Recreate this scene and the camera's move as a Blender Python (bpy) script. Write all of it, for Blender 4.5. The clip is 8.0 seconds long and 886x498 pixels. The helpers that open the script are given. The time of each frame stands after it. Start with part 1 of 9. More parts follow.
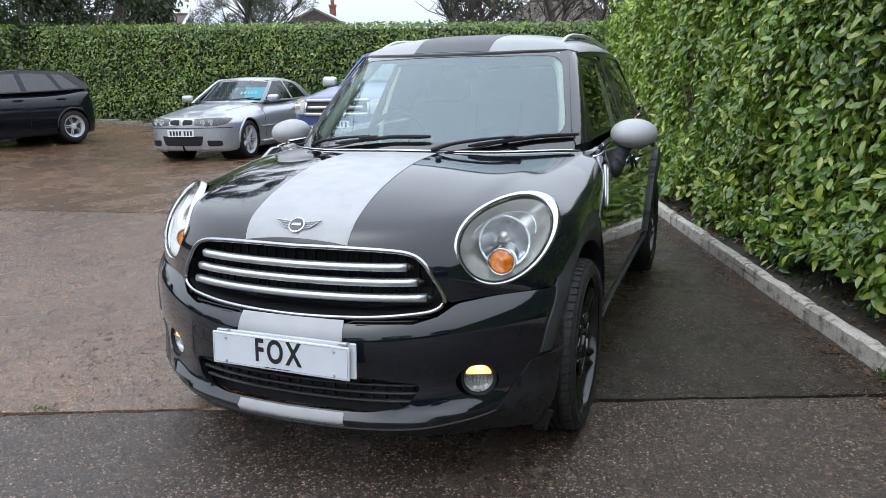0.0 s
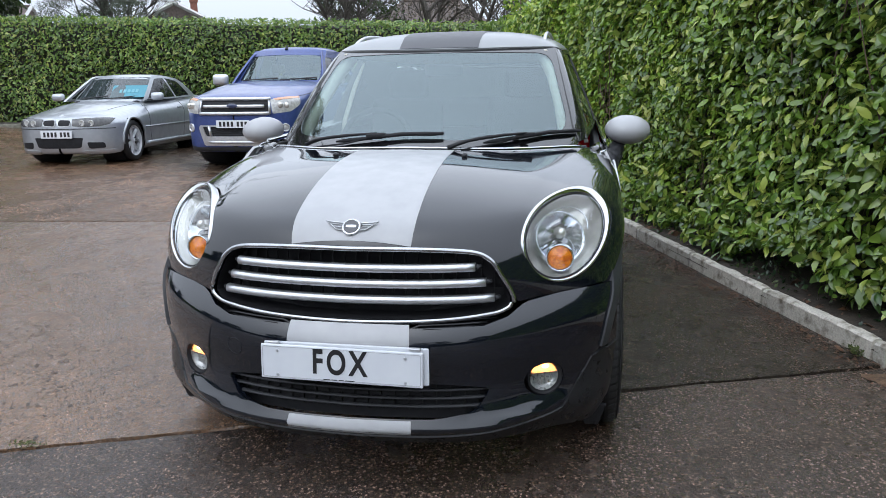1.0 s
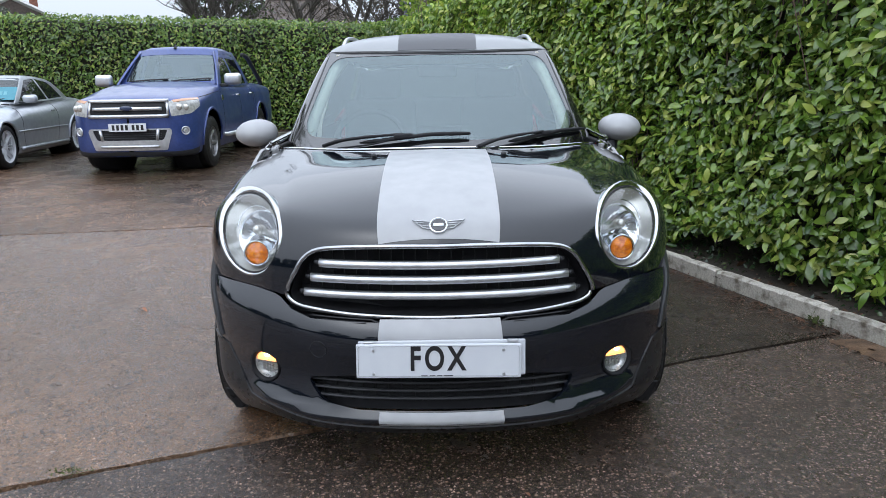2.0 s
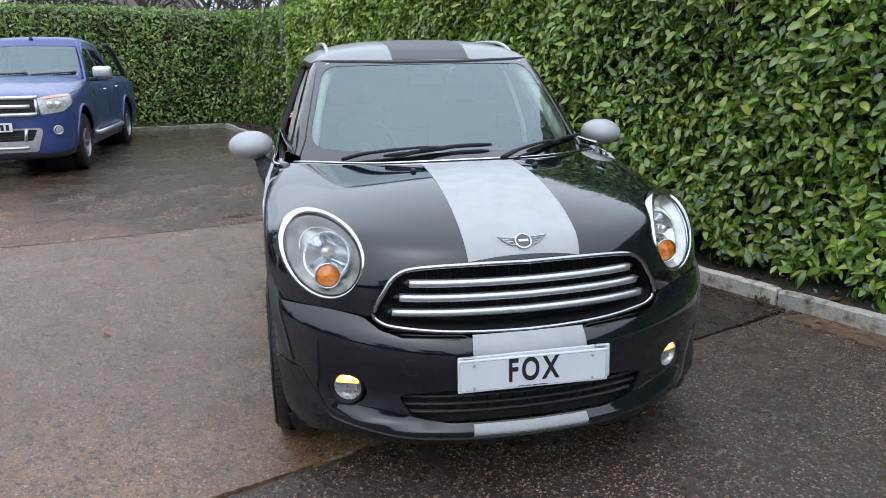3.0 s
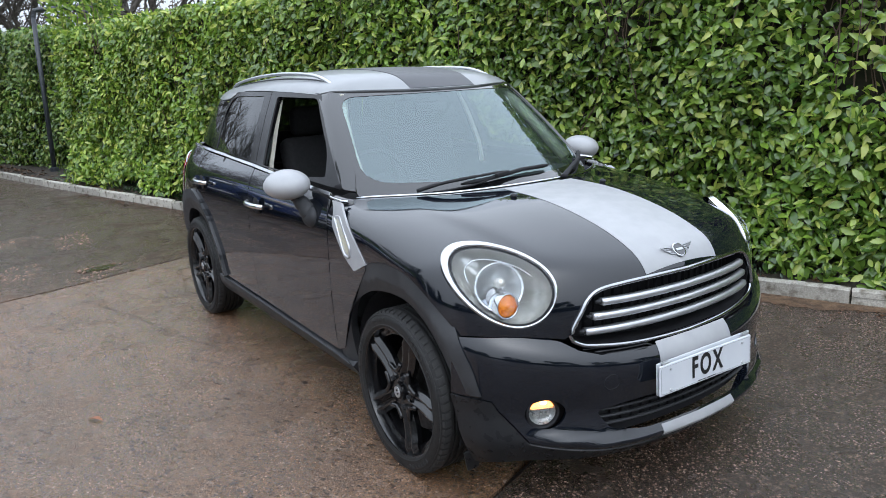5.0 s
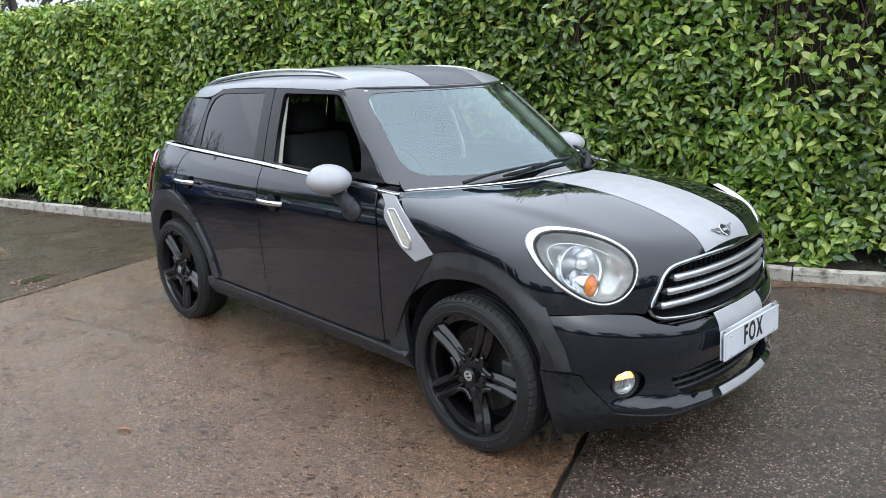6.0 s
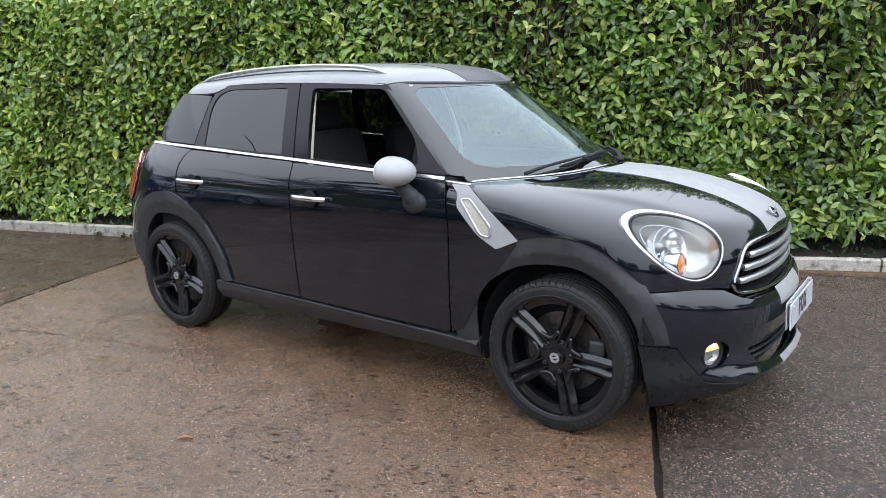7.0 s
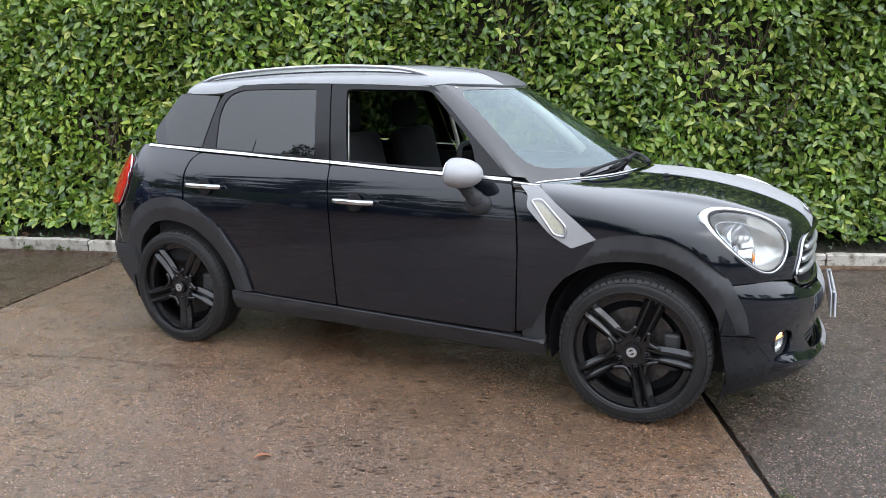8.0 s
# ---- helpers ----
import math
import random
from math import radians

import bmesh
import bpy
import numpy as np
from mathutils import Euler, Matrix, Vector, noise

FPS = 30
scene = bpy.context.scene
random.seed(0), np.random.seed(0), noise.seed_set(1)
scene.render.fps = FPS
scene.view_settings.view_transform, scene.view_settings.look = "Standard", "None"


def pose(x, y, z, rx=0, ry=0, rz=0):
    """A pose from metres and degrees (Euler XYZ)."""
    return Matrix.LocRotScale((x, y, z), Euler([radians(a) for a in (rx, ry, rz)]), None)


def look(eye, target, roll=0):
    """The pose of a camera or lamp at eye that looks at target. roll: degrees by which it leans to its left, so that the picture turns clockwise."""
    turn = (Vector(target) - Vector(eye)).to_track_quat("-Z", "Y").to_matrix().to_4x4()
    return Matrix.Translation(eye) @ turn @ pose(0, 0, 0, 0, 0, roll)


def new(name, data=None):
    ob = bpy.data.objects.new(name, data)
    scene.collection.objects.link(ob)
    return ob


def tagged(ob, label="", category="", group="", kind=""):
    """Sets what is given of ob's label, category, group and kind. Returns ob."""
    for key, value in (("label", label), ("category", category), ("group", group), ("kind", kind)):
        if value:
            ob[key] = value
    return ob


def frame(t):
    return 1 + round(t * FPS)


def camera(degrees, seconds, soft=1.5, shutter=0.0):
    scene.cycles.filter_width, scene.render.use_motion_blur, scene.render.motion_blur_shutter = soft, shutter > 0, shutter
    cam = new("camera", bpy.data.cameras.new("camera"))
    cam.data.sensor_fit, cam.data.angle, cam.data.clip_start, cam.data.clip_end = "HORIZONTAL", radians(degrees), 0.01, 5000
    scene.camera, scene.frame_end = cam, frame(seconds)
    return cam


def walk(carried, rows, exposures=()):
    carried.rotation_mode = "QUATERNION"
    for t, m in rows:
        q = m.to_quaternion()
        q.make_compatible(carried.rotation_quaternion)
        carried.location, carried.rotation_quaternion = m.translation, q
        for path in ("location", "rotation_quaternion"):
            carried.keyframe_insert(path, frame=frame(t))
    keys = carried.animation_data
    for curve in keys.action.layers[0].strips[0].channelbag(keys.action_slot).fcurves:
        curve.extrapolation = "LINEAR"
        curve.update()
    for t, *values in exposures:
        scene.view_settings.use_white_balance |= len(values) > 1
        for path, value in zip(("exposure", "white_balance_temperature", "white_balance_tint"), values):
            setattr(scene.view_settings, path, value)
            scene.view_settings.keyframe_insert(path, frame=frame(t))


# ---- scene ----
cam = camera(61.8, 8.0, soft=0.55)
PATH = [
    (0, (1.326, -2.746, 1.306), (0.623, -0.925, 0.872), -1.1),
    (0.5, (1.014, -2.793, 1.287), (0.469, -0.92, 0.845), -1.2),
    (1, (0.707, -2.853, 1.299), (0.345, -0.936, 0.859), -0.8),
    (1.5, (0.351, -2.986, 1.315), (0.165, -1.044, 0.872), -0.8),
    (1.7, (0.229, -2.999, 1.313), (0.116, -1.052, 0.872), -0.9),
    (2.8, (-0.632, -2.98, 1.396), (-0.313, -1.065, 0.917), -0.9),
    (3, (-0.769, -2.966, 1.445), (-0.364, -1.07, 0.956), -1.0),
    (3.5, (-1.087, -2.827, 1.503), (-0.492, -0.984, 1.003), -2.4),
    (4, (-1.437, -2.725, 1.535), (-0.676, -0.944, 1.04), -3.0),
    (4.5, (-1.837, -2.62, 1.558), (-0.923, -0.907, 1.08), -3.0),
    (4.7, (-1.982, -2.522, 1.538), (-1.0, -0.844, 1.067), -2.8),
    (5.8, (-2.749, -2.076, 1.544), (-1.454, -0.628, 1.07), -2.3),
    (6, (-2.9, -1.972, 1.535), (-1.542, -0.58, 1.065), -2.0),
    (6.5, (-3.193, -1.642, 1.509), (-1.719, -0.37, 1.05), -1.9),
    (7, (-3.539, -1.328, 1.465), (-1.946, -0.203, 1.022), -1.3),
    (7.5, (-3.801, -0.962, 1.456), (-2.113, 0.013, 1.011), -1.1),
    (8, (-3.981, -0.548, 1.442), (-2.209, 0.276, 1.018), -0.4),
]
walk(cam, [(t, look(eye, target, roll)) for t, eye, target, roll in PATH], exposures=((0.0, 0.18, 6130, 9), (1.5, 0.05, 6060, 9), (3.0, 0.05, 6020, 8), (4.5, 0.11, 6020, 8), (6.0, 0.33, 6110, 8), (8.0, 0.43, 6240, 10)))

# overcast winter sky: grey dome, brighter overhead, and one very soft sun behind the cloud
world = bpy.data.worlds.new("overcast_sky")
scene.world = world
world.use_nodes = True
wn, wl = world.node_tree.nodes, world.node_tree.links
wn.clear()
sky = wn.new("ShaderNodeTexSky")
sky.sky_type = "NISHITA"
sky.sun_disc = False
sky.sun_elevation, sky.sun_rotation = radians(48), radians(205)
sky.dust_density = 4.0
grey = wn.new("ShaderNodeHueSaturation")
grey.inputs["Saturation"].default_value = 0.12
wl.new(sky.outputs["Color"], grey.inputs["Color"])
cloud = wn.new("ShaderNodeMix")
cloud.data_type = "RGBA"
cloud.inputs[0].default_value = 0.8
wl.new(grey.outputs["Color"], cloud.inputs[6])
cloud.inputs[7].default_value = (6.1, 6.5, 7.25, 1)
geo = wn.new("ShaderNodeTexCoord")
sep = wn.new("ShaderNodeSeparateXYZ")
wl.new(geo.outputs["Generated"], sep.inputs[0])
dome = wn.new("ShaderNodeMapRange")
dome.inputs["From Min"].default_value, dome.inputs["From Max"].default_value = 0.0, 1.0
dome.inputs["To Min"].default_value, dome.inputs["To Max"].default_value = 0.9, 2.3
wl.new(sep.outputs["Z"], dome.inputs["Value"])
grad = wn.new("ShaderNodeVectorMath")
grad.operation = "SCALE"
wl.new(cloud.outputs[2], grad.inputs[0])
wl.new(dome.outputs["Result"], grad.inputs["Scale"])
bg = wn.new("ShaderNodeBackground")
bg.inputs["Strength"].default_value = 0.15
wl.new(grad.outputs[0], bg.inputs["Color"])
wout = wn.new("ShaderNodeOutputWorld")
wl.new(bg.outputs[0], wout.inputs["Surface"])

sun = new("sun", bpy.data.lights.new("sun", "SUN"))
sun.data.energy, sun.data.angle, sun.data.color = 0.7, radians(178), (1.0, 0.97, 0.93)
sun.matrix_world = look((0, 0, 12), (0.23 * 12 * 0.9, 0.5 * 12 * 0.9, 0))


# ---- materials ----
def surface(name, c1, c2=None, scale=20.0, rough=0.5, rough2=None, metal=0.0, coat=0.0, bump=0.0, bump_scale=80.0,
            detail=4.0, spread=(0.35, 0.65), fine=None, per_object=0.0, per_island=0.0, spec=0.5, trans=0.0):
    """A principled material whose colour and gloss vary by noise at two scales."""
    m = bpy.data.materials.new(name)
    m.use_nodes = True
    n, l = m.node_tree.nodes, m.node_tree.links
    b = n["Principled BSDF"]
    c2 = c2 or tuple(v * 0.85 for v in c1)
    tc = n.new("ShaderNodeTexCoord")
    nz = n.new("ShaderNodeTexNoise")
    nz.inputs["Scale"].default_value, nz.inputs["Detail"].default_value = scale, detail
    l.new(tc.outputs["Object"], nz.inputs["Vector"])
    rg = n.new("ShaderNodeMapRange")
    rg.inputs["From Min"].default_value, rg.inputs["From Max"].default_value = spread
    l.new(nz.outputs["Fac"], rg.inputs["Value"])
    mx = n.new("ShaderNodeMix")
    mx.data_type = "RGBA"
    l.new(rg.outputs["Result"], mx.inputs[0])
    mx.inputs[6].default_value, mx.inputs[7].default_value = (*c1, 1), (*c2, 1)
    colour = mx.outputs[2]
    if fine:
        nf = n.new("ShaderNodeTexNoise")
        nf.inputs["Scale"].default_value, nf.inputs["Detail"].default_value = fine[0], 2.0
        l.new(tc.outputs["Object"], nf.inputs["Vector"])
        rf = n.new("ShaderNodeMapRange")
        rf.inputs["From Min"].default_value, rf.inputs["From Max"].default_value = 0.3, 0.7
        rf.inputs["To Min"].default_value, rf.inputs["To Max"].default_value = 1 - fine[1], 1 + fine[1]
        l.new(nf.outputs["Fac"], rf.inputs["Value"])
        sc = n.new("ShaderNodeVectorMath")
        sc.operation = "SCALE"
        l.new(colour, sc.inputs[0])
        l.new(rf.outputs["Result"], sc.inputs["Scale"])
        colour = sc.outputs[0]
    for amount, node, socket in ((per_object, "ShaderNodeObjectInfo", "Random"), (per_island, "ShaderNodeNewGeometry", "Random Per Island")):
        if amount:
            oi = n.new(node)
            ro = n.new("ShaderNodeMapRange")
            ro.inputs["To Min"].default_value, ro.inputs["To Max"].default_value = 1 - amount, 1 + amount
            l.new(oi.outputs[socket], ro.inputs["Value"])
            sc = n.new("ShaderNodeVectorMath")
            sc.operation = "SCALE"
            l.new(colour, sc.inputs[0])
            l.new(ro.outputs["Result"], sc.inputs["Scale"])
            colour = sc.outputs[0]
    l.new(colour, b.inputs["Base Color"])
    if rough2 is None:
        b.inputs["Roughness"].default_value = rough
    else:
        rr = n.new("ShaderNodeMapRange")
        rr.inputs["To Min"].default_value, rr.inputs["To Max"].default_value = rough, rough2
        l.new(rg.outputs["Result"], rr.inputs["Value"])
        l.new(rr.outputs["Result"], b.inputs["Roughness"])
    b.inputs["Metallic"].default_value = metal
    b.inputs["Coat Weight"].default_value = coat
    b.inputs["Coat Roughness"].default_value = 0.02
    b.inputs["Specular IOR Level"].default_value = spec
    b.inputs["Transmission Weight"].default_value = trans
    if bump:
        nb = n.new("ShaderNodeTexNoise")
        nb.inputs["Scale"].default_value, nb.inputs["Detail"].default_value = bump_scale, 5.0
        l.new(tc.outputs["Object"], nb.inputs["Vector"])
        bp = n.new("ShaderNodeBump")
        bp.inputs["Strength"].default_value, bp.inputs["Distance"].default_value = bump, 0.01
        l.new(nb.outputs["Fac"], bp.inputs["Height"])
        l.new(bp.outputs["Normal"], b.inputs["Normal"])
    return m


def glass(name, tint, ior=1.5, rough=0.0, veil=0.0, film=(0.40, 0.50, 0.565), gloss=(1.0, 1.0, 1.0)):
    """Thin glass: what is behind shows tinted, the gloss follows Fresnel, and a veil paints on haze and reflected sky.
    """
    m = bpy.data.materials.new(name)
    m.use_nodes = True
    n, l = m.node_tree.nodes, m.node_tree.links
    n.clear()
    tr, gl = n.new("ShaderNodeBsdfTransparent"), n.new("ShaderNodeBsdfGlossy")
    tr.inputs["Color"].default_value = (*tint, 1)
    gl.inputs["Roughness"].default_value = rough
    gl.inputs["Color"].default_value = (*gloss, 1)
    mx, out = n.new("ShaderNodeMixShader"), n.new("ShaderNodeOutputMaterial")
    straight = ((ior - 1) / (ior + 1)) ** 2
    edge, power, gain = n.new("ShaderNodeLayerWeight"), n.new("ShaderNodeMath"), n.new("ShaderNodeMath")
    edge.inputs["Blend"].default_value = 0.5
    power.operation, gain.operation = "POWER", "MULTIPLY_ADD"
    l.new(edge.outputs["Facing"], power.inputs[0])
    power.inputs[1].default_value = 5.0
    l.new(power.outputs[0], gain.inputs[0])
    gain.inputs[1].default_value, gain.inputs[2].default_value = 1 - straight, straight
    behind = tr.outputs[0]
    if veil:
        df, md = n.new("ShaderNodeBsdfDiffuse"), n.new("ShaderNodeMixShader")
        df.inputs["Color"].default_value = (*film, 1)
        tc, nz, mr = n.new("ShaderNodeTexCoord"), n.new("ShaderNodeTexNoise"), n.new("ShaderNodeMapRange")
        nz.inputs["Scale"].default_value, nz.inputs["Detail"].default_value = 3.0, 4.0
        l.new(tc.outputs["Object"], nz.inputs["Vector"])
        mr.inputs["To Min"].default_value, mr.inputs["To Max"].default_value = veil * 0.9, veil * 1.1
        l.new(nz.outputs["Fac"], mr.inputs["Value"])
        l.new(mr.outputs["Result"], md.inputs[0])
        l.new(behind, md.inputs[1])
        l.new(df.outputs[0], md.inputs[2])
        behind = md.outputs[0]
    l.new(gain.outputs[0], mx.inputs[0])
    l.new(behind, mx.inputs[1])
    l.new(gl.outputs[0], mx.inputs[2])
    l.new(mx.outputs[0], out.inputs["Surface"])
    return m


def glow(name, colour, strength):
    m = surface(name, colour, colour, rough=0.3)
    b = m.node_tree.nodes["Principled BSDF"]
    b.inputs["Emission Color"].default_value = (*colour, 1)
    b.inputs["Emission Strength"].default_value = strength
    return m


PAINT_BLACK = surface("black_car_paint", (0.003, 0.0045, 0.008), (0.005, 0.0065, 0.011), scale=9, rough=0.07, rough2=0.10, coat=1.0, spec=0.2)
PAINT_WHITE = surface("white_vinyl", (0.350, 0.352, 0.362), (0.322, 0.325, 0.336), scale=14, rough=0.36, rough2=0.46, coat=0.10)
PAINT_ROOF = surface("white_roof_paint", (0.222, 0.230, 0.238), (0.204, 0.213, 0.221), scale=10, rough=0.3, coat=0.35)
VINYL_GREY = surface("dark_grey_vinyl", (0.035, 0.036, 0.042), (0.05, 0.05, 0.056), scale=25, rough=0.38, rough2=0.45)
PLASTIC = surface("matt_black_plastic", (0.026, 0.027, 0.030), (0.038, 0.039, 0.042), scale=30, rough=0.46, rough2=0.58, bump=0.06, bump_scale=700, spec=0.27)
ARCH = surface("faded_black_plastic", (0.027, 0.028, 0.031), (0.043, 0.044, 0.047), scale=9, rough=0.40, rough2=0.56, bump=0.05, bump_scale=700, fine=(60, 0.08), spec=0.35)
LIP = surface("dark_bumper_plastic", (0.010, 0.0105, 0.012), (0.016, 0.0165, 0.018), scale=30, rough=0.26, rough2=0.34, spec=0.35)
PLASTIC_DARK = surface("dark_recess_plastic", (0.014, 0.014, 0.016), (0.020, 0.020, 0.022), scale=30, rough=0.6, spec=0.2)
TRIM_GLOSS = surface("gloss_black_trim", (0.005, 0.005, 0.006), (0.008, 0.008, 0.009), scale=12, rough=0.14, coat=0.04, spec=0.3)
FRIT = surface("black_glass_border", (0.006, 0.006, 0.007), (0.009, 0.009, 0.010), scale=12, rough=0.10, coat=1.0, spec=0.3)
FRIT.node_tree.nodes["Principled BSDF"].inputs["Coat IOR"].default_value = 1.62
DARK_CHROME = surface("dark_chrome", (0.46, 0.47, 0.49), (0.38, 0.39, 0.41), scale=18, rough=0.10, rough2=0.16, metal=1.0)
CHROME = surface("chrome", (0.64, 0.65, 0.67), (0.56, 0.57, 0.59), scale=18, rough=0.07, rough2=0.12, metal=1.0)
SATIN = surface("satin_silver", (0.60, 0.61, 0.63), (0.52, 0.53, 0.55), scale=20, rough=0.3, rough2=0.38, metal=0.85)
RUBBER = surface("tyre_rubber", (0.010, 0.010, 0.0105), (0.018, 0.0175, 0.017), scale=24, rough=0.45, rough2=0.65, bump=0.1, bump_scale=300, fine=(160, 0.2), spec=0.33)
TREAD = surface("dusty_tread", (0.021, 0.021, 0.022), (0.032, 0.031, 0.030), scale=60, rough=0.5, rough2=0.62, spec=0.3)
RIM_BLACK = surface("gloss_black_alloy", (0.004, 0.004, 0.0045), (0.006, 0.006, 0.007), scale=15, rough=0.16, rough2=0.24, spec=0.4, coat=0.35)
DISC = surface("brake_steel", (0.12, 0.115, 0.11), (0.07, 0.06, 0.055), scale=40, rough=0.4, metal=0.8)
GLASS = glass("clear_windscreen", (0.60, 0.70, 0.67), 2.25, veil=0.03, film=(0.38, 0.44, 0.46), gloss=(0.82, 0.96, 1.0))
GLASS_FAR = glass("parked_car_screen", (0.40, 0.45, 0.45), 1.75, veil=0.4, film=(0.07, 0.09, 0.095))
GLASS_SIDE = glass("side_window_glass", (0.5, 0.54, 0.54), 1.6)
GLASS_DARK = glass("privacy_glass", (0.035, 0.04, 0.042), 1.75, veil=0.012)
LENS = glass("clear_lamp_lens", (0.93, 0.95, 0.96), 1.45)
REFLECTOR = surface("lamp_reflector", (0.66, 0.64, 0.60), (0.55, 0.54, 0.50), scale=30, rough=0.12, rough2=0.20, metal=0.6)
FLUTED = surface("fluted_reflector", (0.80, 0.82, 0.85), (0.66, 0.68, 0.72), scale=40, rough=0.06, rough2=0.12, metal=0.9)
FOG_BOWL = surface("smoked_reflector", (0.66, 0.65, 0.63), (0.40, 0.40, 0.39), scale=60, rough=0.25, rough2=0.35, metal=0.6)
SMOKE = surface("smoked_chrome", (0.34, 0.34, 0.35), (0.18, 0.18, 0.185), scale=30, rough=0.15, metal=0.7)
AMBER = surface("amber_lens", (1.0, 0.30, 0.012), (0.62, 0.12, 0.004), scale=70, rough=0.10, coat=1.0)
RED_LENS = surface("red_lens", (0.60, 0.008, 0.012), (0.5, 0.006, 0.010), scale=40, rough=0.12, coat=1.0)
LIT_LENS = glow("lit_lamp", (1.0, 0.44, 0.10), 3.6)
LIT_BULB = glow("lit_bulb", (1.0, 0.72, 0.36), 30.0)
PLATE = surface("white_plate", (0.60, 0.62, 0.65), (0.57, 0.59, 0.63), scale=12, rough=0.3, coat=0.3)
INK = surface("black_print", (0.01, 0.01, 0.012), (0.014, 0.014, 0.015), rough=0.4)
CLOTH = surface("dark_seat_cloth", (0.007, 0.007, 0.008), (0.012, 0.012, 0.014), scale=60, rough=0.9, bump=0.1, bump_scale=400)
CREAM = surface("cream_trim", (0.66, 0.63, 0.54), (0.58, 0.55, 0.48), scale=30, rough=0.7)


# ---- mesh helpers ----
def mesh_object(name, verts, faces, material, parent=None, label="", normals=None, smooth=True):
    me = bpy.data.meshes.new(name)
    me.from_pydata([tuple(map(float, v)) for v in verts], [], [tuple(map(int, f)) for f in faces])
    me.materials.append(material)
    if smooth:
        me.polygons.foreach_set("use_smooth", [True] * len(me.polygons))
    if normals is not None:
        me.normals_split_custom_set_from_vertices([tuple(map(float, v)) for v in normals])
    me.update()
    ob = new(name, me)
    ob.parent = parent
    if label:
        ob["label"] = label
    return ob


def part(name, bm, material, parent, label="", smooth=False, angle=None):
    """Links a bmesh as one mesh object under a thing or a part."""
    me = bpy.data.meshes.new(name)
    bmesh.ops.recalc_face_normals(bm, faces=bm.faces[:])
    bm.to_mesh(me)
    bm.free()
    me.materials.append(material)
    if smooth or angle:
        me.polygons.foreach_set("use_smooth", [True] * len(me.polygons))
    if angle:
        me.set_sharp_from_angle(angle=radians(angle))
    ob = new(name, me)
    ob.parent = parent
    if label:
        ob["label"] = label
    return ob


def thing(name, label, category, m=None, group="", kind=""):
    ob = new(name)
    if m is not None:
        ob.matrix_world = m
    return tagged(ob, label, category, group, kind)


def box(size, centre=(0, 0, 0), bevel=0.0, segments=2, turn=None):
    bm = bmesh.new()
    bmesh.ops.create_cube(bm, size=1.0)
    bmesh.ops.scale(bm, vec=size, verts=bm.verts)
    if bevel:
        bmesh.ops.bevel(bm, geom=bm.edges[:], offset=bevel, segments=segments, affect="EDGES", profile=0.5)
    if turn is not None:
        bmesh.ops.transform(bm, matrix=turn, verts=bm.verts)
    bmesh.ops.translate(bm, vec=centre, verts=bm.verts)
    return bm


def merge(*bms):
    """One bmesh out of several."""
    out = bmesh.new()
    for b in bms:
        me = bpy.data.meshes.new("tmp")
        b.to_mesh(me)
        b.free()
        out.from_mesh(me)
        bpy.data.meshes.remove(me)
    return out


def tube(points, radius, sides=8, closed=False, flat=1.0, up=(0, 0, 1)):
    """A tube along points; radius may be a list."""
    P = [Vector(p) for p in points]
    n = len(P)
    R = radius if hasattr(radius, "__len__") else [radius] * n
    bm = bmesh.new()
    rings = []
    for i, p in enumerate(P):
        a = P[(i - 1) % n] if closed or i else P[0]
        b = P[(i + 1) % n] if closed or i < n - 1 else P[-1]
        t = (b - a).normalized()
        u = Vector(up)
        if abs(t.dot(u)) > 0.95:
            u = Vector((1, 0, 0))
        s = t.cross(u).normalized()
        w = s.cross(t)
        rings.append([bm.verts.new(p + s * math.cos(k * math.tau / sides) * R[i] + w * math.sin(k * math.tau / sides) * R[i] * flat) for k in range(sides)])
    for i in range(n if closed else n - 1):
        A, B = rings[i], rings[(i + 1) % n]
        for k in range(sides):
            bm.faces.new((A[k], A[(k + 1) % sides], B[(k + 1) % sides], B[k]))
    if not closed:
        bm.faces.new(rings[0][::-1])
        bm.faces.new(rings[-1])
    return bm


def lathe(profile, sides=48, axis="X"):
    """Turns a profile of (along, radius) round an axis; its ends stay open."""
    bm = bmesh.new()
    rings = []
    for a, r in profile:
        ring = []
        for k in range(sides):
            c, s = math.cos(k * math.tau / sides), math.sin(k * math.tau / sides)
            ring.append(bm.verts.new((a, r * c, r * s) if axis == "X" else (r * c, a, r * s) if axis == "Y" else (r * c, r * s, a)))
        rings.append(ring)
    for A, B in zip(rings, rings[1:]):
        for k in range(sides):
            bm.faces.new((A[k], A[(k + 1) % sides], B[(k + 1) % sides], B[k]))
    bmesh.ops.remove_doubles(bm, verts=bm.verts, dist=1e-5)
    return bm


def ball(radii, centre=(0, 0, 0), u=24, v=14):
    bm = bmesh.new()
    bmesh.ops.create_uvsphere(bm, u_segments=u, v_segments=v, radius=1.0)
    bmesh.ops.scale(bm, vec=radii, verts=bm.verts)
    bmesh.ops.translate(bm, vec=centre, verts=bm.verts)
    return bm


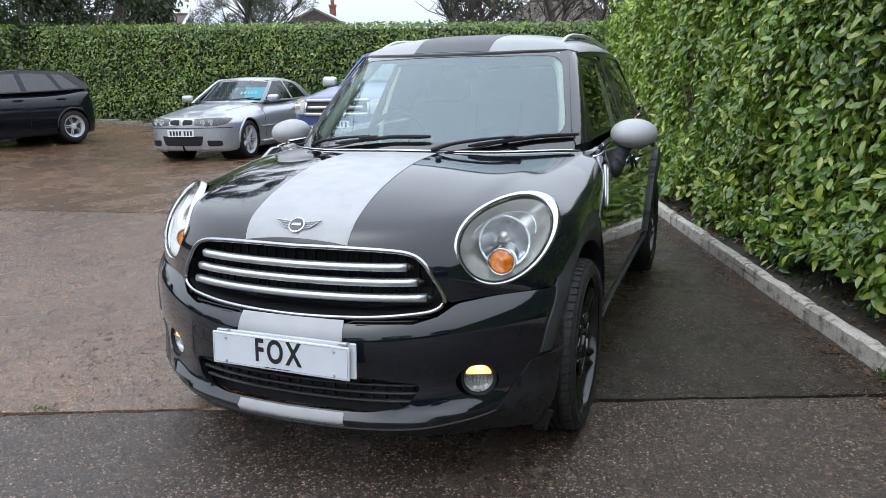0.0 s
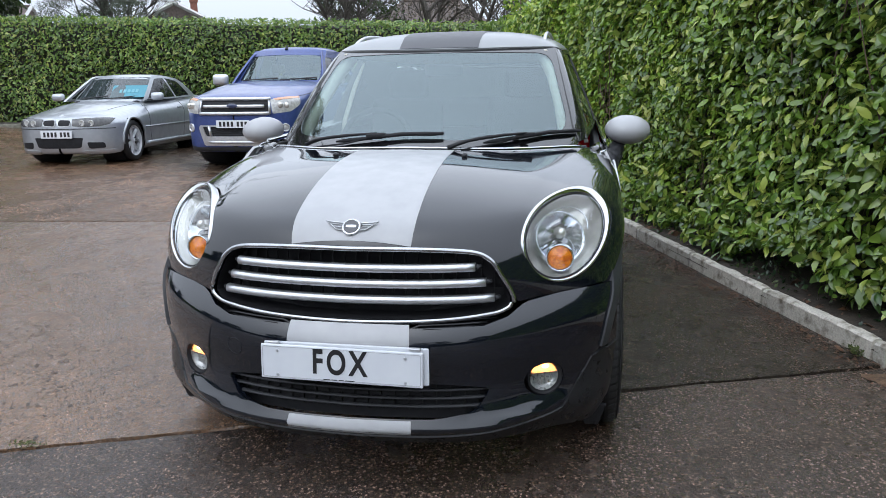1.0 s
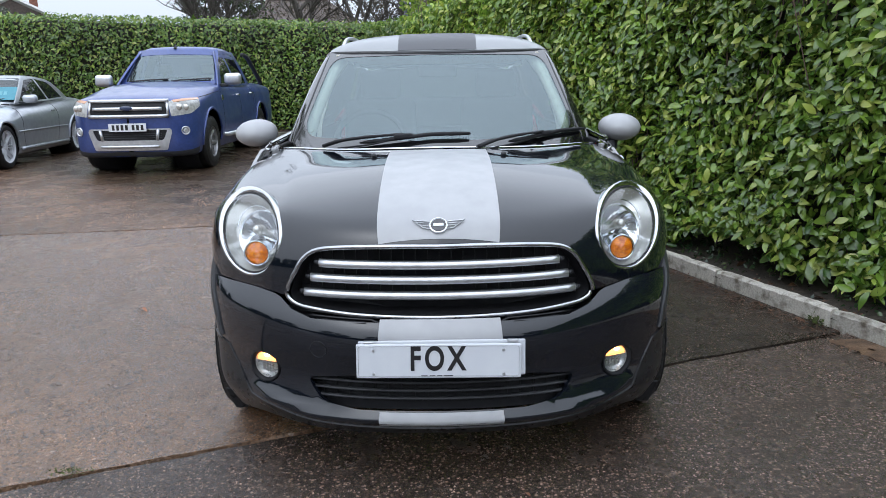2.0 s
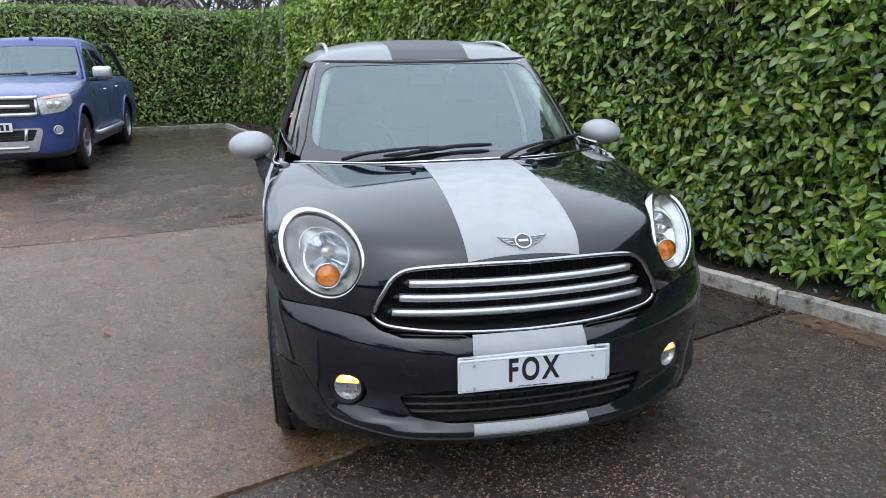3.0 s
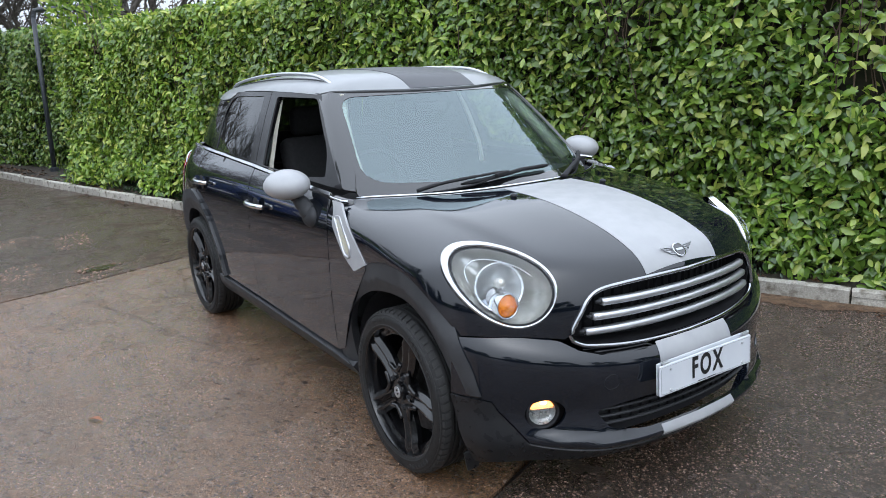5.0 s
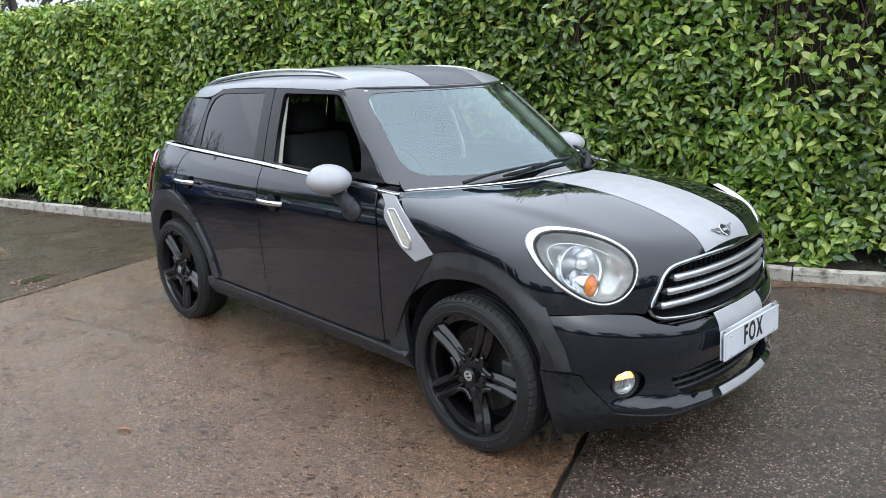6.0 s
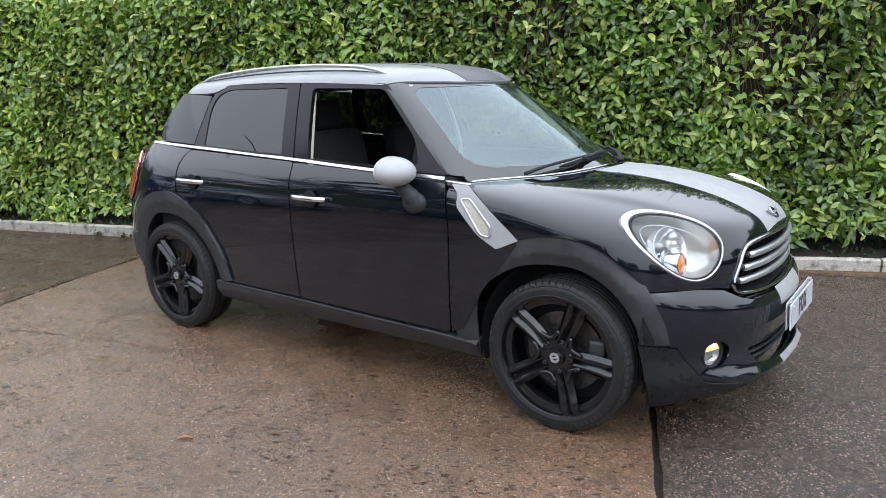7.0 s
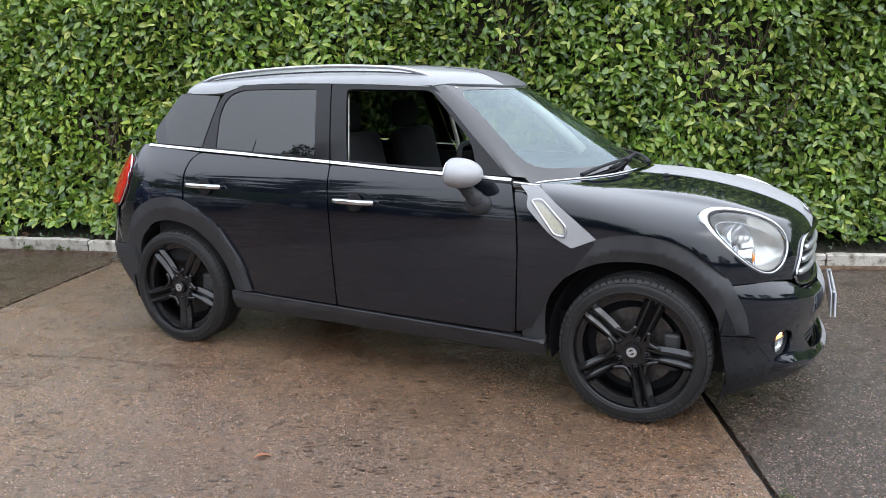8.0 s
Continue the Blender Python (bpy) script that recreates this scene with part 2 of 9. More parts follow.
# ---- smooth body surfaces: panels are laid on them ----
def spline(xs, ys):
    """A natural cubic through the given stations, as a function on arrays."""
    x, y = np.array(xs, float), np.array(ys, float)
    n = len(x)
    h = np.diff(x)
    A, r = np.eye(n), np.zeros(n)
    for i in range(1, n - 1):
        A[i, i - 1:i + 2] = h[i - 1], 2 * (h[i - 1] + h[i]), h[i]
        r[i] = 6 * ((y[i + 1] - y[i]) / h[i] - (y[i] - y[i - 1]) / h[i - 1])
    m = np.linalg.solve(A, r)

    def f(q):
        q = np.asarray(q, float)
        c = np.clip(q, x[0], x[-1])
        i = np.clip(np.searchsorted(x, c) - 1, 0, n - 2)
        a, b, hi = x[i + 1] - c, c - x[i], h[i]
        out = (m[i] * a ** 3 + m[i + 1] * b ** 3) / (6 * hi) + (y[i] / hi - m[i] * hi / 6) * a + (y[i + 1] / hi - m[i + 1] * hi / 6) * b
        s0 = (y[1] - y[0]) / h[0] - h[0] * (2 * m[0] + m[1]) / 6
        s1 = (y[-1] - y[-2]) / h[-1] + h[-1] * (m[-2] + 2 * m[-1]) / 6
        return out + np.where(q < x[0], (q - x[0]) * s0, 0) + np.where(q > x[-1], (q - x[-1]) * s1, 0)
    return f


def soft_max(k, *fs):
    m = np.maximum.reduce(fs)
    return m + k * np.log(sum(np.exp((f - m) / k) for f in fs))


def soft_ramp(v, k):
    return k * np.logaddexp(0, v / k)


def shoot(field, O, D, reach):
    """Where rays from O along D first enter the body."""
    N = 220
    T = np.linspace(0, reach, N)
    P = O[:, None, :] + D[:, None, :] * T[None, :, None]
    f = field(P[..., 0], P[..., 1], P[..., 2])
    inside = f <= 0
    hit = inside.any(1)
    k = np.where(hit, inside.argmax(1), f.argmin(1))
    hi = T[k]
    lo = T[np.maximum(k - 1, 0)]
    for _ in range(26):
        mid = (lo + hi) / 2
        q = O + D * mid[:, None]
        g = field(q[:, 0], q[:, 1], q[:, 2]) > 0
        lo, hi = np.where(g & hit, mid, lo), np.where(g & hit, hi, np.where(hit, mid, hi))
    return O + D * hi[:, None]


def slope(field, P, e=6e-4):
    x, y, z = P.T
    g = np.stack([field(x + e, y, z) - field(x - e, y, z), field(x, y + e, z) - field(x, y - e, z), field(x, y, z + e) - field(x, y, z - e)], 1)
    return g / np.maximum(np.linalg.norm(g, axis=1), 1e-9)[:, None]


def side_map(uv):
    uv = np.asarray(uv, float)
    return np.stack([np.full(len(uv), -1.4), uv[:, 0], uv[:, 1]], 1), np.tile((1.0, 0, 0), (len(uv), 1)), 1.4


def front_map(uv):
    uv = np.asarray(uv, float)
    return np.stack([uv[:, 0], np.full(len(uv), -1.6), uv[:, 1]], 1), np.tile((0, 1.0, 0), (len(uv), 1)), 3.6


def top_map(uv):
    uv = np.asarray(uv, float)
    return np.stack([uv[:, 0], uv[:, 1], np.full(len(uv), 2.2)], 1), np.tile((0, 0, -1.0), (len(uv), 1)), 2.2


def star(centre, axis, radius=1.6):
    """A map that looks at the body from all round towards an inner point: flat distances from the axis are angles."""
    c, a = np.array(centre, float), np.array(axis, float)
    a /= np.linalg.norm(a)
    s = np.cross(a, (0, 0, 1.0))
    if np.linalg.norm(s) < 0.1:
        s = np.cross(a, (0, 1.0, 0))
    s /= np.linalg.norm(s)
    u = np.cross(s, a)

    def there(uv):
        uv = np.asarray(uv, float)
        w = np.hypot(uv[:, 0], uv[:, 1])
        k = np.where(w > 1e-9, np.sin(w) / np.maximum(w, 1e-9), 1.0)
        d = a * np.cos(w)[:, None] + s * (uv[:, 0] * k)[:, None] + u * (uv[:, 1] * k)[:, None]
        return c + d * radius, -d, radius

    def back(points):
        d = np.asarray(points, float) - c
        d /= np.linalg.norm(d, axis=1)[:, None]
        w = np.arccos(np.clip(d @ a, -1, 1))
        p, q = d @ s, d @ u
        r = np.maximum(np.hypot(p, q), 1e-9)
        return np.stack([p / r * w, q / r * w], 1)
    return there, back


def rounded(points, radius, n=5):
    """A closed outline with rounded corners; radius: one for all or one each."""
    P = [np.array(p, float) for p in points]
    R = radius if hasattr(radius, "__len__") else [radius] * len(P)
    out = []
    for i, p in enumerate(P):
        a, b = P[i - 1] - p, P[(i + 1) % len(P)] - p
        la, lb = np.linalg.norm(a), np.linalg.norm(b)
        r = min(R[i], la * 0.49, lb * 0.49)
        if r < 1e-4:
            out.append(p)
            continue
        A, B = p + a / la * r, p + b / lb * r
        for k in range(n + 1):
            t = k / n
            out.append((1 - t) ** 2 * A + 2 * t * (1 - t) * p + t * t * B)
    return np.array(out)


def flowing(points, closed=False, n=8):
    """A smooth line through points of any dimension."""
    P = np.array(points, float)
    out = []
    m = len(P)
    for i in range(m if closed else m - 1):
        p1, p2 = P[i], P[(i + 1) % m]
        p0 = P[i - 1] if closed or i else 2 * p1 - p2
        p3 = P[(i + 2) % m] if closed or i + 2 < m else 2 * p2 - p1
        for k in range(n):
            t = k / n
            out.append(0.5 * (2 * p1 + (p2 - p0) * t + (2 * p0 - 5 * p1 + 4 * p2 - p3) * t ** 2 + (3 * p1 - p0 - 3 * p2 + p3) * t ** 3))
    if not closed:
        out.append(P[-1])
    return np.array(out)


def resample(loop, step):
    L = np.vstack([loop, loop[:1]])
    d = np.linalg.norm(np.diff(L, axis=0), axis=1)
    out = []
    for i in range(len(loop)):
        k = max(1, int(math.ceil(d[i] / step)))
        for j in range(k):
            out.append(L[i] + (L[i + 1] - L[i]) * j / k)
    out = np.array(out)
    keep = np.linalg.norm(out - np.roll(out, 1, 0), axis=1) > step * 0.02
    return out[keep]


def resample_open(line, step):
    """Even points along an open line."""
    L = np.array(line, float)
    d = np.concatenate([[0], np.cumsum(np.linalg.norm(np.diff(L, axis=0), axis=1))])
    q = np.arange(0, d[-1], step)
    return np.stack([np.interp(q, d, L[:, k]) for k in range(L.shape[1])], 1)


def within(loop, q):
    x, y = q[:, 0], q[:, 1]
    c = np.zeros(len(q), bool)
    for (x1, y1), (x2, y2) in zip(loop, np.roll(loop, -1, 0)):
        if y1 == y2:
            continue
        m = ((y1 > y) != (y2 > y)) & (x < (x2 - x1) * (y - y1) / (y2 - y1) + x1)
        c ^= m
    return c


def near_line(loop, q, gap):
    a, b = loop, np.roll(loop, -1, 0)
    out = np.zeros(len(q), bool)
    for p, r in zip(a, b):
        d = r - p
        t = np.clip(((q - p) @ d) / max(d @ d, 1e-12), 0, 1)
        out |= np.hypot(*(q - p - t[:, None] * d).T) < gap
    return out


def panel(name, outline, mapping, field, material, parent, step=0.02, holes=(), lift=0.0, depth=0.012, label="", both=True, shade=None):
    """A sheet of the body inside an outline of the map, with turned-in edges; both: also the mirrored one."""
    from mathutils import geometry
    loops = [resample(np.asarray(outline, float), step)] + [resample(np.asarray(h, float), step) for h in holes]
    lo, hi = loops[0].min(0), loops[0].max(0)
    gx, gy = np.meshgrid(np.arange(lo[0], hi[0], step), np.arange(lo[1], hi[1], step * 0.87))
    gx[1::2] += step / 2
    g = np.stack([gx.ravel(), gy.ravel()], 1)
    g = g[within(loops[0], g)]
    for l in loops[1:]:
        g = g[~within(l, g)]
    for l in loops:
        g = g[~near_line(l, g, step * 0.45)]
    pts, edges, k = [], [], 0
    for l in loops:
        pts += [Vector(p) for p in l]
        edges += [(k + i, k + (i + 1) % len(l)) for i in range(len(l))]
        k += len(l)
    pts += [Vector(p) for p in g]
    vs, es, fs, ov, oe, of = geometry.delaunay_2d_cdt(pts, edges, [], 0, 1e-7)
    uv = np.array([tuple(v) for v in vs])
    F = np.array([tuple(f) for f in fs if len(f) == 3])
    mid = uv[F].mean(1)
    ok = within(loops[0], mid)
    for l in loops[1:]:
        ok &= ~within(l, mid)
    F = F[ok]
    O, D, reach = mapping(uv)
    P = shoot(field, O, D, reach)
    N = slope(field, P)
    P = P + N * lift
    tri = P[F]
    flip = (np.cross(tri[:, 1] - tri[:, 0], tri[:, 2] - tri[:, 0]) * N[F].mean(1)).sum(1) < 0
    F[flip] = F[flip][:, ::-1]
    V, NN, FF = [P], [N if shade is None else slope(shade, P)], [tuple(f) for f in F]
    if depth:
        count = {}
        for f in F:
            for a, b in ((f[0], f[1]), (f[1], f[2]), (f[2], f[0])):
                count[(a, b)] = count.get((a, b), 0) + 1
        rim = [(a, b) for a, b in count if (b, a) not in count]
        base = len(P)
        for a, b in rim:
            out = np.cross(P[b] - P[a], N[a])
            ln = np.linalg.norm(out)
            out = out / ln if ln > 1e-9 else N[a]
            na, nb = N[a] * 0.3 + out * 0.95, N[b] * 0.3 + out * 0.95
            V.append(np.array([P[a], P[b], P[b] - N[b] * depth - out * depth * 0.15, P[a] - N[a] * depth - out * depth * 0.15]))
            NN.append(np.array([na, nb, out, out]))
            FF.append((base, base + 3, base + 2, base + 1))
            base += 4
    V, NN = np.vstack(V), np.vstack(NN)
    NN = NN / np.maximum(np.linalg.norm(NN, axis=1), 1e-9)[:, None]
    ob = mesh_object(name, V, FF, material, parent, label, NN)
    if both:
        mesh_object(name, V * (-1, 1, 1), [f[::-1] for f in FF], material, parent, label, NN * (-1, 1, 1))
    return ob


def on_body(field, mapping, uv, lift=0.0):
    O, D, reach = mapping(np.asarray(uv, float))
    P = shoot(field, O, D, reach)
    return P + slope(field, P) * lift


def mirrored(ob):
    """The same part on the other side of its thing."""
    me = ob.data.copy()
    me.transform(Matrix.Diagonal((-1, 1, 1, 1)))
    me.flip_normals()
    o = new(ob.name.split(".")[0], me)
    o.parent = ob.parent
    if "label" in ob:
        o["label"] = ob["label"]
    return o


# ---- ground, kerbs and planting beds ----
def concrete(name, c1, c2, stone, stones, wet, speck, pits, joint, damp_and_shade=None, film=0.35, spec=0.5, relief=1.0):
    """Worn wet concrete: broad stains, exposed aggregate and a film of water that lies in patches."""
    m = bpy.data.materials.new(name)
    m.use_nodes = True
    n, l = m.node_tree.nodes, m.node_tree.links
    b = n["Principled BSDF"]
    tc = n.new("ShaderNodeTexCoord")

    def noise_node(scale, detail, rough=0.55):
        q = n.new("ShaderNodeTexNoise")
        q.inputs["Scale"].default_value, q.inputs["Detail"].default_value, q.inputs["Roughness"].default_value = scale, detail, rough
        l.new(tc.outputs["Object"], q.inputs["Vector"])
        return q.outputs["Fac"]

    def ramp(v, a, c, lo, hi):
        q = n.new("ShaderNodeMapRange")
        for k, w in zip(("From Min", "From Max", "To Min", "To Max"), (a, c, lo, hi)):
            q.inputs[k].default_value = w
        l.new(v, q.inputs["Value"])
        return q.outputs["Result"]

    def blend(f, a, c):
        q = n.new("ShaderNodeMix")
        q.data_type = "RGBA"
        l.new(f, q.inputs[0])
        for s, w in ((q.inputs[6], a), (q.inputs[7], c)):
            if isinstance(w, tuple):
                s.default_value = (*w, 1)
            else:
                l.new(w, s)
        return q.outputs[2]

    broad, mid, fine = noise_node(0.45, 5), noise_node(4.2, 7, 0.72), noise_node(60.0, 4, 0.7)
    fleck, damp = noise_node(24.0, 6, 0.8), noise_node(0.22, 4, 0.6)
    col = blend(ramp(broad, 0.38, 0.62, 0, 1), c1, c2)
    col = blend(ramp(damp, 0.50, 0.60, 0, 0.35), col, tuple(v * 0.5 for v in c2))
    col = blend(ramp(mid, 0.46, 0.64, 0, 0.70), col, tuple(v * 0.42 for v in c1))
    # streaks: noise stretched along one direction darkens the slab
    turn = n.new("ShaderNodeMapping")
    turn.inputs["Rotation"].default_value = (0, 0, math.radians(28))
    turn.inputs["Scale"].default_value = (17, 4.0, 1)
    l.new(tc.outputs["Object"], turn.inputs["Vector"])
    run = n.new("ShaderNodeTexNoise")
    run.inputs["Scale"].default_value, run.inputs["Detail"].default_value, run.inputs["Roughness"].default_value = 1.0, 7, 0.72
    l.new(turn.outputs[0], run.inputs["Vector"])
    col = blend(ramp(run.outputs["Fac"], 0.50, 0.62, 0, 0.55 * min(1, film + 0.1)), col, tuple(v * 0.38 for v in c1))
    # damp stain with the hedge's dark reflection painted in, growing with x and y
    if damp_and_shade:
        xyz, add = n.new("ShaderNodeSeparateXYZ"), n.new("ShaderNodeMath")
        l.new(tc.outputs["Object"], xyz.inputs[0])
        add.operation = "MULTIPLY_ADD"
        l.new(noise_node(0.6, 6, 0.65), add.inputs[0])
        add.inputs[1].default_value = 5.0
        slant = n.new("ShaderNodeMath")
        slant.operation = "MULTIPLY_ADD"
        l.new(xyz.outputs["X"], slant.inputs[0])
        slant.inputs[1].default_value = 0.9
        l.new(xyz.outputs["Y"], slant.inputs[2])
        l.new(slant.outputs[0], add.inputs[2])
        col = blend(ramp(add.outputs[0], damp_and_shade[0], damp_and_shade[0] + 0.8, 0, 0.85), col, damp_and_shade[1])
    vo = n.new("ShaderNodeTexVoronoi")
    vo.inputs["Scale"].default_value = speck
    l.new(tc.outputs["Object"], vo.inputs["Vector"])
    vc = n.new("ShaderNodeSeparateColor")
    l.new(vo.outputs["Color"], vc.inputs[0])
    col = blend(ramp(vc.outputs[0], 1 - stones, 1.0, 0, 0.75), col, stone)
    # dark outlines between stones: shade of their relief put into the colour
    col = blend(ramp(vo.outputs["Distance"], 0.30, 0.62, 0, 0.85 * joint), col, tuple(v * 0.25 for v in c2))
    col = blend(ramp(vc.outputs[1], 1 - pits, 1 - pits * 0.5, 0, 0.8), col, tuple(v * 0.2 for v in c1))
    col = blend(ramp(fleck, 0.57, 0.63, 0, 0.85), col, tuple(v * 0.22 for v in c1))
    col = blend(ramp(fine, 0.35, 0.75, 0, 0.45), col, tuple(v * 0.35 for v in c2))
    l.new(col, b.inputs["Base Color"])
    water = noise_node(2.2, 9, 0.70)
    rgh = ramp(water, 0.47, 0.63, wet[0], wet[1])
    l.new(rgh, b.inputs["Roughness"])
    b.inputs["Specular IOR Level"].default_value = spec
    b.inputs["Coat Roughness"].default_value = 0.11
    b.inputs["Coat IOR"].default_value = 1.58
    l.new(ramp(water, 0.48, 0.70, film, 0.45 * film), b.inputs["Coat Weight"])
    height = n.new("ShaderNodeMath")
    height.operation = "ADD"
    l.new(ramp(vo.outputs["Distance"], 0.0, 0.6, 0.9, 0.0), height.inputs[0])
    l.new(ramp(fleck, 0.35, 0.65, 1.4, 0.0), height.inputs[1])
    h2 = n.new("ShaderNodeMath")
    h2.operation = "MULTIPLY_ADD"
    l.new(mid, h2.inputs[0])
    h2.inputs[1].default_value = 3.2
    l.new(height.outputs[0], h2.inputs[2])
    h3 = n.new("ShaderNodeMath")
    h3.operation = "MULTIPLY_ADD"
    l.new(run.outputs["Fac"], h3.inputs[0])
    h3.inputs[1].default_value = -3.0 * film
    l.new(h2.outputs[0], h3.inputs[2])
    h2 = h3
    bp = n.new("ShaderNodeBump")
    bp.inputs["Strength"].default_value, bp.inputs["Distance"].default_value = 0.7, 0.0055 * relief
    l.new(h2.outputs[0], bp.inputs["Height"])
    l.new(bp.outputs["Normal"], b.inputs["Normal"])
    smooth_bump = n.new("ShaderNodeBump")
    smooth_bump.inputs["Strength"].default_value, smooth_bump.inputs["Distance"].default_value = 0.35, 0.005 * relief
    l.new(h2.outputs[0], smooth_bump.inputs["Height"])
    l.new(smooth_bump.outputs["Normal"], b.inputs["Coat Normal"])
    return m


YARD_BROWN = concrete("wet_brown_concrete", (0.315, 0.170, 0.086), (0.225, 0.126, 0.066), (0.48, 0.36, 0.28), 0.09, (0.12, 0.46), 85, 0.16, 0.5, film=1.0, relief=1.05)
YARD_DARK = concrete("wet_aggregate_concrete", (0.132, 0.080, 0.054), (0.082, 0.052, 0.036), (0.38, 0.265, 0.19), 0.34, (0.14, 0.44), 78, 0.26, 1.0, film=0.5, spec=0.5)
YARD_WET_SHADE = concrete("dark_damp_concrete", (0.054, 0.040, 0.029), (0.033, 0.025, 0.019), (0.24, 0.19, 0.15), 0.06, (0.14, 0.44), 80, 0.15, 0.5, film=0.25, spec=0.25, relief=0.6)
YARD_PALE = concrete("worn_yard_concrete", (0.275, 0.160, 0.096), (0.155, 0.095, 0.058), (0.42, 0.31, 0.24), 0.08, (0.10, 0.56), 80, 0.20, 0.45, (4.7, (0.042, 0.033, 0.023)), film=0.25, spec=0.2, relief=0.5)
SOIL = surface("damp_soil", (0.022, 0.017, 0.012), (0.040, 0.030, 0.021), scale=14, rough=0.85, bump=0.8, bump_scale=40, fine=(120, 0.4))
JOINT_SHADE = surface("wet_joint_grit", (0.010, 0.008, 0.006), (0.020, 0.015, 0.010), scale=60, rough=0.5, rough2=0.8, bump=0.5, bump_scale=150)
KERB_PAINT = surface("weathered_white_kerb", (0.42, 0.395, 0.345), (0.12, 0.10, 0.072), scale=13, rough=0.6, rough2=0.85, bump=0.45, bump_scale=70, fine=(90, 0.22), per_object=0.18, spread=(0.50, 0.72))
KERB_STONE = surface("mossy_stone_kerb", (0.26, 0.25, 0.21), (0.13, 0.13, 0.09), scale=8, rough=0.8, bump=0.4, bump_scale=70, fine=(50, 0.3), per_object=0.15)
MOSS = surface("moss", (0.085, 0.11, 0.02), (0.04, 0.055, 0.015), scale=60, rough=0.9, bump=0.5, bump_scale=200, per_island=0.3)
LEAF_BROWN = surface("fallen_leaf", (0.10, 0.045, 0.02), (0.06, 0.03, 0.015), scale=40, rough=0.5, per_island=0.4)

ground = mesh_object("ground", [(-900, -900, -0.05), (900, -900, -0.05), (900, 900, -0.05), (-900, 900, -0.05)], [(0, 1, 2, 3)],
                     surface("distant_earth", (0.04, 0.045, 0.025), (0.06, 0.055, 0.04), scale=0.3, rough=0.9, fine=(4, 0.3)))
tagged(ground, "damp earth and grass ground reaching to the horizon", "ground", kind="structure")

KERB_LINE = flowing([(7.1, -12.0), (4.75, -6.2), (2.98, -1.4), (2.10, 0.72), (0.40, 5.60), (-0.36, 8.0), (-1.20, 11.0), (-1.95, 13.85)], n=14)
BACK_LINE = flowing([(-1.95, 13.85), (-3.68, 13.62), (-9.0, 13.2), (-14.0, 12.85), (-30.0, 11.8)], n=10)


def gz(y, x=0.0):
    """The yard falls gently towards the near end, and rises on the far side of the parked cars."""
    return 0.0135 * max(0.0, float(y) - 2.5) + 0.006 * max(min(float(y) - 3.3, 0.0), -6.5) + 0.07 * min(max(-9.5 - float(x), 0.0), 5.0)


def along(line, d):
    """The place and the direction d metres along a line of the plan."""
    seg = np.linalg.norm(np.diff(line, axis=0), axis=1)
    s = np.concatenate([[0], np.cumsum(seg)])
    p = np.array([np.interp(d, s, line[:, 0]), np.interp(d, s, line[:, 1])])
    q = np.array([np.interp(d + 0.05, s, line[:, 0]), np.interp(d + 0.05, s, line[:, 1])])
    r = np.array([np.interp(d - 0.05, s, line[:, 0]), np.interp(d - 0.05, s, line[:, 1])])
    t = (q - r) / max(np.linalg.norm(q - r), 1e-9)
    return p, t, s[-1]


def kerb_x(y):
    k = np.argsort(KERB_LINE[:, 1])
    return float(np.interp(y, KERB_LINE[k, 1], KERB_LINE[k, 0]))


def slab(name, loop, material, label, top=0.0):
    """A concrete slab with slightly crumbled edges."""
    rnd = random.Random(hash(len(loop)) % 97)
    pts = resample(np.array(loop, float), 0.12)
    pts = pts + np.array([(rnd.uniform(-1, 1), rnd.uniform(-1, 1)) for _ in pts]) * 0.008
    bm = bmesh.new()
    up = [bm.verts.new((p[0], p[1], top)) for p in pts]
    dn = [bm.verts.new((p[0], p[1], top - 0.06)) for p in pts]
    face = bm.faces.new(up)
    for i in range(len(up)):
        bm.faces.new((up[i], up[i - 1], dn[i - 1], dn[i]))
    bmesh.ops.bevel(bm, geom=[e for e in face.edges], offset=0.008, segments=1, affect="EDGES")
    for at, way in (((-9.5, 0, 0), (1, 0, 0)), ((-14.5, 0, 0), (1, 0, 0)), ((0, 2.5, 0), (0, 1, 0)), ((0, 3.3, 0), (0, 1, 0)), ((0, -3.2, 0), (0, 1, 0))):
        bmesh.ops.bisect_plane(bm, geom=bm.verts[:] + bm.edges[:] + bm.faces[:], plane_co=at, plane_no=way)
    for v in bm.verts:
        v.co.z += gz(v.co.y, v.co.x)
    return tagged(part(name, bm, material, None), label, "paving", kind="structure")


CRACK_A = [(-26.0, -9.70), (-6.0, -2.42), (-1.47, -0.70), (-0.62, -0.365), (0.95, 0.25), (1.68, 0.525), (2.13, 0.70)]
CRACK_C = [(-1.525, 3.45), (-1.286, 2.82), (-1.236, 2.52), (-1.14, 2.19), (-1.04, 1.89), (-1.00, 1.70)]
CRACK_B = [(-26.0, 1.2), (-9.0, 2.9), (-4.5, 3.46), (-2.6, 3.70), (-1.6, 3.92), (-0.85, 4.17), (0.28, 4.52), (0.68, 4.80)]
G = 0.015
edge_low = [(kerb_x(y), y) for y in np.linspace(-11.5, 0.66, 16)]
slab("paving_front", [(-26, -30), (7.0, -30), *edge_low, *[(x, y - G) for x, y in CRACK_A[::-1]]], YARD_DARK, "dark wet exposed-aggregate concrete slab, speckled and puddled")
# split off unseen under the car; its darker colour holds damp and hedge shade
slab("paving_side", [(0.46, 0.07 + G), *[(x, y + G) for x, y in CRACK_A[4:]], *[(kerb_x(y), y) for y in np.linspace(0.78, 4.75, 8)], (0.58, 4.72), (0.40, 4.62), (0.43, 2.0)], YARD_WET_SHADE, "damp concrete strip beside the kerb, coloured darker for hedge shade")
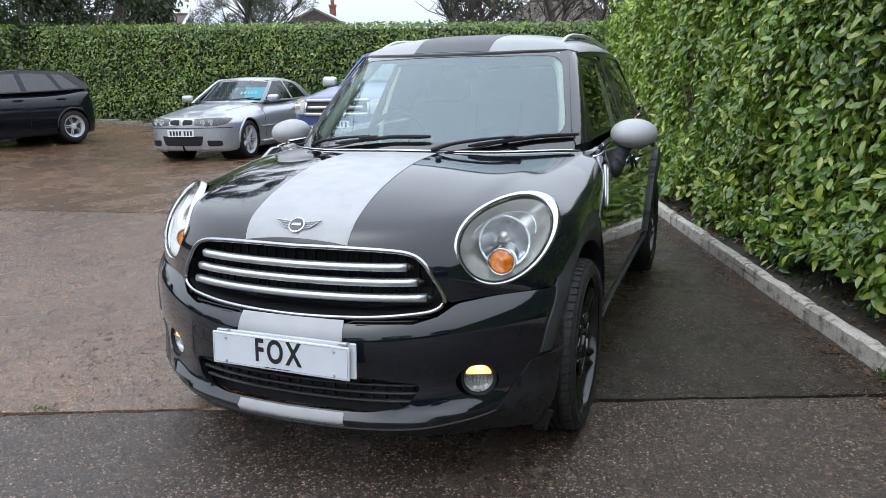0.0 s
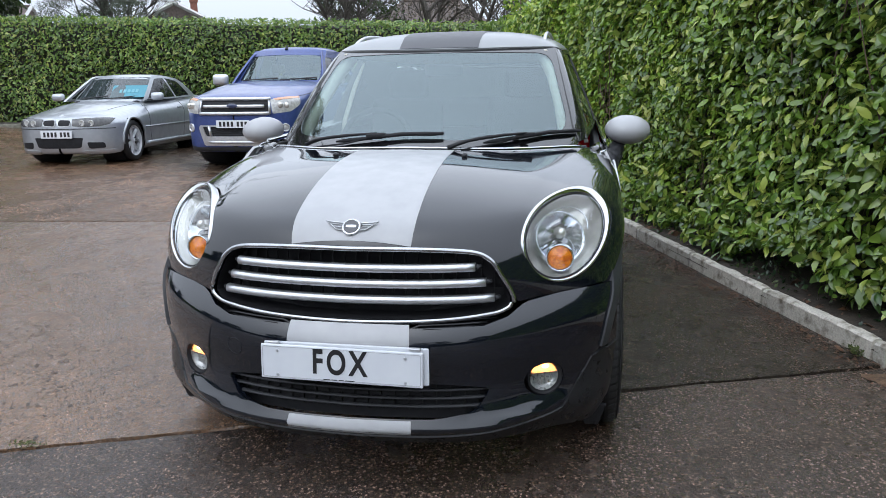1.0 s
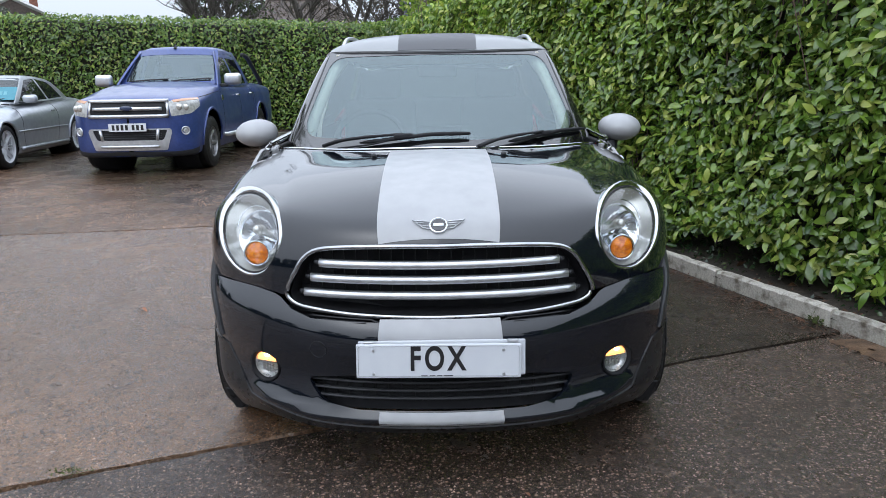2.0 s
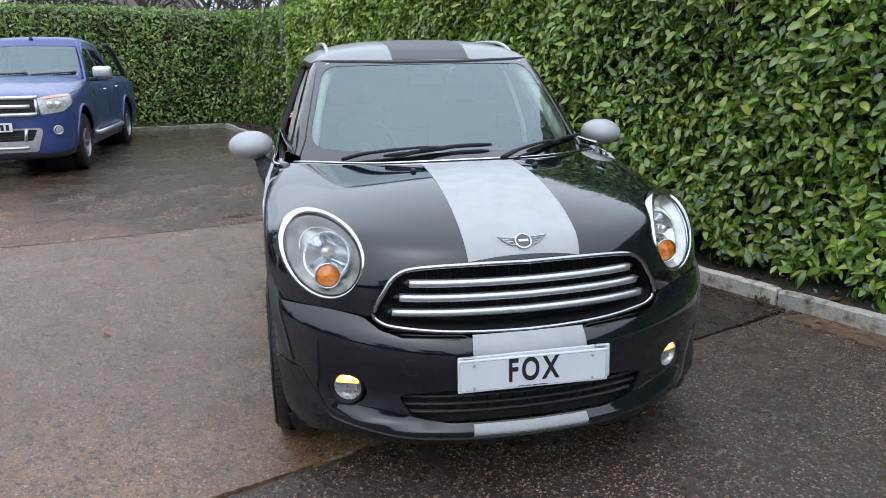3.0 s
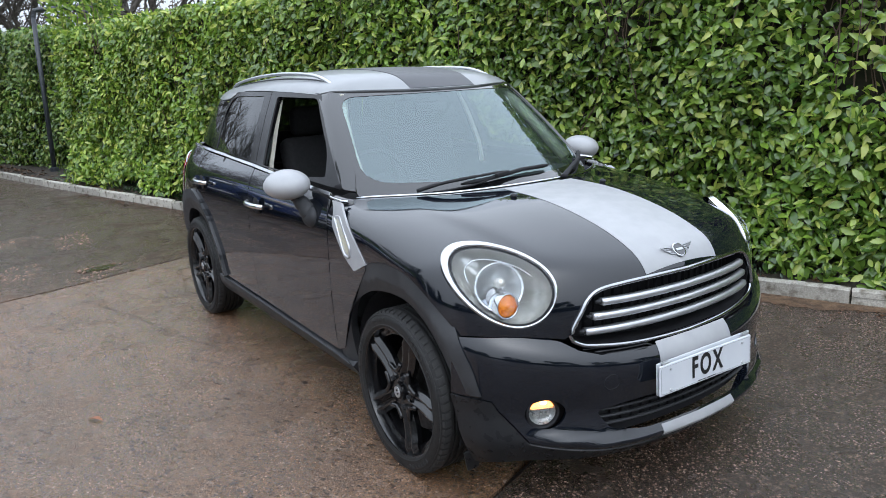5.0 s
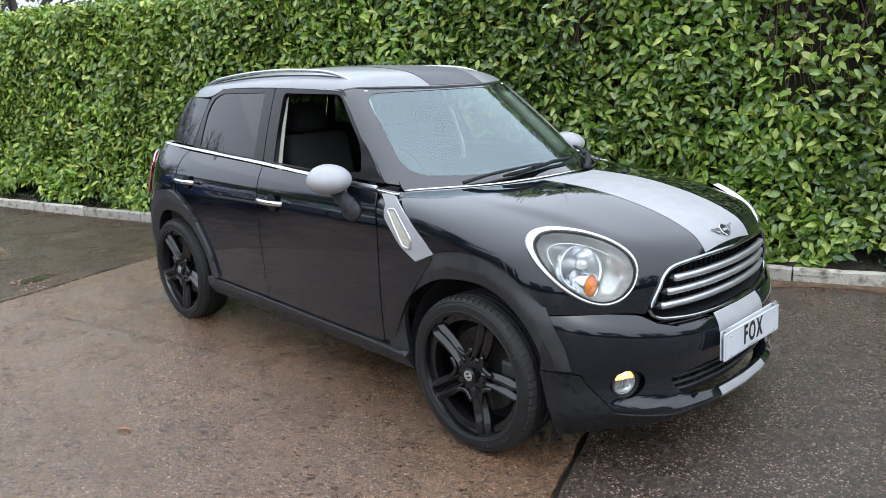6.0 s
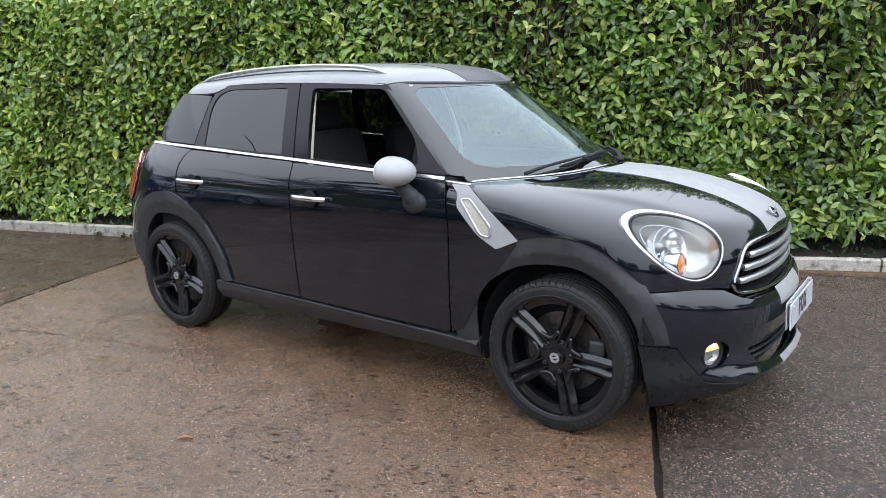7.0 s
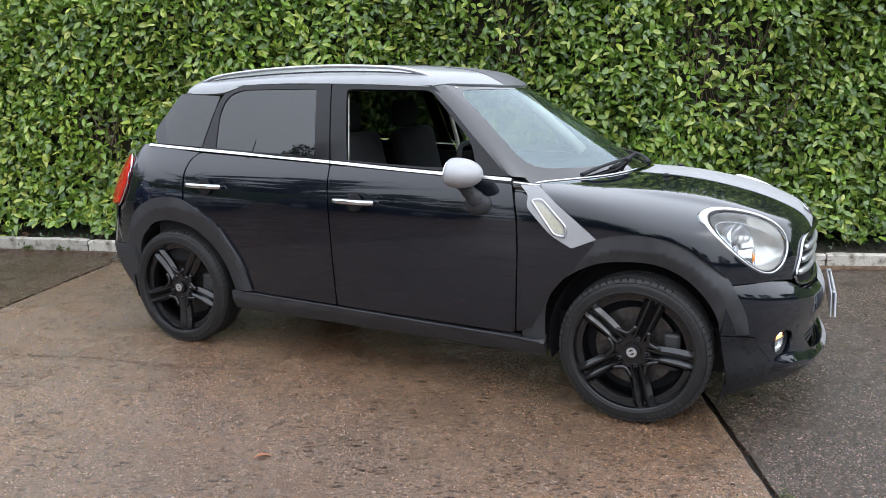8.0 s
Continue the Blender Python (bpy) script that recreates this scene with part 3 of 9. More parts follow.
slab("paving_middle", [*[(x, y + G) for x, y in CRACK_A[:4]], (0.44, 0.06 + G), (0.41, 2.0), (0.38, 4.55), *[(x, y - G) for x, y in CRACK_B[:-1][::-1]]], YARD_BROWN,
     "brown wet brushed concrete slab with fine grit")
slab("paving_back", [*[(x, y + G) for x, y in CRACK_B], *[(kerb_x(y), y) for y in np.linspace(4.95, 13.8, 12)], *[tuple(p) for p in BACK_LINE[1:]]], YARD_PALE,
     "worn patchy brown concrete yard, damp stains, hedge's dark reflection painted in")
bed = [(KERB_LINE[0][0], KERB_LINE[0][1]), (9, -12), (7, 0), (6, 10), (5, 16.5), (-30, 16.5), *[tuple(p) for p in BACK_LINE[::-1]], *[tuple(p) for p in KERB_LINE[::-1]]]
mesh_object("planting_bed", [(x, y, 0.05 + gz(y, x)) for x, y in bed], [tuple(range(len(bed)))], SOIL)
tagged(bpy.data.objects["planting_bed"], "damp dark soil bed with leaf litter beneath the hedges", "soil", kind="structure")


def joint_filler(line, label):
    """A near-black strip in the bottom of a joint between slabs, standing in for its shade."""
    run = thing("slab_joint", label, "joint", kind="structure")
    vs, fs = [], []
    for i, (x, y) in enumerate(resample_open(line, 0.25)):
        vs += [(x, y - 0.045, gz(y, x) - 0.022), (x, y + 0.045, gz(y, x) - 0.022)]
        if i:
            fs.append((2 * i - 2, 2 * i, 2 * i + 1, 2 * i - 1))
    mesh_object("filler", vs, fs, JOINT_SHADE, run, smooth=False)


joint_filler(CRACK_A[1:], "joint between two concrete slabs, darkened for its shadow")
joint_filler(CRACK_B[1:], "joint between two concrete slabs, darkened for its shadow")


def kerb_run(name, line, stone, material, label, height=0.10, seed=3):
    """A run of kerb stones, each its own piece with worn edges."""
    rnd = random.Random(seed)
    run = thing(name, label, "kerb", kind="structure")
    shapes = []
    top, deep_ = (height + 0.08) / 2, 0.054
    prof = [(deep_, -top), (deep_, top - 0.012), (deep_ - 0.012, top), (0.004, top + 0.001), (-deep_ + 0.038, top - 0.005), (-deep_ + 0.016, top - 0.020), (-deep_ + 0.003, top - 0.048), (-deep_, top - 0.09), (-deep_ - 0.002, -top)]
    for k in range(6):
        n, half_ = 18, (stone - 0.012) / 2
        chip = [(rnd.uniform(-half_, half_), rnd.uniform(0.02, 0.06), rnd.uniform(0.004, 0.016)) for _ in range(3)]
        split = rnd.uniform(-0.3, 0.3) if k % 2 else 9
        vs, fs = [], []
        for i in range(n + 1):
            x = -half_ + 2 * half_ * i / n
            if abs(x - split) < half_ / n:
                x = split
            end = 0.007 * (i in (0, n))
            worn = sum(dp * math.exp(-((x - c) / w) ** 2) for c, w, dp in chip) + (0.012 if x == split else 0.0)
            for y, z in prof:
                edge_ = 1.0 if -deep_ - 0.001 < y < 0.0 and z > 0 else 0.25
                vs.append((x + rnd.uniform(-1, 1) * 0.002, y + end * (1 if y < 0 else -1) + worn * edge_ * 0.5 + rnd.uniform(-1, 1) * 0.0022, z - (end + worn * edge_ if z > 0 else 0) + rnd.uniform(-1, 1) * 0.0022))
        m_ = len(prof)
        for i in range(n):
            fs += [(i * m_ + j, i * m_ + j + 1, (i + 1) * m_ + j + 1, (i + 1) * m_ + j) for j in range(m_ - 1)]
        fs += [tuple(range(m_)), tuple(range(n * m_ + m_ - 1, n * m_ - 1, -1))]
        me = bpy.data.meshes.new("kerb_stone")
        me.from_pydata(vs, [], fs)
        me.materials.append(material)
        shapes.append(me)
    d, total = stone / 2, along(line, 0)[2]
    while d < total:
        p, t, _ = along(line, d)
        o = new("kerb_stone", rnd.choice(shapes))
        o.parent = run
        nrm = np.array([t[1], -t[0]])
        q = p + nrm * 0.054
        o.matrix_basis = pose(q[0], q[1], (height - 0.08) / 2 + gz(q[1], q[0]) + rnd.uniform(-0.004, 0.004), rnd.uniform(-1, 1), rnd.uniform(-0.5, 0.5), math.degrees(math.atan2(t[1], t[0])) + rnd.uniform(-0.5, 0.5))
        d += stone
    return run


kerb_run("kerb_side", KERB_LINE, 0.915, KERB_PAINT, "weathered white-painted concrete kerb stones under the hedge")
kerb_run("kerb_back", BACK_LINE, 0.75, KERB_STONE, "mossy grey kerb stones along the far bed", height=0.09, seed=8)


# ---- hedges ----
def leaf_material(name, dark, light, yellow, lighten_y=None):
    """Laurel leaves: glossy, with a hue of their own each."""
    m = bpy.data.materials.new(name)
    m.use_nodes = True
    n, l = m.node_tree.nodes, m.node_tree.links
    b = n["Principled BSDF"]
    gi, oi = n.new("ShaderNodeNewGeometry"), n.new("ShaderNodeObjectInfo")
    add = n.new("ShaderNodeMath")
    add.operation = "ADD"
    l.new(gi.outputs["Random Per Island"], add.inputs[0])
    l.new(oi.outputs["Random"], add.inputs[1])
    fr = n.new("ShaderNodeMath")
    fr.operation = "FRACT"
    l.new(add.outputs[0], fr.inputs[0])
    cr = n.new("ShaderNodeValToRGB")
    e = cr.color_ramp.elements
    e[0].position, e[0].color = 0.0, (*dark, 1)
    e[1].position, e[1].color = 1.0, (*yellow, 1)
    q = e.new(0.72)
    q.color = (*light, 1)
    l.new(fr.outputs[0], cr.inputs[0])
    tc, nz = n.new("ShaderNodeTexCoord"), n.new("ShaderNodeTexNoise")
    nz.inputs["Scale"].default_value, nz.inputs["Detail"].default_value = 1.3, 3
    l.new(tc.outputs["Object"], nz.inputs["Vector"])
    mr = n.new("ShaderNodeMapRange")
    mr.inputs["From Min"].default_value, mr.inputs["From Max"].default_value = 0.3, 0.7
    mr.inputs["To Min"].default_value, mr.inputs["To Max"].default_value = 0.75, 1.25
    l.new(nz.outputs["Fac"], mr.inputs["Value"])
    sc = n.new("ShaderNodeVectorMath")
    sc.operation = "SCALE"
    l.new(cr.outputs[0], sc.inputs[0])
    l.new(mr.outputs["Result"], sc.inputs["Scale"])
    if lighten_y:
        # lightness along the row is painted into the leaf colour, rising with y
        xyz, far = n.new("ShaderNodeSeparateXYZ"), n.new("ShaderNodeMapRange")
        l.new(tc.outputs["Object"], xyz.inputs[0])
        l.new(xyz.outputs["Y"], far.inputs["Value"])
        far.inputs["From Min"].default_value, far.inputs["From Max"].default_value = lighten_y
        tint, base_leaf = n.new("ShaderNodeMix"), sc
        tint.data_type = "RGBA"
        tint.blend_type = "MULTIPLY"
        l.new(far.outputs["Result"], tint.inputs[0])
        l.new(base_leaf.outputs[0], tint.inputs[6])
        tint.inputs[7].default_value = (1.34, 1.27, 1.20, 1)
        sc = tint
    leaf_colour = sc.outputs[2] if lighten_y else sc.outputs[0]
    l.new(leaf_colour, b.inputs["Base Color"])
    b.inputs["Roughness"].default_value = 0.24
    b.inputs["Specular IOR Level"].default_value = 0.75
    tl, ad, out = n.new("ShaderNodeBsdfTranslucent"), n.new("ShaderNodeMixShader"), n["Material Output"]
    l.new(leaf_colour, tl.inputs["Color"])
    ad.inputs[0].default_value = 0.34
    l.new(b.outputs[0], ad.inputs[1])
    l.new(tl.outputs[0], ad.inputs[2])
    l.new(ad.outputs[0], out.inputs["Surface"])
    return m


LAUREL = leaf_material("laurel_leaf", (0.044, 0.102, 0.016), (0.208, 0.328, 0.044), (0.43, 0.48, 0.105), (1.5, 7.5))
# darker, flatter copy of the leaf: the far hedges' shade is in its colour
LAUREL_SHADED = leaf_material("far_laurel_leaf", (0.058, 0.118, 0.022), (0.180, 0.285, 0.052), (0.34, 0.38, 0.085))
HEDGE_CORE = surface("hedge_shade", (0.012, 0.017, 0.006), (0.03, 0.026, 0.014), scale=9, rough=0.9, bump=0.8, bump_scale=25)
BARK = surface("dark_bark", (0.05, 0.042, 0.034), (0.085, 0.075, 0.06), scale=12, rough=0.85, bump=0.6, bump_scale=60)
TWIG = surface("twig_bark", (0.085, 0.052, 0.034), (0.13, 0.09, 0.06), scale=30, rough=0.8)

LEAF_V = np.array([(0, 0, 0), (0.20, -0.175, 0.035), (0.20, 0, 0.0), (0.20, 0.175, 0.035), (0.52, -0.245, 0.045), (0.52, 0, -0.01), (0.52, 0.245, 0.045),
                   (0.82, -0.14, -0.01), (0.82, 0, -0.035), (0.82, 0.14, -0.01), (1.0, 0, -0.08)])
LEAF_V[:, 1] *= 0.93
LEAF_F = [(0, 1, 2), (0, 2, 3), (1, 4, 5, 2), (2, 5, 6, 3), (4, 7, 8, 5), (5, 8, 9, 6), (7, 10, 8), (8, 10, 9)]
LITTLE_V = np.array([(0, 0, 0), (0.5, -0.25, 0.04), (0.5, 0.25, 0.04), (1.0, 0, -0.08), (0.5, 0, -0.02)])
LITTLE_F = [(0, 1, 4), (0, 4, 2), (1, 3, 4), (4, 3, 2)]


def leaf_cloud(places, axes, normals, sizes, little=False):
    """Arrays of vertices and faces for many leaves at once."""
    lv, lf = (LITTLE_V, LITTLE_F) if little else (LEAF_V, LEAF_F)
    a = axes / np.linalg.norm(axes, axis=1)[:, None]
    s = np.cross(normals, a)
    s /= np.maximum(np.linalg.norm(s, axis=1), 1e-9)[:, None]
    u = np.cross(a, s)
    own = np.random.default_rng(len(places))
    bend, fold, broad = own.normal(-0.10, 0.16, len(places)), own.uniform(0.2, 2.6, len(places)), own.uniform(0.8, 1.2, len(places))
    lift = lv[None, :, 2] * fold[:, None] + bend[:, None] * lv[None, :, 0] ** 2
    V = places[:, None, :] + sizes[:, None, None] * (lv[None, :, 0:1] * a[:, None, :] + lv[None, :, 1:2] * broad[:, None, None] * s[:, None, :] + lift[:, :, None] * u[:, None, :])
    k = len(lv)
    F = [tuple(int(i) + j * k for i in f) for j in range(len(places)) for f in lf]
    return V.reshape(-1, 3), F


def lumps(u, z, seed):
    """How far the clipped face of a hedge swells out, in metres."""
    return 0.05 * np.sin(u * 2.1 + seed) * np.sin(z * 2.7 + seed * 2) + 0.035 * np.sin(u * 5.3 + z * 3.1 + seed) + 0.02 * np.sin(u * 11 - z * 9 + seed)


def hedge_face(rng, line, d0, d1, offset, height, count, size, seed, low=0.07, little=False, top=0.9, bare=0.0, rise=0.0):
    """Leaves over the face and the top of a hedge that follows a line of the plan."""
    n_top = int(count * 0.22)
    d = rng.uniform(d0, d1, count + n_top)
    ragged = low + (0.0 if little else 1.0) * (0.09 * np.sin(d * 1.9 + seed) + 0.07 * np.sin(d * 4.7 + 1.0) + 0.04 * np.sin(d * 11.3))
    z = ragged + rng.uniform(0, 1, count + n_top) * (height - ragged)
    P, T = [], []
    seg = np.linalg.norm(np.diff(line, axis=0), axis=1)
    s = np.concatenate([[0], np.cumsum(seg)])
    x, y = np.interp(d, s, line[:, 0]), np.interp(d, s, line[:, 1])
    x2, y2 = np.interp(d + 0.1, s, line[:, 0]), np.interp(d + 0.1, s, line[:, 1])
    x1, y1 = np.interp(d - 0.1, s, line[:, 0]), np.interp(d - 0.1, s, line[:, 1])
    t = np.stack([x2 - x1, y2 - y1, 0 * x], 1)
    t /= np.linalg.norm(t, axis=1)[:, None]
    inw = np.stack([t[:, 1], -t[:, 0], 0 * x], 1)
    up = np.tile((0, 0, 1.0), (len(d), 1))
    is_top = np.arange(len(d)) >= count
    deep = rng.uniform(0, 1, len(d)) ** 1.5 * 0.25
    swell = lumps(d, z, seed)
    foot = -np.clip((0.75 - z) / 0.75, 0, 1) * (0.20 if not little else -0.06)
    head = np.clip((z - height + 0.12) / 0.12, 0, 1) ** 2 * 0.07
    into = offset + deep - swell + foot + head
    into = np.where(is_top, offset + 0.06 + rng.uniform(0, top, len(d)), into)
    zz = np.where(is_top, height - deep * 0.6 + 0.5 * lumps(d, into * 3, seed + 1), z)
    P = np.stack([x, y, zz + 0.0135 * np.maximum(0, y - 2.5) + rise * d * zz / height], 1) + inw * into[:, None]
    outward = np.where(is_top[:, None], up, -inw)
    side = np.where(is_top[:, None], -inw, up)
    ang = rng.normal(-math.pi / 2, 1.35, len(d))
    ax = t * np.cos(ang)[:, None] + side * np.sin(ang)[:, None] * 0.8 + outward * rng.uniform(0.1, 1.1, len(d))[:, None]
    flat = (rng.random(len(d)) < 0.38)[:, None]
    nr = np.where(flat, outward * rng.uniform(0.1, 0.8, len(d))[:, None] + up * rng.uniform(0.5, 1.2, len(d))[:, None], outward * rng.uniform(0.5, 1.3, len(d))[:, None] + up * rng.uniform(0.0, 0.8, len(d))[:, None]) + t * rng.normal(0, 0.65, len(d))[:, None]
    sz = size * rng.uniform(0.65, 1.25, len(d))
    keep = np.ones(len(d), bool)
    if bare:
        hole = bare_spot(d, z, seed)
        keep = (hole < 1.22 - bare) | (rng.uniform(0, 1, len(d)) < 0.38)
    return P[keep], ax[keep], nr[keep], sz[keep]


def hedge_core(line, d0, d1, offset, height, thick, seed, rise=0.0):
    """One lumpy near-black wall inside the hedge; its colour is the shade between leaves."""
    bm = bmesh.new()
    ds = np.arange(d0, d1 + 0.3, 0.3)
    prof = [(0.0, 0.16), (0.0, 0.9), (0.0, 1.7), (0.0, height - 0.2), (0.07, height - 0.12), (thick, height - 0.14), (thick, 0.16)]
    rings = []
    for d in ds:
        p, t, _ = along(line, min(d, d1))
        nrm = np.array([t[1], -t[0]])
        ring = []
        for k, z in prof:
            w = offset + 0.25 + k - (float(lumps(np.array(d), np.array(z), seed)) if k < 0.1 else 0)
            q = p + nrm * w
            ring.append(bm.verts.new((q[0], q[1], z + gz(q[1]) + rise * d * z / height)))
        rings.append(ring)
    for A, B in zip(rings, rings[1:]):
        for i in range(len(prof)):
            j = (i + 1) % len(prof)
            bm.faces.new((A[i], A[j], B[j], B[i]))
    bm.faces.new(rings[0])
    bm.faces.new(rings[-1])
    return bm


def bare_spot(d, z, seed):
    """How thin the leaves grow at a place on a hedge's face."""
    thin = np.sin(d * 1.7 + seed) * np.sin(z * 2.3 + d * 0.8) + 0.5 * np.sin(d * 4.1 - z * 3.3)
    if seed == 5:
        # two old patches where the stems stand bare
        thin = thin + 1.5 * np.exp(-((d - 12.75) / 0.55) ** 2 - ((z - 2.0) / 0.75) ** 2) + 1.0 * np.exp(-((d - 14.65) / 0.32) ** 2 - ((z - 2.1) / 0.4) ** 2)
    return thin


def hedge_twigs(rng, line, d0, d1, offset, height, count, seed):
    """Stems that show through gaps and at the foot."""
    out = []
    for _ in range(count):
        d, z0 = rng.uniform(d0, d1), rng.uniform(0.05, height - 0.9)
        for _try in range(6):
            if bare_spot(d, z0 + 0.35, seed) > 1.0:
                break
            d, z0 = rng.uniform(d0, d1), rng.uniform(0.05, height - 0.9)
        p, t, _ = along(line, d)
        nrm = np.array([t[1], -t[0]])
        q = p + nrm * (offset + rng.uniform(0.05, 0.20))
        ln = rng.uniform(0.4, 0.9)
        a = np.array([q[0], q[1], z0 + gz(q[1])])
        b = a + np.array([t[0] * rng.normal(0, 0.2), t[1] * rng.normal(0, 0.2), ln]) - np.array([nrm[0], nrm[1], 0]) * rng.uniform(-0.02, 0.06)
        c = (a + b) / 2 + rng.normal(0, 0.02, 3)
        r = rng.uniform(0.002, 0.0055)
        out.append(tube([a, c, b], [r * 1.3, r, r * 0.6], 4))
    return out


def hedge(name, line, d0, d1, offset, height, thick, count, size, seed, label, little=False, twigs=40, bare=0.0, low=0.07, ends=(), rise=0.0):
    rng = np.random.default_rng(seed)
    h = thing(name, label, "hedge")
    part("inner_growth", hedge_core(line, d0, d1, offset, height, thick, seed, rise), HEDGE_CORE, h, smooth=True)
    P, A, N, S = hedge_face(rng, line, d0, d1, offset, height, count, size, seed, low, little, thick, bare, rise)
    for d_end, way in ends:
        p, t, _ = along(line, d_end)
        nrm = np.array([t[1], -t[0]])
        m = int(count * 0.05)
        k, z = rng.uniform(0.0, thick, m), rng.uniform(low, height, m)
        Q = np.stack([p[0] + nrm[0] * (offset + k) + t[0] * way * 0.08, p[1] + nrm[1] * (offset + k) + t[1] * way * 0.08, z], 1) + rng.normal(0, 0.04, (m, 3))
        o = np.array([t[0] * way, t[1] * way, 0])
        ax = o * 0.6 + rng.normal(0, 0.7, (m, 3))
        P, A, N, S = np.vstack([P, Q]), np.vstack([A, ax]), np.vstack([N, o + rng.normal(0, 0.4, (m, 3))]), np.concatenate([S, size * rng.uniform(0.7, 1.2, m)])
    V, F = leaf_cloud(P, A, N, S, little)
    tagged(mesh_object("foliage", V, F, LAUREL_SHADED if little else LAUREL, h, "dense glossy mid-green laurel leaves"), kind="stuff")
    for b in hedge_twigs(rng, line, d0, d1, offset, height, twigs, seed):
        part("stem", b, TWIG, h)
    return h


# the hedge is broken by a narrow gap, GAP metres along the kerb
GAP = along(KERB_LINE, 0)[2] - 4.1
GAP_LINE = np.array([(-0.50, 11.3), (-0.95, 12.35), (-1.42, 13.5), (-1.92, 14.7)])
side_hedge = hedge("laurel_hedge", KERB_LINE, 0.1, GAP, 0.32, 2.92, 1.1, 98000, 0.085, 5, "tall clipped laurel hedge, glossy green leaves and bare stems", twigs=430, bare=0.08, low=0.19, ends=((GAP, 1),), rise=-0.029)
FAR_LINE = np.vstack([[(-0.95, 13.98)], BACK_LINE])
hedge("laurel_hedge", GAP_LINE, 0.1, 3.68, 0.20, 2.40, 1.0, 9000, 0.098, 9, "clipped laurel hedge panel beside a dark pipe frame", twigs=0, little=True, ends=((0.1, -1),))
hedge("laurel_hedge", FAR_LINE, 0.15, 28.0, 0.80, 2.45, 1.2, 46000, 0.098, 13, "long clipped flat-topped laurel hedge along the back of the yard", twigs=0, little=True, rise=0.034)

# a stretch of single leaves on the face that stands beside the car
leaf_shapes = []
for k in range(4):
    b = bmesh.new()
    vs = [b.verts.new(Vector(v) * (0.088 + 0.006 * k) + Vector((0, 0, 0.004 * math.sin(i * 2 + k)))) for i, v in enumerate(LEAF_V)]
    for f in LEAF_F:
        b.faces.new([vs[i] for i in f])
    me = bpy.data.meshes.new("leaf")
    b.to_mesh(me)
    b.free()
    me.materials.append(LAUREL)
    me.polygons.foreach_set("use_smooth", [True] * len(me.polygons))
    leaf_shapes.append(me)
rng = np.random.default_rng(77)
P, A, N, S = hedge_face(rng, KERB_LINE, 9.0, 19.0, 0.24, 2.5, 240, 0.11, 5, top=0.3)
for p, a, q in zip(P[:280], A, N):
    a = Vector(a).normalized()
    s = Vector(q).cross(a).normalized()
    o = new("leaf", leaf_shapes[int(rng.integers(4))])
    o.parent = side_hedge
    o.matrix_basis = Matrix((( a.x, s.x, a.cross(s).x, p[0]), (a.y, s.y, a.cross(s).y, p[1]), (a.z, s.z, a.cross(s).z, p[2]), (0, 0, 0, 1)))

# leaf litter on the beds, and grit and single leaves blown over the yard
rng = np.random.default_rng(41)
P, A, N = [], [], []
for line, d0, d1, wide, count in ((KERB_LINE, 8.0, 27.0, 0.34, 1500), (BACK_LINE, 0.2, 26.0, 0.85, 2200)):
    for _ in range(count):
        p, t, _ = along(line, rng.uniform(d0, d1))
        q = p + np.array([t[1], -t[0]]) * (0.13 + rng.uniform(0, wide))
        P.append((q[0], q[1], 0.058 + gz(q[1], q[0]) + rng.uniform(0, 0.02)))
litter = thing("leaf_litter", "brown fallen leaves lying on the damp soil beds", "leaf litter")
P = np.array(P)
V, F = leaf_cloud(P, rng.normal(0, 1, P.shape) * (1, 1, 0.25), rng.normal(0, 0.4, P.shape) + (0, 0, 1), rng.uniform(0.03, 0.085, len(P)), True)
tagged(mesh_object("leaves", V, F, LEAF_BROWN, litter), kind="stuff")
P = np.stack([rng.uniform(-9, 2.2, 900), rng.uniform(-3.2, 11, 900), np.zeros(900)], 1)
P = P[[p[0] < kerb_x(p[1]) - 0.03 for p in P]]
edge = np.array([(kerb_x(y) - abs(rng.normal(0, 0.11)) - 0.01, y, 0) for y in rng.uniform(-3, 9, 5200)])
P = np.vstack([P, edge])
P[:, 2] = [gz(p[1], p[0]) + 0.004 for p in P]
scraps = thing("fallen_leaves", "scraps of brown leaf and grit scattered on the yard", "fallen leaves")
V, F = leaf_cloud(P, rng.normal(0, 1, P.shape) * (1, 1, 0.08), rng.normal(0, 0.15, P.shape) + (0, 0, 1), rng.uniform(0.008, 0.03, len(P)) * (1 + (rng.random(len(P)) < 0.04)), True)
tagged(mesh_object("scraps", V, F, LEAF_BROWN, scraps), kind="stuff")
# low ivy and shaded shoots under the hedge, hanging towards the kerb
IVY = leaf_material("ivy_leaf", (0.020, 0.046, 0.022), (0.050, 0.095, 0.040), (0.115, 0.15, 0.06))
ivy = thing("ivy_undergrowth", "dark low ivy and shoots growing in the soil under the hedge", "ivy")
P, A = [], []
for _ in range(9000):
    d = rng.uniform(7.5, 24.0)
    if math.sin(d * 1.3) + 0.7 * math.sin(d * 3.7 + 2) + rng.normal(0, 0.5) < -0.45:
        continue
    p, t, _ = along(KERB_LINE, d)
    k = 0.15 + 0.42 * rng.random() ** 0.8
    q = p + np.array([t[1], -t[0]]) * k
    P.append((q[0], q[1], 0.055 + gz(q[1], q[0]) + (0.02 + 0.45 * (k - 0.13)) * rng.random()))
    A.append((-t[1] * rng.uniform(-0.3, 1), t[0] * rng.uniform(-0.3, 1), rng.uniform(-0.5, 0.5)))
P, A = np.array(P), np.array(A)
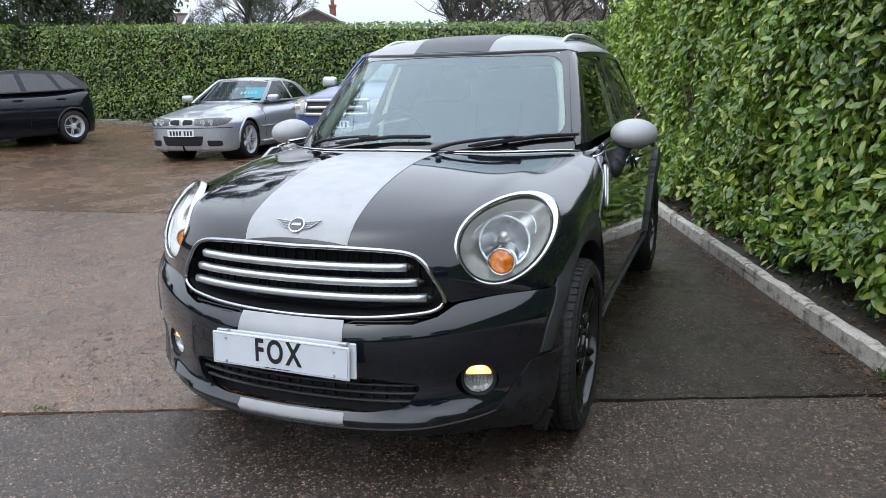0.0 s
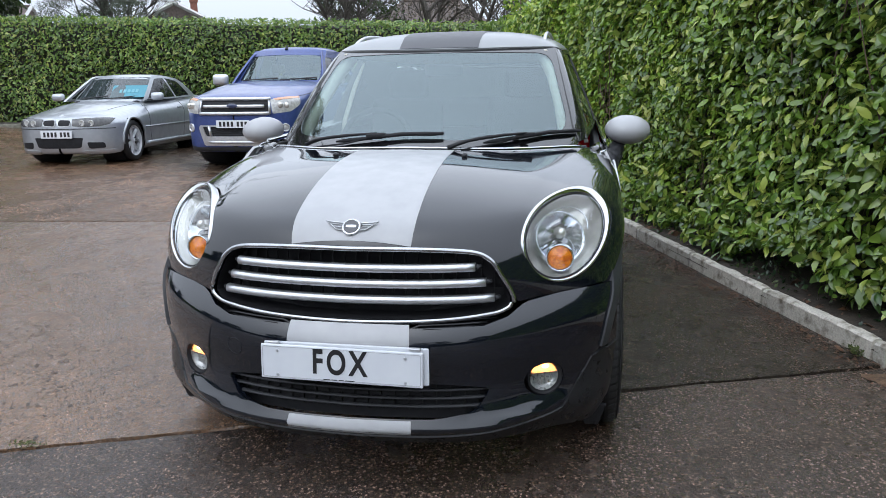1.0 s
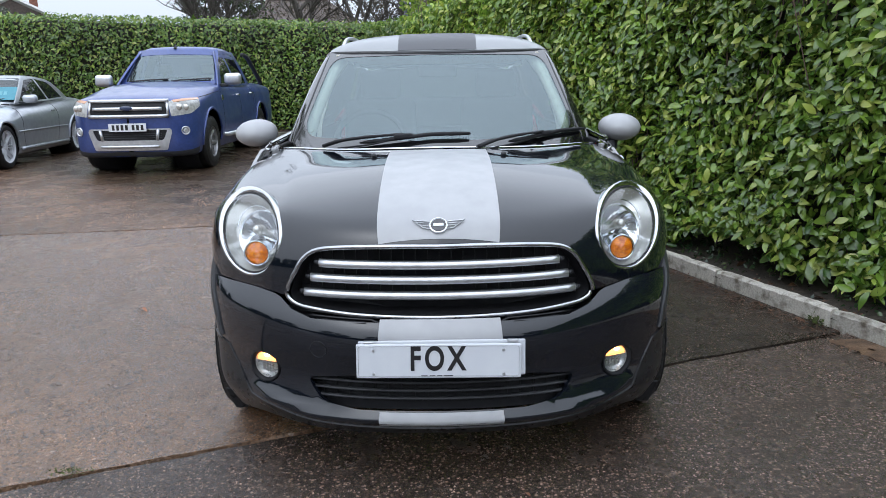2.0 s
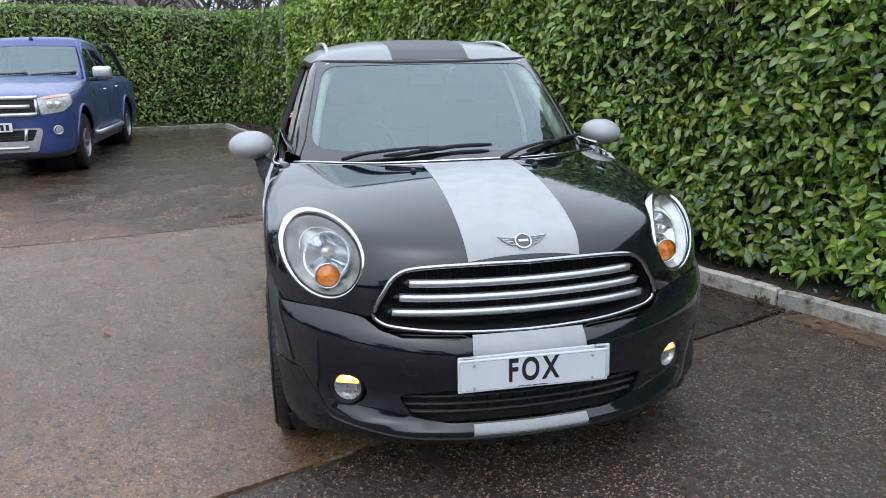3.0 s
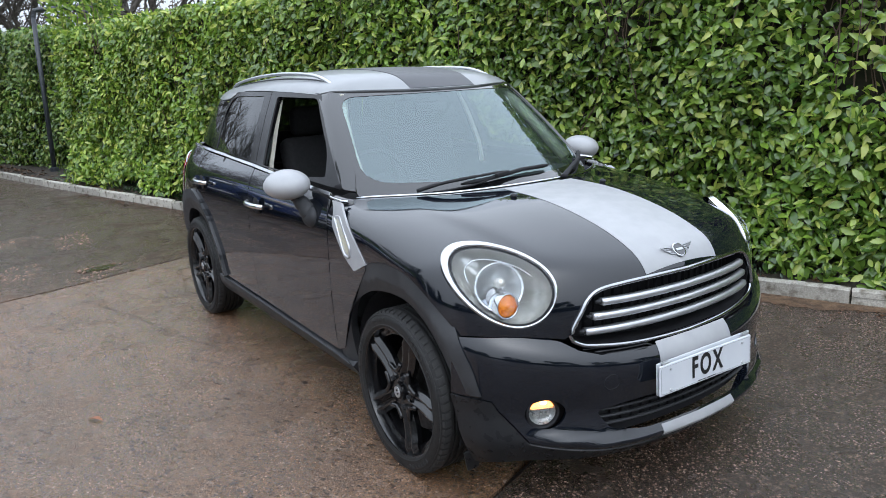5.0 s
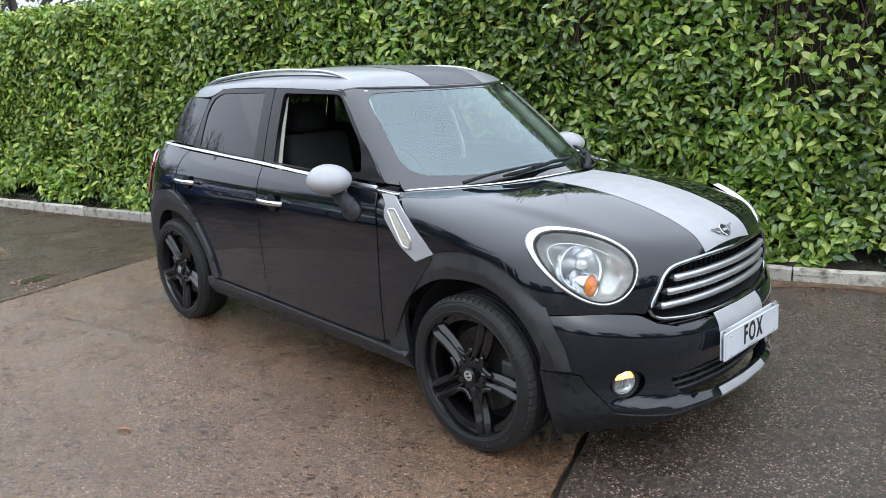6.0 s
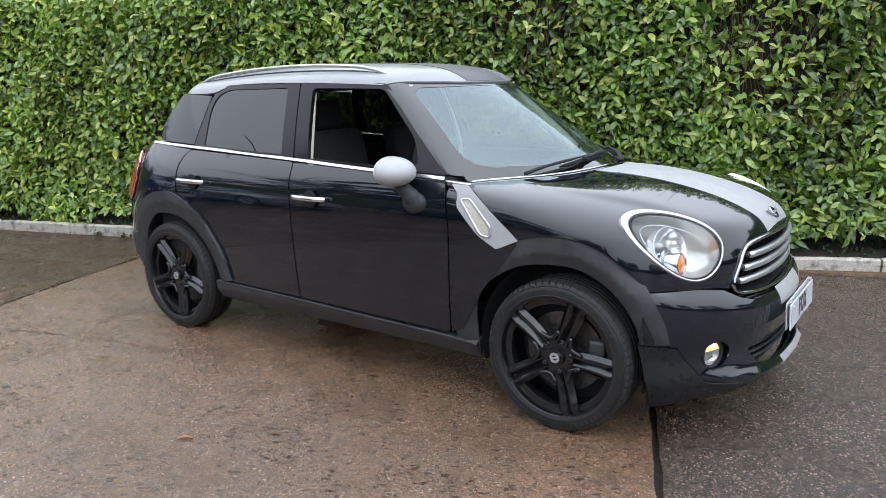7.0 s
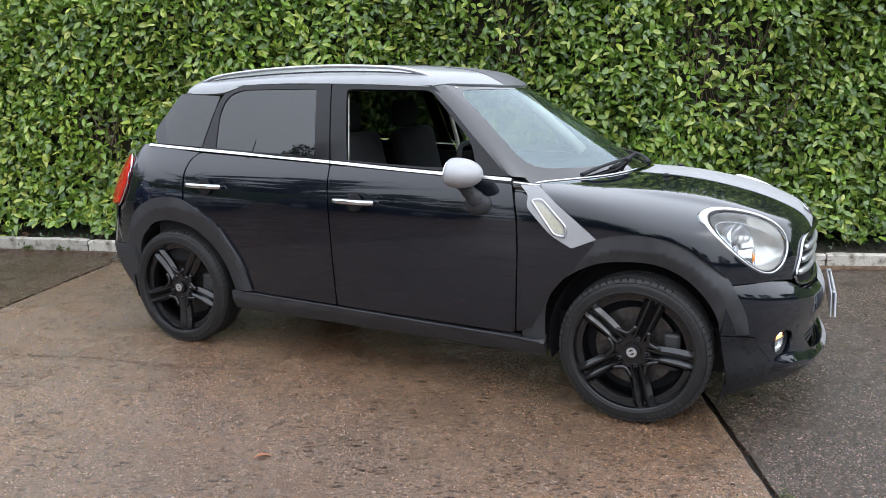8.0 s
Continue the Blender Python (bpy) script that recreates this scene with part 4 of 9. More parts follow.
V, F = leaf_cloud(P, A + rng.normal(0, 0.5, P.shape), rng.normal(0, 0.45, P.shape) + (0, 0, 1), rng.uniform(0.022, 0.052, len(P)), True)
tagged(mesh_object("ivy_leaves", V, F, IVY, ivy), kind="stuff")
for wy, wide in ((5.62, 0.05), (5.33, 0.06), (0.84, 0.03)):
    weed = thing("kerb_weed", "small green weed rooted at the foot of the kerb", "weed")
    P = np.array([(kerb_x(wy) - 0.02, wy, gz(wy))]) + rng.normal(0, 1, (70, 3)) * (0.015, wide, 0.0) + (0, 0, 0.004) + np.abs(rng.normal(0, 1, (70, 1))) * (0, 0, 0.018)
    V, F = leaf_cloud(P, rng.normal(0, 1, P.shape) + (0, 0, 0.7), rng.normal(0, 1, P.shape), rng.uniform(0.012, 0.034, len(P)), True)
    tagged(mesh_object("leaves", V, F, MOSS, weed), kind="stuff")
# the stones that stand proud of the worn concrete
def stone_cloud(name, label, count, x0, x1, y0, y1, low, high, material, keep, sunk=False, raised=0.0):
    P = np.stack([rng.uniform(x0, x1, count), rng.uniform(y0, y1, count), np.zeros(count)], 1)
    P = P[keep(P[:, 0], P[:, 1])]
    if sunk:
        # pits gather in patches
        patch = sum(np.sin(P[:, 0] * a + P[:, 1] * b + c) for a, b, c in zip(rng.normal(0, 9, 9), rng.normal(0, 9, 9), rng.uniform(0, 6, 9)))
        P = P[rng.random(len(P)) < np.clip(0.62 + 0.22 * patch, 0.10, 1)]
    k = len(P)
    size = rng.uniform(low, high, k) * rng.uniform(0.7, 1.3, k)
    if sunk:
        size *= 0.62 + 1.0 * rng.random(k) ** 2.5
    turn = rng.uniform(0, math.tau, k)
    grain = 2.01 + rng.normal(0, 0.22, k)
    long_, thin = (rng.uniform(0.9, 2.8, k), rng.uniform(0.5, 1.2, k)) if sunk else (1.0, 1.0)
    V = np.zeros((k, 6, 3))
    for i in range(5):
        a = turn + i * math.tau / 5 + rng.normal(0, 0.25, k)
        w = size * (rng.uniform(0.35, 1.5, k) if sunk else rng.uniform(0.7, 1.2, k))
        p, q = np.cos(a) * w * long_, np.sin(a) * w * thin
        V[:, i, 0], V[:, i, 1] = P[:, 0] + p * np.cos(grain) - q * np.sin(grain), P[:, 1] + p * np.sin(grain) + q * np.cos(grain)
        V[:, i, 2] = -0.001
    V[:, 5, 0], V[:, 5, 1] = P[:, 0] + rng.normal(0, 0.2, k) * size, P[:, 1] + rng.normal(0, 0.2, k) * size
    V[:, 5, 2] = size * rng.uniform(0.25, 0.6, k) if not sunk else 0.0012
    V[:, :5, 2] += 0.0022 if sunk else 0.0
    V[:, :, 2] += np.array([gz(y, x) + raised for x, y, _ in P])[:, None]
    faces = [(6 * j + i, 6 * j + (i + 1) % 5, 6 * j + 5) for j in range(k) for i in range(5)]
    t = thing(name, label, "grit")
    tagged(mesh_object("grit", V.reshape(-1, 3), faces, material, t, smooth=False), kind="stuff")


STONE_MIX = surface("aggregate_stones", (0.25, 0.170, 0.125), (0.085, 0.056, 0.041), scale=160, rough=0.3, rough2=0.55, per_island=0.75)
STONE_BROWN = surface("brown_grit", (0.30, 0.18, 0.115), (0.15, 0.088, 0.055), scale=160, rough=0.35, rough2=0.6, per_island=0.8)


def crack_y(x):
    return np.interp(x, [c[0] for c in CRACK_A], [c[1] for c in CRACK_A])


def kerb_xs(y):
    k = np.argsort(KERB_LINE[:, 1])
    return np.interp(y, KERB_LINE[k, 1], KERB_LINE[k, 0])


stone_cloud("exposed_stones", "small mixed stones standing proud of wet dark concrete", 90000, -4.6, 3.6, -3.4, 0.6, 0.0022, 0.0062, STONE_MIX, lambda x, y: (y < crack_y(x) - 0.03) & (x < kerb_xs(y) - 0.02))
stone_cloud("exposed_stones", "small brown stones standing proud of worn concrete", 90000, -4.6, 2.2, -2.2, 4.6, 0.0018, 0.0052, STONE_BROWN, lambda x, y: (y > crack_y(x) + 0.03) & (x < kerb_xs(y) - 0.02))
PIT = surface("water_filled_pit", (0.034, 0.022, 0.015), (0.060, 0.038, 0.025), scale=90, rough=0.22, rough2=0.4, per_island=0.4)
stone_cloud("concrete_pits", "dark water-filled pits in the worn concrete", 95000, -4.8, 2.2, -2.2, 5.6, 0.0015, 0.0066, PIT, lambda x, y: (y > crack_y(x) + 0.03) & (x < kerb_xs(y) - 0.02), True)
stone_cloud("soil_crumbs", "crumbs of dark soil and bark on the bed behind the kerb", 30000, -0.5, 3.8, -4.0, 9.0, 0.004, 0.016, SOIL, lambda x, y: (x > kerb_xs(y) + 0.11) & (x < kerb_xs(y) + 0.55), raised=0.05)
fallen = thing("fallen_leaf", "single orange-brown leaf lying on the wet concrete", "leaf")
V, F = leaf_cloud(np.array([(-1.83, 1.30, gz(1.30) + 0.006)]), np.array([(0.8, -0.6, 0.1)]), np.array([(0.1, 0.0, 1.0)]), np.array([0.075]))
mesh_object("blade", V, F, surface("orange_leaf", (0.36, 0.13, 0.045), (0.20, 0.075, 0.03), scale=40, rough=0.45), fallen)
tuft = thing("moss_tuft", "small green tuft of moss growing in the slab joint", "moss")
P = np.array([(-1.30, -0.645, 0.0)]) + rng.normal(0, 1, (110, 3)) * (0.040, 0.014, 0.0) + (0, 0, 0.002)
V, F = leaf_cloud(P, rng.normal(0, 1, P.shape) * (1, 1, 0.5) + (0, 0, 0.6), rng.normal(0, 1, P.shape), rng.uniform(0.006, 0.014, len(P)), True)
tagged(mesh_object("moss", V, F, MOSS, tuft), kind="stuff")
# a spalled hollow at the joint, the loose stones round it, a hairline crack and the silt along the kerb
hollow = thing("puddle", "small mossy puddle in a broken hollow of the concrete", "puddle")
rnd = random.Random(9)
hp = [(0.17 * math.cos(a) * rnd.uniform(0.75, 1.15), 0.075 * math.sin(a) * rnd.uniform(0.7, 1.2)) for a in np.arange(22) * math.tau / 22]
b = bmesh.new()
b.faces.new([b.verts.new((x, y, 0.0035)) for x, y in hp])
part("water", b, surface("mossy_water", (0.050, 0.045, 0.018), (0.022, 0.019, 0.012), scale=22, rough=0.08, rough2=0.35), hollow)
for x, y in hp[:14]:
    c = ball((0.016, 0.012, 0.008), (0, 0, 0), 8, 5)
    for v in c.verts:
        v.co *= rnd.uniform(0.7, 1.25)
    part("chip", c, STONE_BROWN, hollow).matrix_basis = pose(x * 1.1, y * 1.15 + 0.01, 0.004, 0, 0, rnd.uniform(0, 360)) @ Matrix.Scale(rnd.uniform(0.5, 1.2), 4)
hollow.matrix_world = pose(-1.24, 4.38, gz(4.38), 0, 0, 14)


def loose(x, y):
    """Where the surface of the back slab has broken up."""
    return (np.sin(x * 2.3 + 1.0) * np.sin(y * 3.1 + x) + 0.6 * np.sin(x * 6.1 - y * 4.0) > 0.25) & (y > np.interp(x, [c[0] for c in CRACK_B], [c[1] for c in CRACK_B]) + 0.05)


stone_cloud("loose_stones", "loose brown stones where the concrete has crumbled", 10000, -5.6, -1.1, 3.4, 6.3, 0.004, 0.013, STONE_BROWN, loose)
crack = thing("hairline_crack", "fine branching crack in the brown concrete slab", "crack")
line = resample_open(CRACK_C, 0.03)
line = line + rng.normal(0, 0.006, line.shape)
vs, fs = [], []
for i, (x, y) in enumerate(line):
    w = 0.0035 * (1 - 0.6 * i / len(line)) * rng.uniform(0.5, 1.5)
    vs += [(x - w, y - w * 0.6, gz(y, x) + 0.0035), (x + w, y + w * 0.6, gz(y, x) + 0.0035)]
    if i:
        fs.append((2 * i - 2, 2 * i - 1, 2 * i + 1, 2 * i))
mesh_object("gap", vs, fs, PIT, crack, smooth=False)
SILT = surface("brown_silt", (0.150, 0.088, 0.048), (0.070, 0.043, 0.026), scale=16, rough=0.55, rough2=0.8, bump=0.5, bump_scale=120, fine=(110, 0.35))
silt = thing("kerb_silt", "brown silt and leaf mould washed against the kerb", "silt")
vs, fs = [], []
for i, y in enumerate(np.arange(-4.5, 0.60, 0.04)):
    w = 0.17 + 0.05 * math.sin(y * 2.3) + 0.03 * math.sin(y * 7.1 + 1) + rng.uniform(-0.022, 0.022)
    vs += [(kerb_x(y) - 0.004, y, gz(y) + 0.006), (kerb_x(y) - w * 0.5, y, gz(y) + 0.0055), (kerb_x(y) - w, y, gz(y) + 0.0015)]
    if i:
        k = 3 * i
        fs += [(k - 3, k, k + 1, k - 2), (k - 2, k + 1, k + 2, k - 1)]
mesh_object("deposit", vs, fs, SILT, silt, smooth=True)

# pipe frame where the hedge is broken
pf = thing("pipe_frame", "dark painted steel pipe frame over a gap in the hedge", "pipe frame")
PIPE = surface("dark_blue_grey_steel", (0.02, 0.024, 0.03), (0.035, 0.038, 0.045), scale=30, rough=0.4, bump=0.05)
part("post", tube([(-0.68, 11.75, 0.1), (-0.65, 11.74, 1.4), (-0.62, 11.73, 2.68)], 0.036, 12), PIPE, pf, smooth=True)
part("top_bar", tube(flowing([(-0.62, 11.73, 2.68), (-0.60, 11.73, 2.76), (-0.53, 11.73, 2.80), (-0.05, 11.7, 2.84), (0.2, 11.68, 2.86), (0.28, 11.68, 2.82)], n=6), 0.036, 12), PIPE, pf, smooth=True)
part("brace", tube(flowing([(0.05, 11.6, 2.74), (0.25, 11.6, 2.79), (0.57, 11.6, 2.84), (0.65, 11.6, 2.78), (0.65, 11.6, 2.1)], n=6), 0.032, 10), PIPE, pf, smooth=True)
part("foot", lathe([(0.0, 0.07), (0.12, 0.07), (0.13, 0.036)], 16, "Z"), PIPE, pf).location = (-0.68, 11.75, 0.12)


# ---- trees and houses beyond the hedges ----
def tree_limbs(rng, base, height, spread, levels, lean=0.0, thick=0.022):
    """Tapering limbs of a bare tree, as lists of (start, end, r0, r1)."""
    out = []

    def grow(p, d, ln, r, level):
        q, w = p, d
        for k in range(3):
            w = w + rng.normal(0, 0.10, 3)
            w[2] += 0.04 * (level > 0)
            w = w / np.linalg.norm(w)
            e = q + w * ln / 3
            out.append((q, e, r * (1 - 0.12 * k), r * (1 - 0.12 * (k + 1)), level))
            if level < levels and (k or level):
                for _ in range(2 if level < 2 else 1 + int(rng.random() < 0.6)):
                    a = rng.uniform(0, math.tau)
                    side = np.array([math.cos(a), math.sin(a), rng.uniform(0.0, 0.7)])
                    nd = w * rng.uniform(0.4, 0.9) + side * spread
                    grow(e, nd / np.linalg.norm(nd), ln * rng.uniform(0.5, 0.72), r * rng.uniform(0.45, 0.62), level + 1)
            q = e
    grow(np.array(base, float), np.array([lean, 0, 1.0]), height * 0.55, height * thick, 0)
    return out


def limb_mesh(limbs, sides):
    V, F = [], []
    for a, b, r0, r1, _ in limbs:
        t = b - a
        t = t / np.linalg.norm(t)
        s = np.cross(t, (0.3, 0.2, 0.9))
        s /= np.linalg.norm(s)
        w = np.cross(s, t)
        k = len(V)
        for p, r in ((a, max(r0, 0.006)), (b, max(r1, 0.006))):
            for i in range(sides):
                g = i * math.tau / sides
                V.append(p + (s * math.cos(g) + w * math.sin(g)) * r)
        for i in range(sides):
            j = (i + 1) % sides
            F.append((k + i, k + j, k + sides + j, k + sides + i))
    return V, F


def bare_tree(x, y, height, seed, label, levels=4, spread=0.75, thick=0.022):
    rng = np.random.default_rng(seed)
    t = thing("tree", label, "tree", pose(x, y, 0))
    limbs = tree_limbs(rng, (0, 0, -0.05), height, spread, levels, thick=thick)
    V, F = limb_mesh([l for l in limbs if l[4] < 2], 7)
    mesh_object("trunk", V, F, BARK, t)
    V, F = limb_mesh([l for l in limbs if l[4] >= 2], 3)
    tagged(mesh_object("crown", V, F, BARK, t, "bare winter branches and twigs"), kind="stuff")
    return t


EVERGREEN = leaf_material("dark_evergreen", (0.025, 0.042, 0.015), (0.055, 0.085, 0.028), (0.10, 0.115, 0.045))


def evergreen(x, y, height, width, seed, label, leaves=5000, size=0.35, shape="broad", foliage=None, look="dense dark evergreen foliage"):
    """A trunk with limbs and a crown of many small leaf clumps with gaps."""
    rng = np.random.default_rng(seed)
    t = thing("tree", label, "tree", pose(x, y, 0))
    limbs = tree_limbs(rng, (0, 0, -0.05), height, 0.8, 2, thick=0.012)
    V, F = limb_mesh(limbs, 6)
    mesh_object("trunk", V, F, BARK, t)
    n_c = 60
    h = rng.uniform(0.12, 1.0, n_c)
    r = (1 - h) * width if shape == "cone" else width * np.sqrt(np.clip(1 - (h * 1.5 - 0.72) ** 2, 0.05, 1))
    a = rng.uniform(0, math.tau, n_c)
    k = np.sqrt(rng.uniform(0.15, 1, n_c))
    C = np.stack([np.cos(a) * r * k, np.sin(a) * r * k, h * height * 0.97], 1)
    R = rng.uniform(0.12, 0.26, n_c) * width
    i = rng.integers(0, n_c, leaves)
    d = rng.normal(0, 1, (leaves, 3))
    d /= np.linalg.norm(d, axis=1)[:, None]
    P = C[i] + d * (R[i] * rng.uniform(0.6, 1.05, leaves))[:, None] * (1, 1, 0.7)
    ax = d + rng.normal(0, 0.6, (leaves, 3)) - (0, 0, 0.3)
    V, F = leaf_cloud(P, ax, d + rng.normal(0, 0.5, (leaves, 3)) + (0, 0, 0.4), size * rng.uniform(0.6, 1.3, leaves), True)
    tagged(mesh_object("crown", V, F, foliage or EVERGREEN, t, look), kind="stuff")
    return t


# ---- the small black car: body surfaces (front axle at y = 0, nose towards -y) ----
hood_line = spline((-0.80, -0.74, -0.70, -0.65, -0.58, -0.50, -0.37, -0.2, -0.04, 0.14, 0.5, 0.8),
                   (0.60, 0.745, 0.803, 0.853, 0.895, 0.929, 0.968, 1.003, 1.023, 1.037, 1.07, 1.09))
hood_drop = spline((0, 0.2, 0.4, 0.6, 0.7, 0.8, 0.9, 1.0), (0, 0.008, 0.029, 0.056, 0.076, 0.112, 0.18, 0.28))
nose_back = spline((0, 0.2, 0.4, 0.5, 0.6, 0.7, 0.8, 0.86, 0.92), (0, 0.012, 0.052, 0.090, 0.145, 0.218, 0.315, 0.42, 0.58))
bump_back = spline((0, 0.2, 0.4, 0.6, 0.7, 0.8, 0.845, 0.88, 0.91), (0, 0.012, 0.055, 0.15, 0.22, 0.32, 0.39, 0.48, 0.62))
side_plan = spline((-0.6, -0.2, 0.0, 0.5, 1.0, 1.6, 2.2, 2.6, 2.9, 3.1, 3.3), (0.865, 0.868, 0.87, 0.864, 0.862, 0.864, 0.868, 0.868, 0.845, 0.80, 0.72))
side_prof = spline((0.1, 0.22, 0.33, 0.5, 0.65, 0.8, 0.9, 0.97, 1.03, 1.08, 1.15, 1.3), (-0.10, -0.045, -0.018, -0.004, 0.0, -0.004, -0.012, -0.028, -0.056, -0.088, -0.135, -0.22))
tail_line = spline((0.2, 0.28, 0.45, 0.6, 0.75, 0.85, 0.95, 1.05, 1.16, 1.3), (3.22, 3.29, 3.40, 3.40, 3.385, 3.345, 3.28, 3.20, 3.08, 2.95))
tail_drop = spline((0, 0.4, 0.6, 0.7, 0.77, 0.85), (0, 0.03, 0.085, 0.15, 0.25, 0.45))
glass_plan = spline((0.4, 0.7, 1.0, 1.5, 2.0, 2.4, 2.8, 3.0), (0.700, 0.722, 0.748, 0.778, 0.782, 0.762, 0.715, 0.67))
roof_line = spline((0.6, 0.78, 0.9, 1.05, 1.2, 1.5, 1.8, 2.2, 2.6, 2.8, 3.0), (1.38, 1.466, 1.500, 1.530, 1.548, 1.563, 1.565, 1.552, 1.523, 1.500, 1.465))
roof_drop = spline((0, 0.2, 0.4, 0.5, 0.6, 0.7), (0, 0.003, 0.02, 0.042, 0.085, 0.15))


def f_side(x, y, z):
    return np.abs(x) - side_plan(y) - side_prof(z)


def f_hood(x, y, z):
    ax = np.abs(x)
    edge = 0.60 + 0.10 * y
    dome = 0.011 / (1 + np.exp((ax - edge) / 0.016)) / (1 + np.exp((y - 0.02) / 0.07))
    flat = 1 - 0.35 / (1 + np.exp(-(y - 0.05) / 0.09))
    return z - (hood_line(y) - hood_drop(ax) * flat + dome - 0.004)


def f_front(x, y, z):
    return (-0.712 + nose_back(np.abs(x)) + (0.25 + 0.6 * np.abs(x)) * soft_ramp(z - 0.745, 0.03)) - y


def f_bonnet(x, y, z):
    return soft_max(0.016, f_side(x, y, z), f_hood(x, y, z), f_front(x, y, z))


def f_bumper(x, y, z):
    ax = np.abs(x)
    low = 0.234 + 0.25 * (soft_ramp(ax - 0.46, 0.03) - soft_ramp(ax - 0.60, 0.03))
    lean = 0.9 * soft_ramp(low - 0.022 - z, 0.012) - 0.026 * np.exp(-((z - low) / 0.026) ** 2) / (1 + np.exp((ax - 0.64) / 0.02)) + 1.0 * soft_ramp(z - 0.524 - 0.13 * np.abs(x) ** 2, 0.020) + 0.018 * np.exp(-((z - 0.36) / 0.07) ** 2)
    face = (-0.768 + bump_back(np.abs(x)) + lean) - y
    return soft_max(0.032, face, f_side(x, y, z))


def f_tail(x, y, z):
    return soft_max(0.03, f_side(x, y, z), y - tail_line(z) + tail_drop(np.abs(x)))


def f_glass(x, y, z):
    d = z - 1.07
    return np.abs(x) - (glass_plan(y) - 0.38 * d - 0.16 * d * np.abs(d))


def f_screen(x, y, z):
    d = z - 1.04
    return (0.155 + 1.55 * d + 0.22 * d * d + (0.87 - 0.68 * d) * x * x) - y


def f_roof(x, y, z):
    return z - roof_line(y) + roof_drop(np.abs(x))


def f_hatch(x, y, z):
    return y - (3.10 - 0.75 * (z - 1.12) - 0.55 * x * x)


def f_cabin(x, y, z):
    return soft_max(0.014, f_glass(x, y, z), f_screen(x, y, z), f_roof(x, y, z), f_hatch(x, y, z))

LAMP = np.array([(-0.656, -0.422, 0.811), (0.141, -0.142, -0.023), (0.013, 0.093, 0.137), (-0.006, -0.006, 0.012), (-0.003, -0.021, -0.002)])


def lamp_loop(n=40, size=1.0, shift=(0, 0, 0)):
    """The outline of a headlamp's bezel in space, an egg that leans back."""
    t = np.arange(n) * math.tau / n
    B = np.stack([np.ones(n), np.cos(t), np.sin(t), np.cos(2 * t), np.sin(2 * t)], 1)
    P = B @ LAMP
    return LAMP[0] + (P - LAMP[0]) * size + np.array(shift)


def mirror_x(points):
    return [(-p[0], *p[1:]) for p in points]


car = thing("small_suv", "glossy black small SUV, white stripes, roof and mirrors, black alloys", "car")
bonnet_there, bonnet_back = star((0, -0.05, 0.60), (0, -0.55, 0.83))
bumper_there, bumper_back = star((0, 0.35, 0.42), (0, -1, 0))
cabin_there, cabin_back = star((0, 1.55, 1.08), (-0.75, -0.66, 0.05))
rear_there, rear_back = star((0, 2.3, 0.72), (-0.8, 0.6, 0))
roof_there, roof_back = star((0, 1.75, 0.75), (0, 0, 1))

# bonnet: from the screen down to the arches, round the lamps and the grille
half = [(0, 0.125, 1.035), (-0.2, 0.135, 1.03), (-0.4, 0.225, 1.025), (-0.58, 0.355, 1.015), (-0.69, 0.465, 1.012), (-0.73, 0.485, 1.0), (-0.765, 0.44, 0.985), (-0.84, 0.30, 0.90), (-0.864, 0.178, 0.80)]
half += [(-0.87, 0.06, 0.832), (-0.868, -0.08, 0.83), (-0.86, -0.21, 0.79), (-0.84, -0.31, 0.72), (-0.815, -0.385, 0.642)]
half += [(-0.70, -0.488, 0.638), (-0.585, -0.575, 0.632), (-0.528, -0.612, 0.622)]
half += [(-0.505, -0.622, 0.640), (-0.478, -0.635, 0.70), (-0.452, -0.64, 0.75), (-0.40, -0.65, 0.783), (-0.30, -0.665, 0.797), (-0.15, -0.68, 0.802)]
loop3 = half + [(0, -0.69, 0.803)] + mirror_x(half[:0:-1])
BONNET = bonnet_back(np.array(loop3))
ring_l = bonnet_back(lamp_loop(40, 0.97))
ring_r = bonnet_back(lamp_loop(40, 0.97) * (-1, 1, 1))
panel("bonnet", BONNET, bonnet_there, f_bonnet, PAINT_BLACK, car, 0.022, [ring_l, ring_r], both=False, label="glossy black clamshell bonnet")


def band(x0, x1, ya, yb, n=26):
    """A strip across the map along the car, between two lines x."""
    ys = np.linspace(ya, yb, n)
    zs = hood_line(ys) - 0.004
    L = [(x0, y, z) for y, z in zip(ys, zs)]
    return L + [(x1, y, z) for y, z in zip(ys[::-1], zs[::-1])]


panel("bonnet_stripe", bonnet_back(np.array(band(-0.2, 0.2, 0.120, -0.692))), bonnet_there, f_bonnet, PAINT_WHITE, car, 0.024, lift=0.0016, depth=0.0016, both=False, label="broad white vinyl bonnet stripe")

# white side vents with their indicator lenses, doors, wings and sills
vent = rounded([(0.534, 1.012), (0.445, 1.012), (0.171, 0.799), (0.279, 0.752), (0.376, 0.802), (0.496, 0.922), (0.488, 0.972)], [0.004, 0.004, 0.006, 0.006, 0.03, 0.03, 0.03])
lens = rounded([(0.466, 0.945), (0.43, 0.948), (0.318, 0.842), (0.318, 0.812), (0.353, 0.815)], 0.012)
near_vent = panel("side_vent", vent, side_map, f_side, PAINT_WHITE, car, 0.02, [lens], lift=0.005, depth=0.012, both=False, label="white side vent trim")
mirrored(near_vent).location += Vector((-0.010, 0, -0.018))
panel("side_repeater", lens, side_map, f_bonnet, surface("pale_lens", (0.55, 0.53, 0.42), (0.45, 0.44, 0.36), scale=50, rough=0.2, coat=0.8), car, 0.02, lift=0.004, depth=0.012, label="pale side indicator lens")
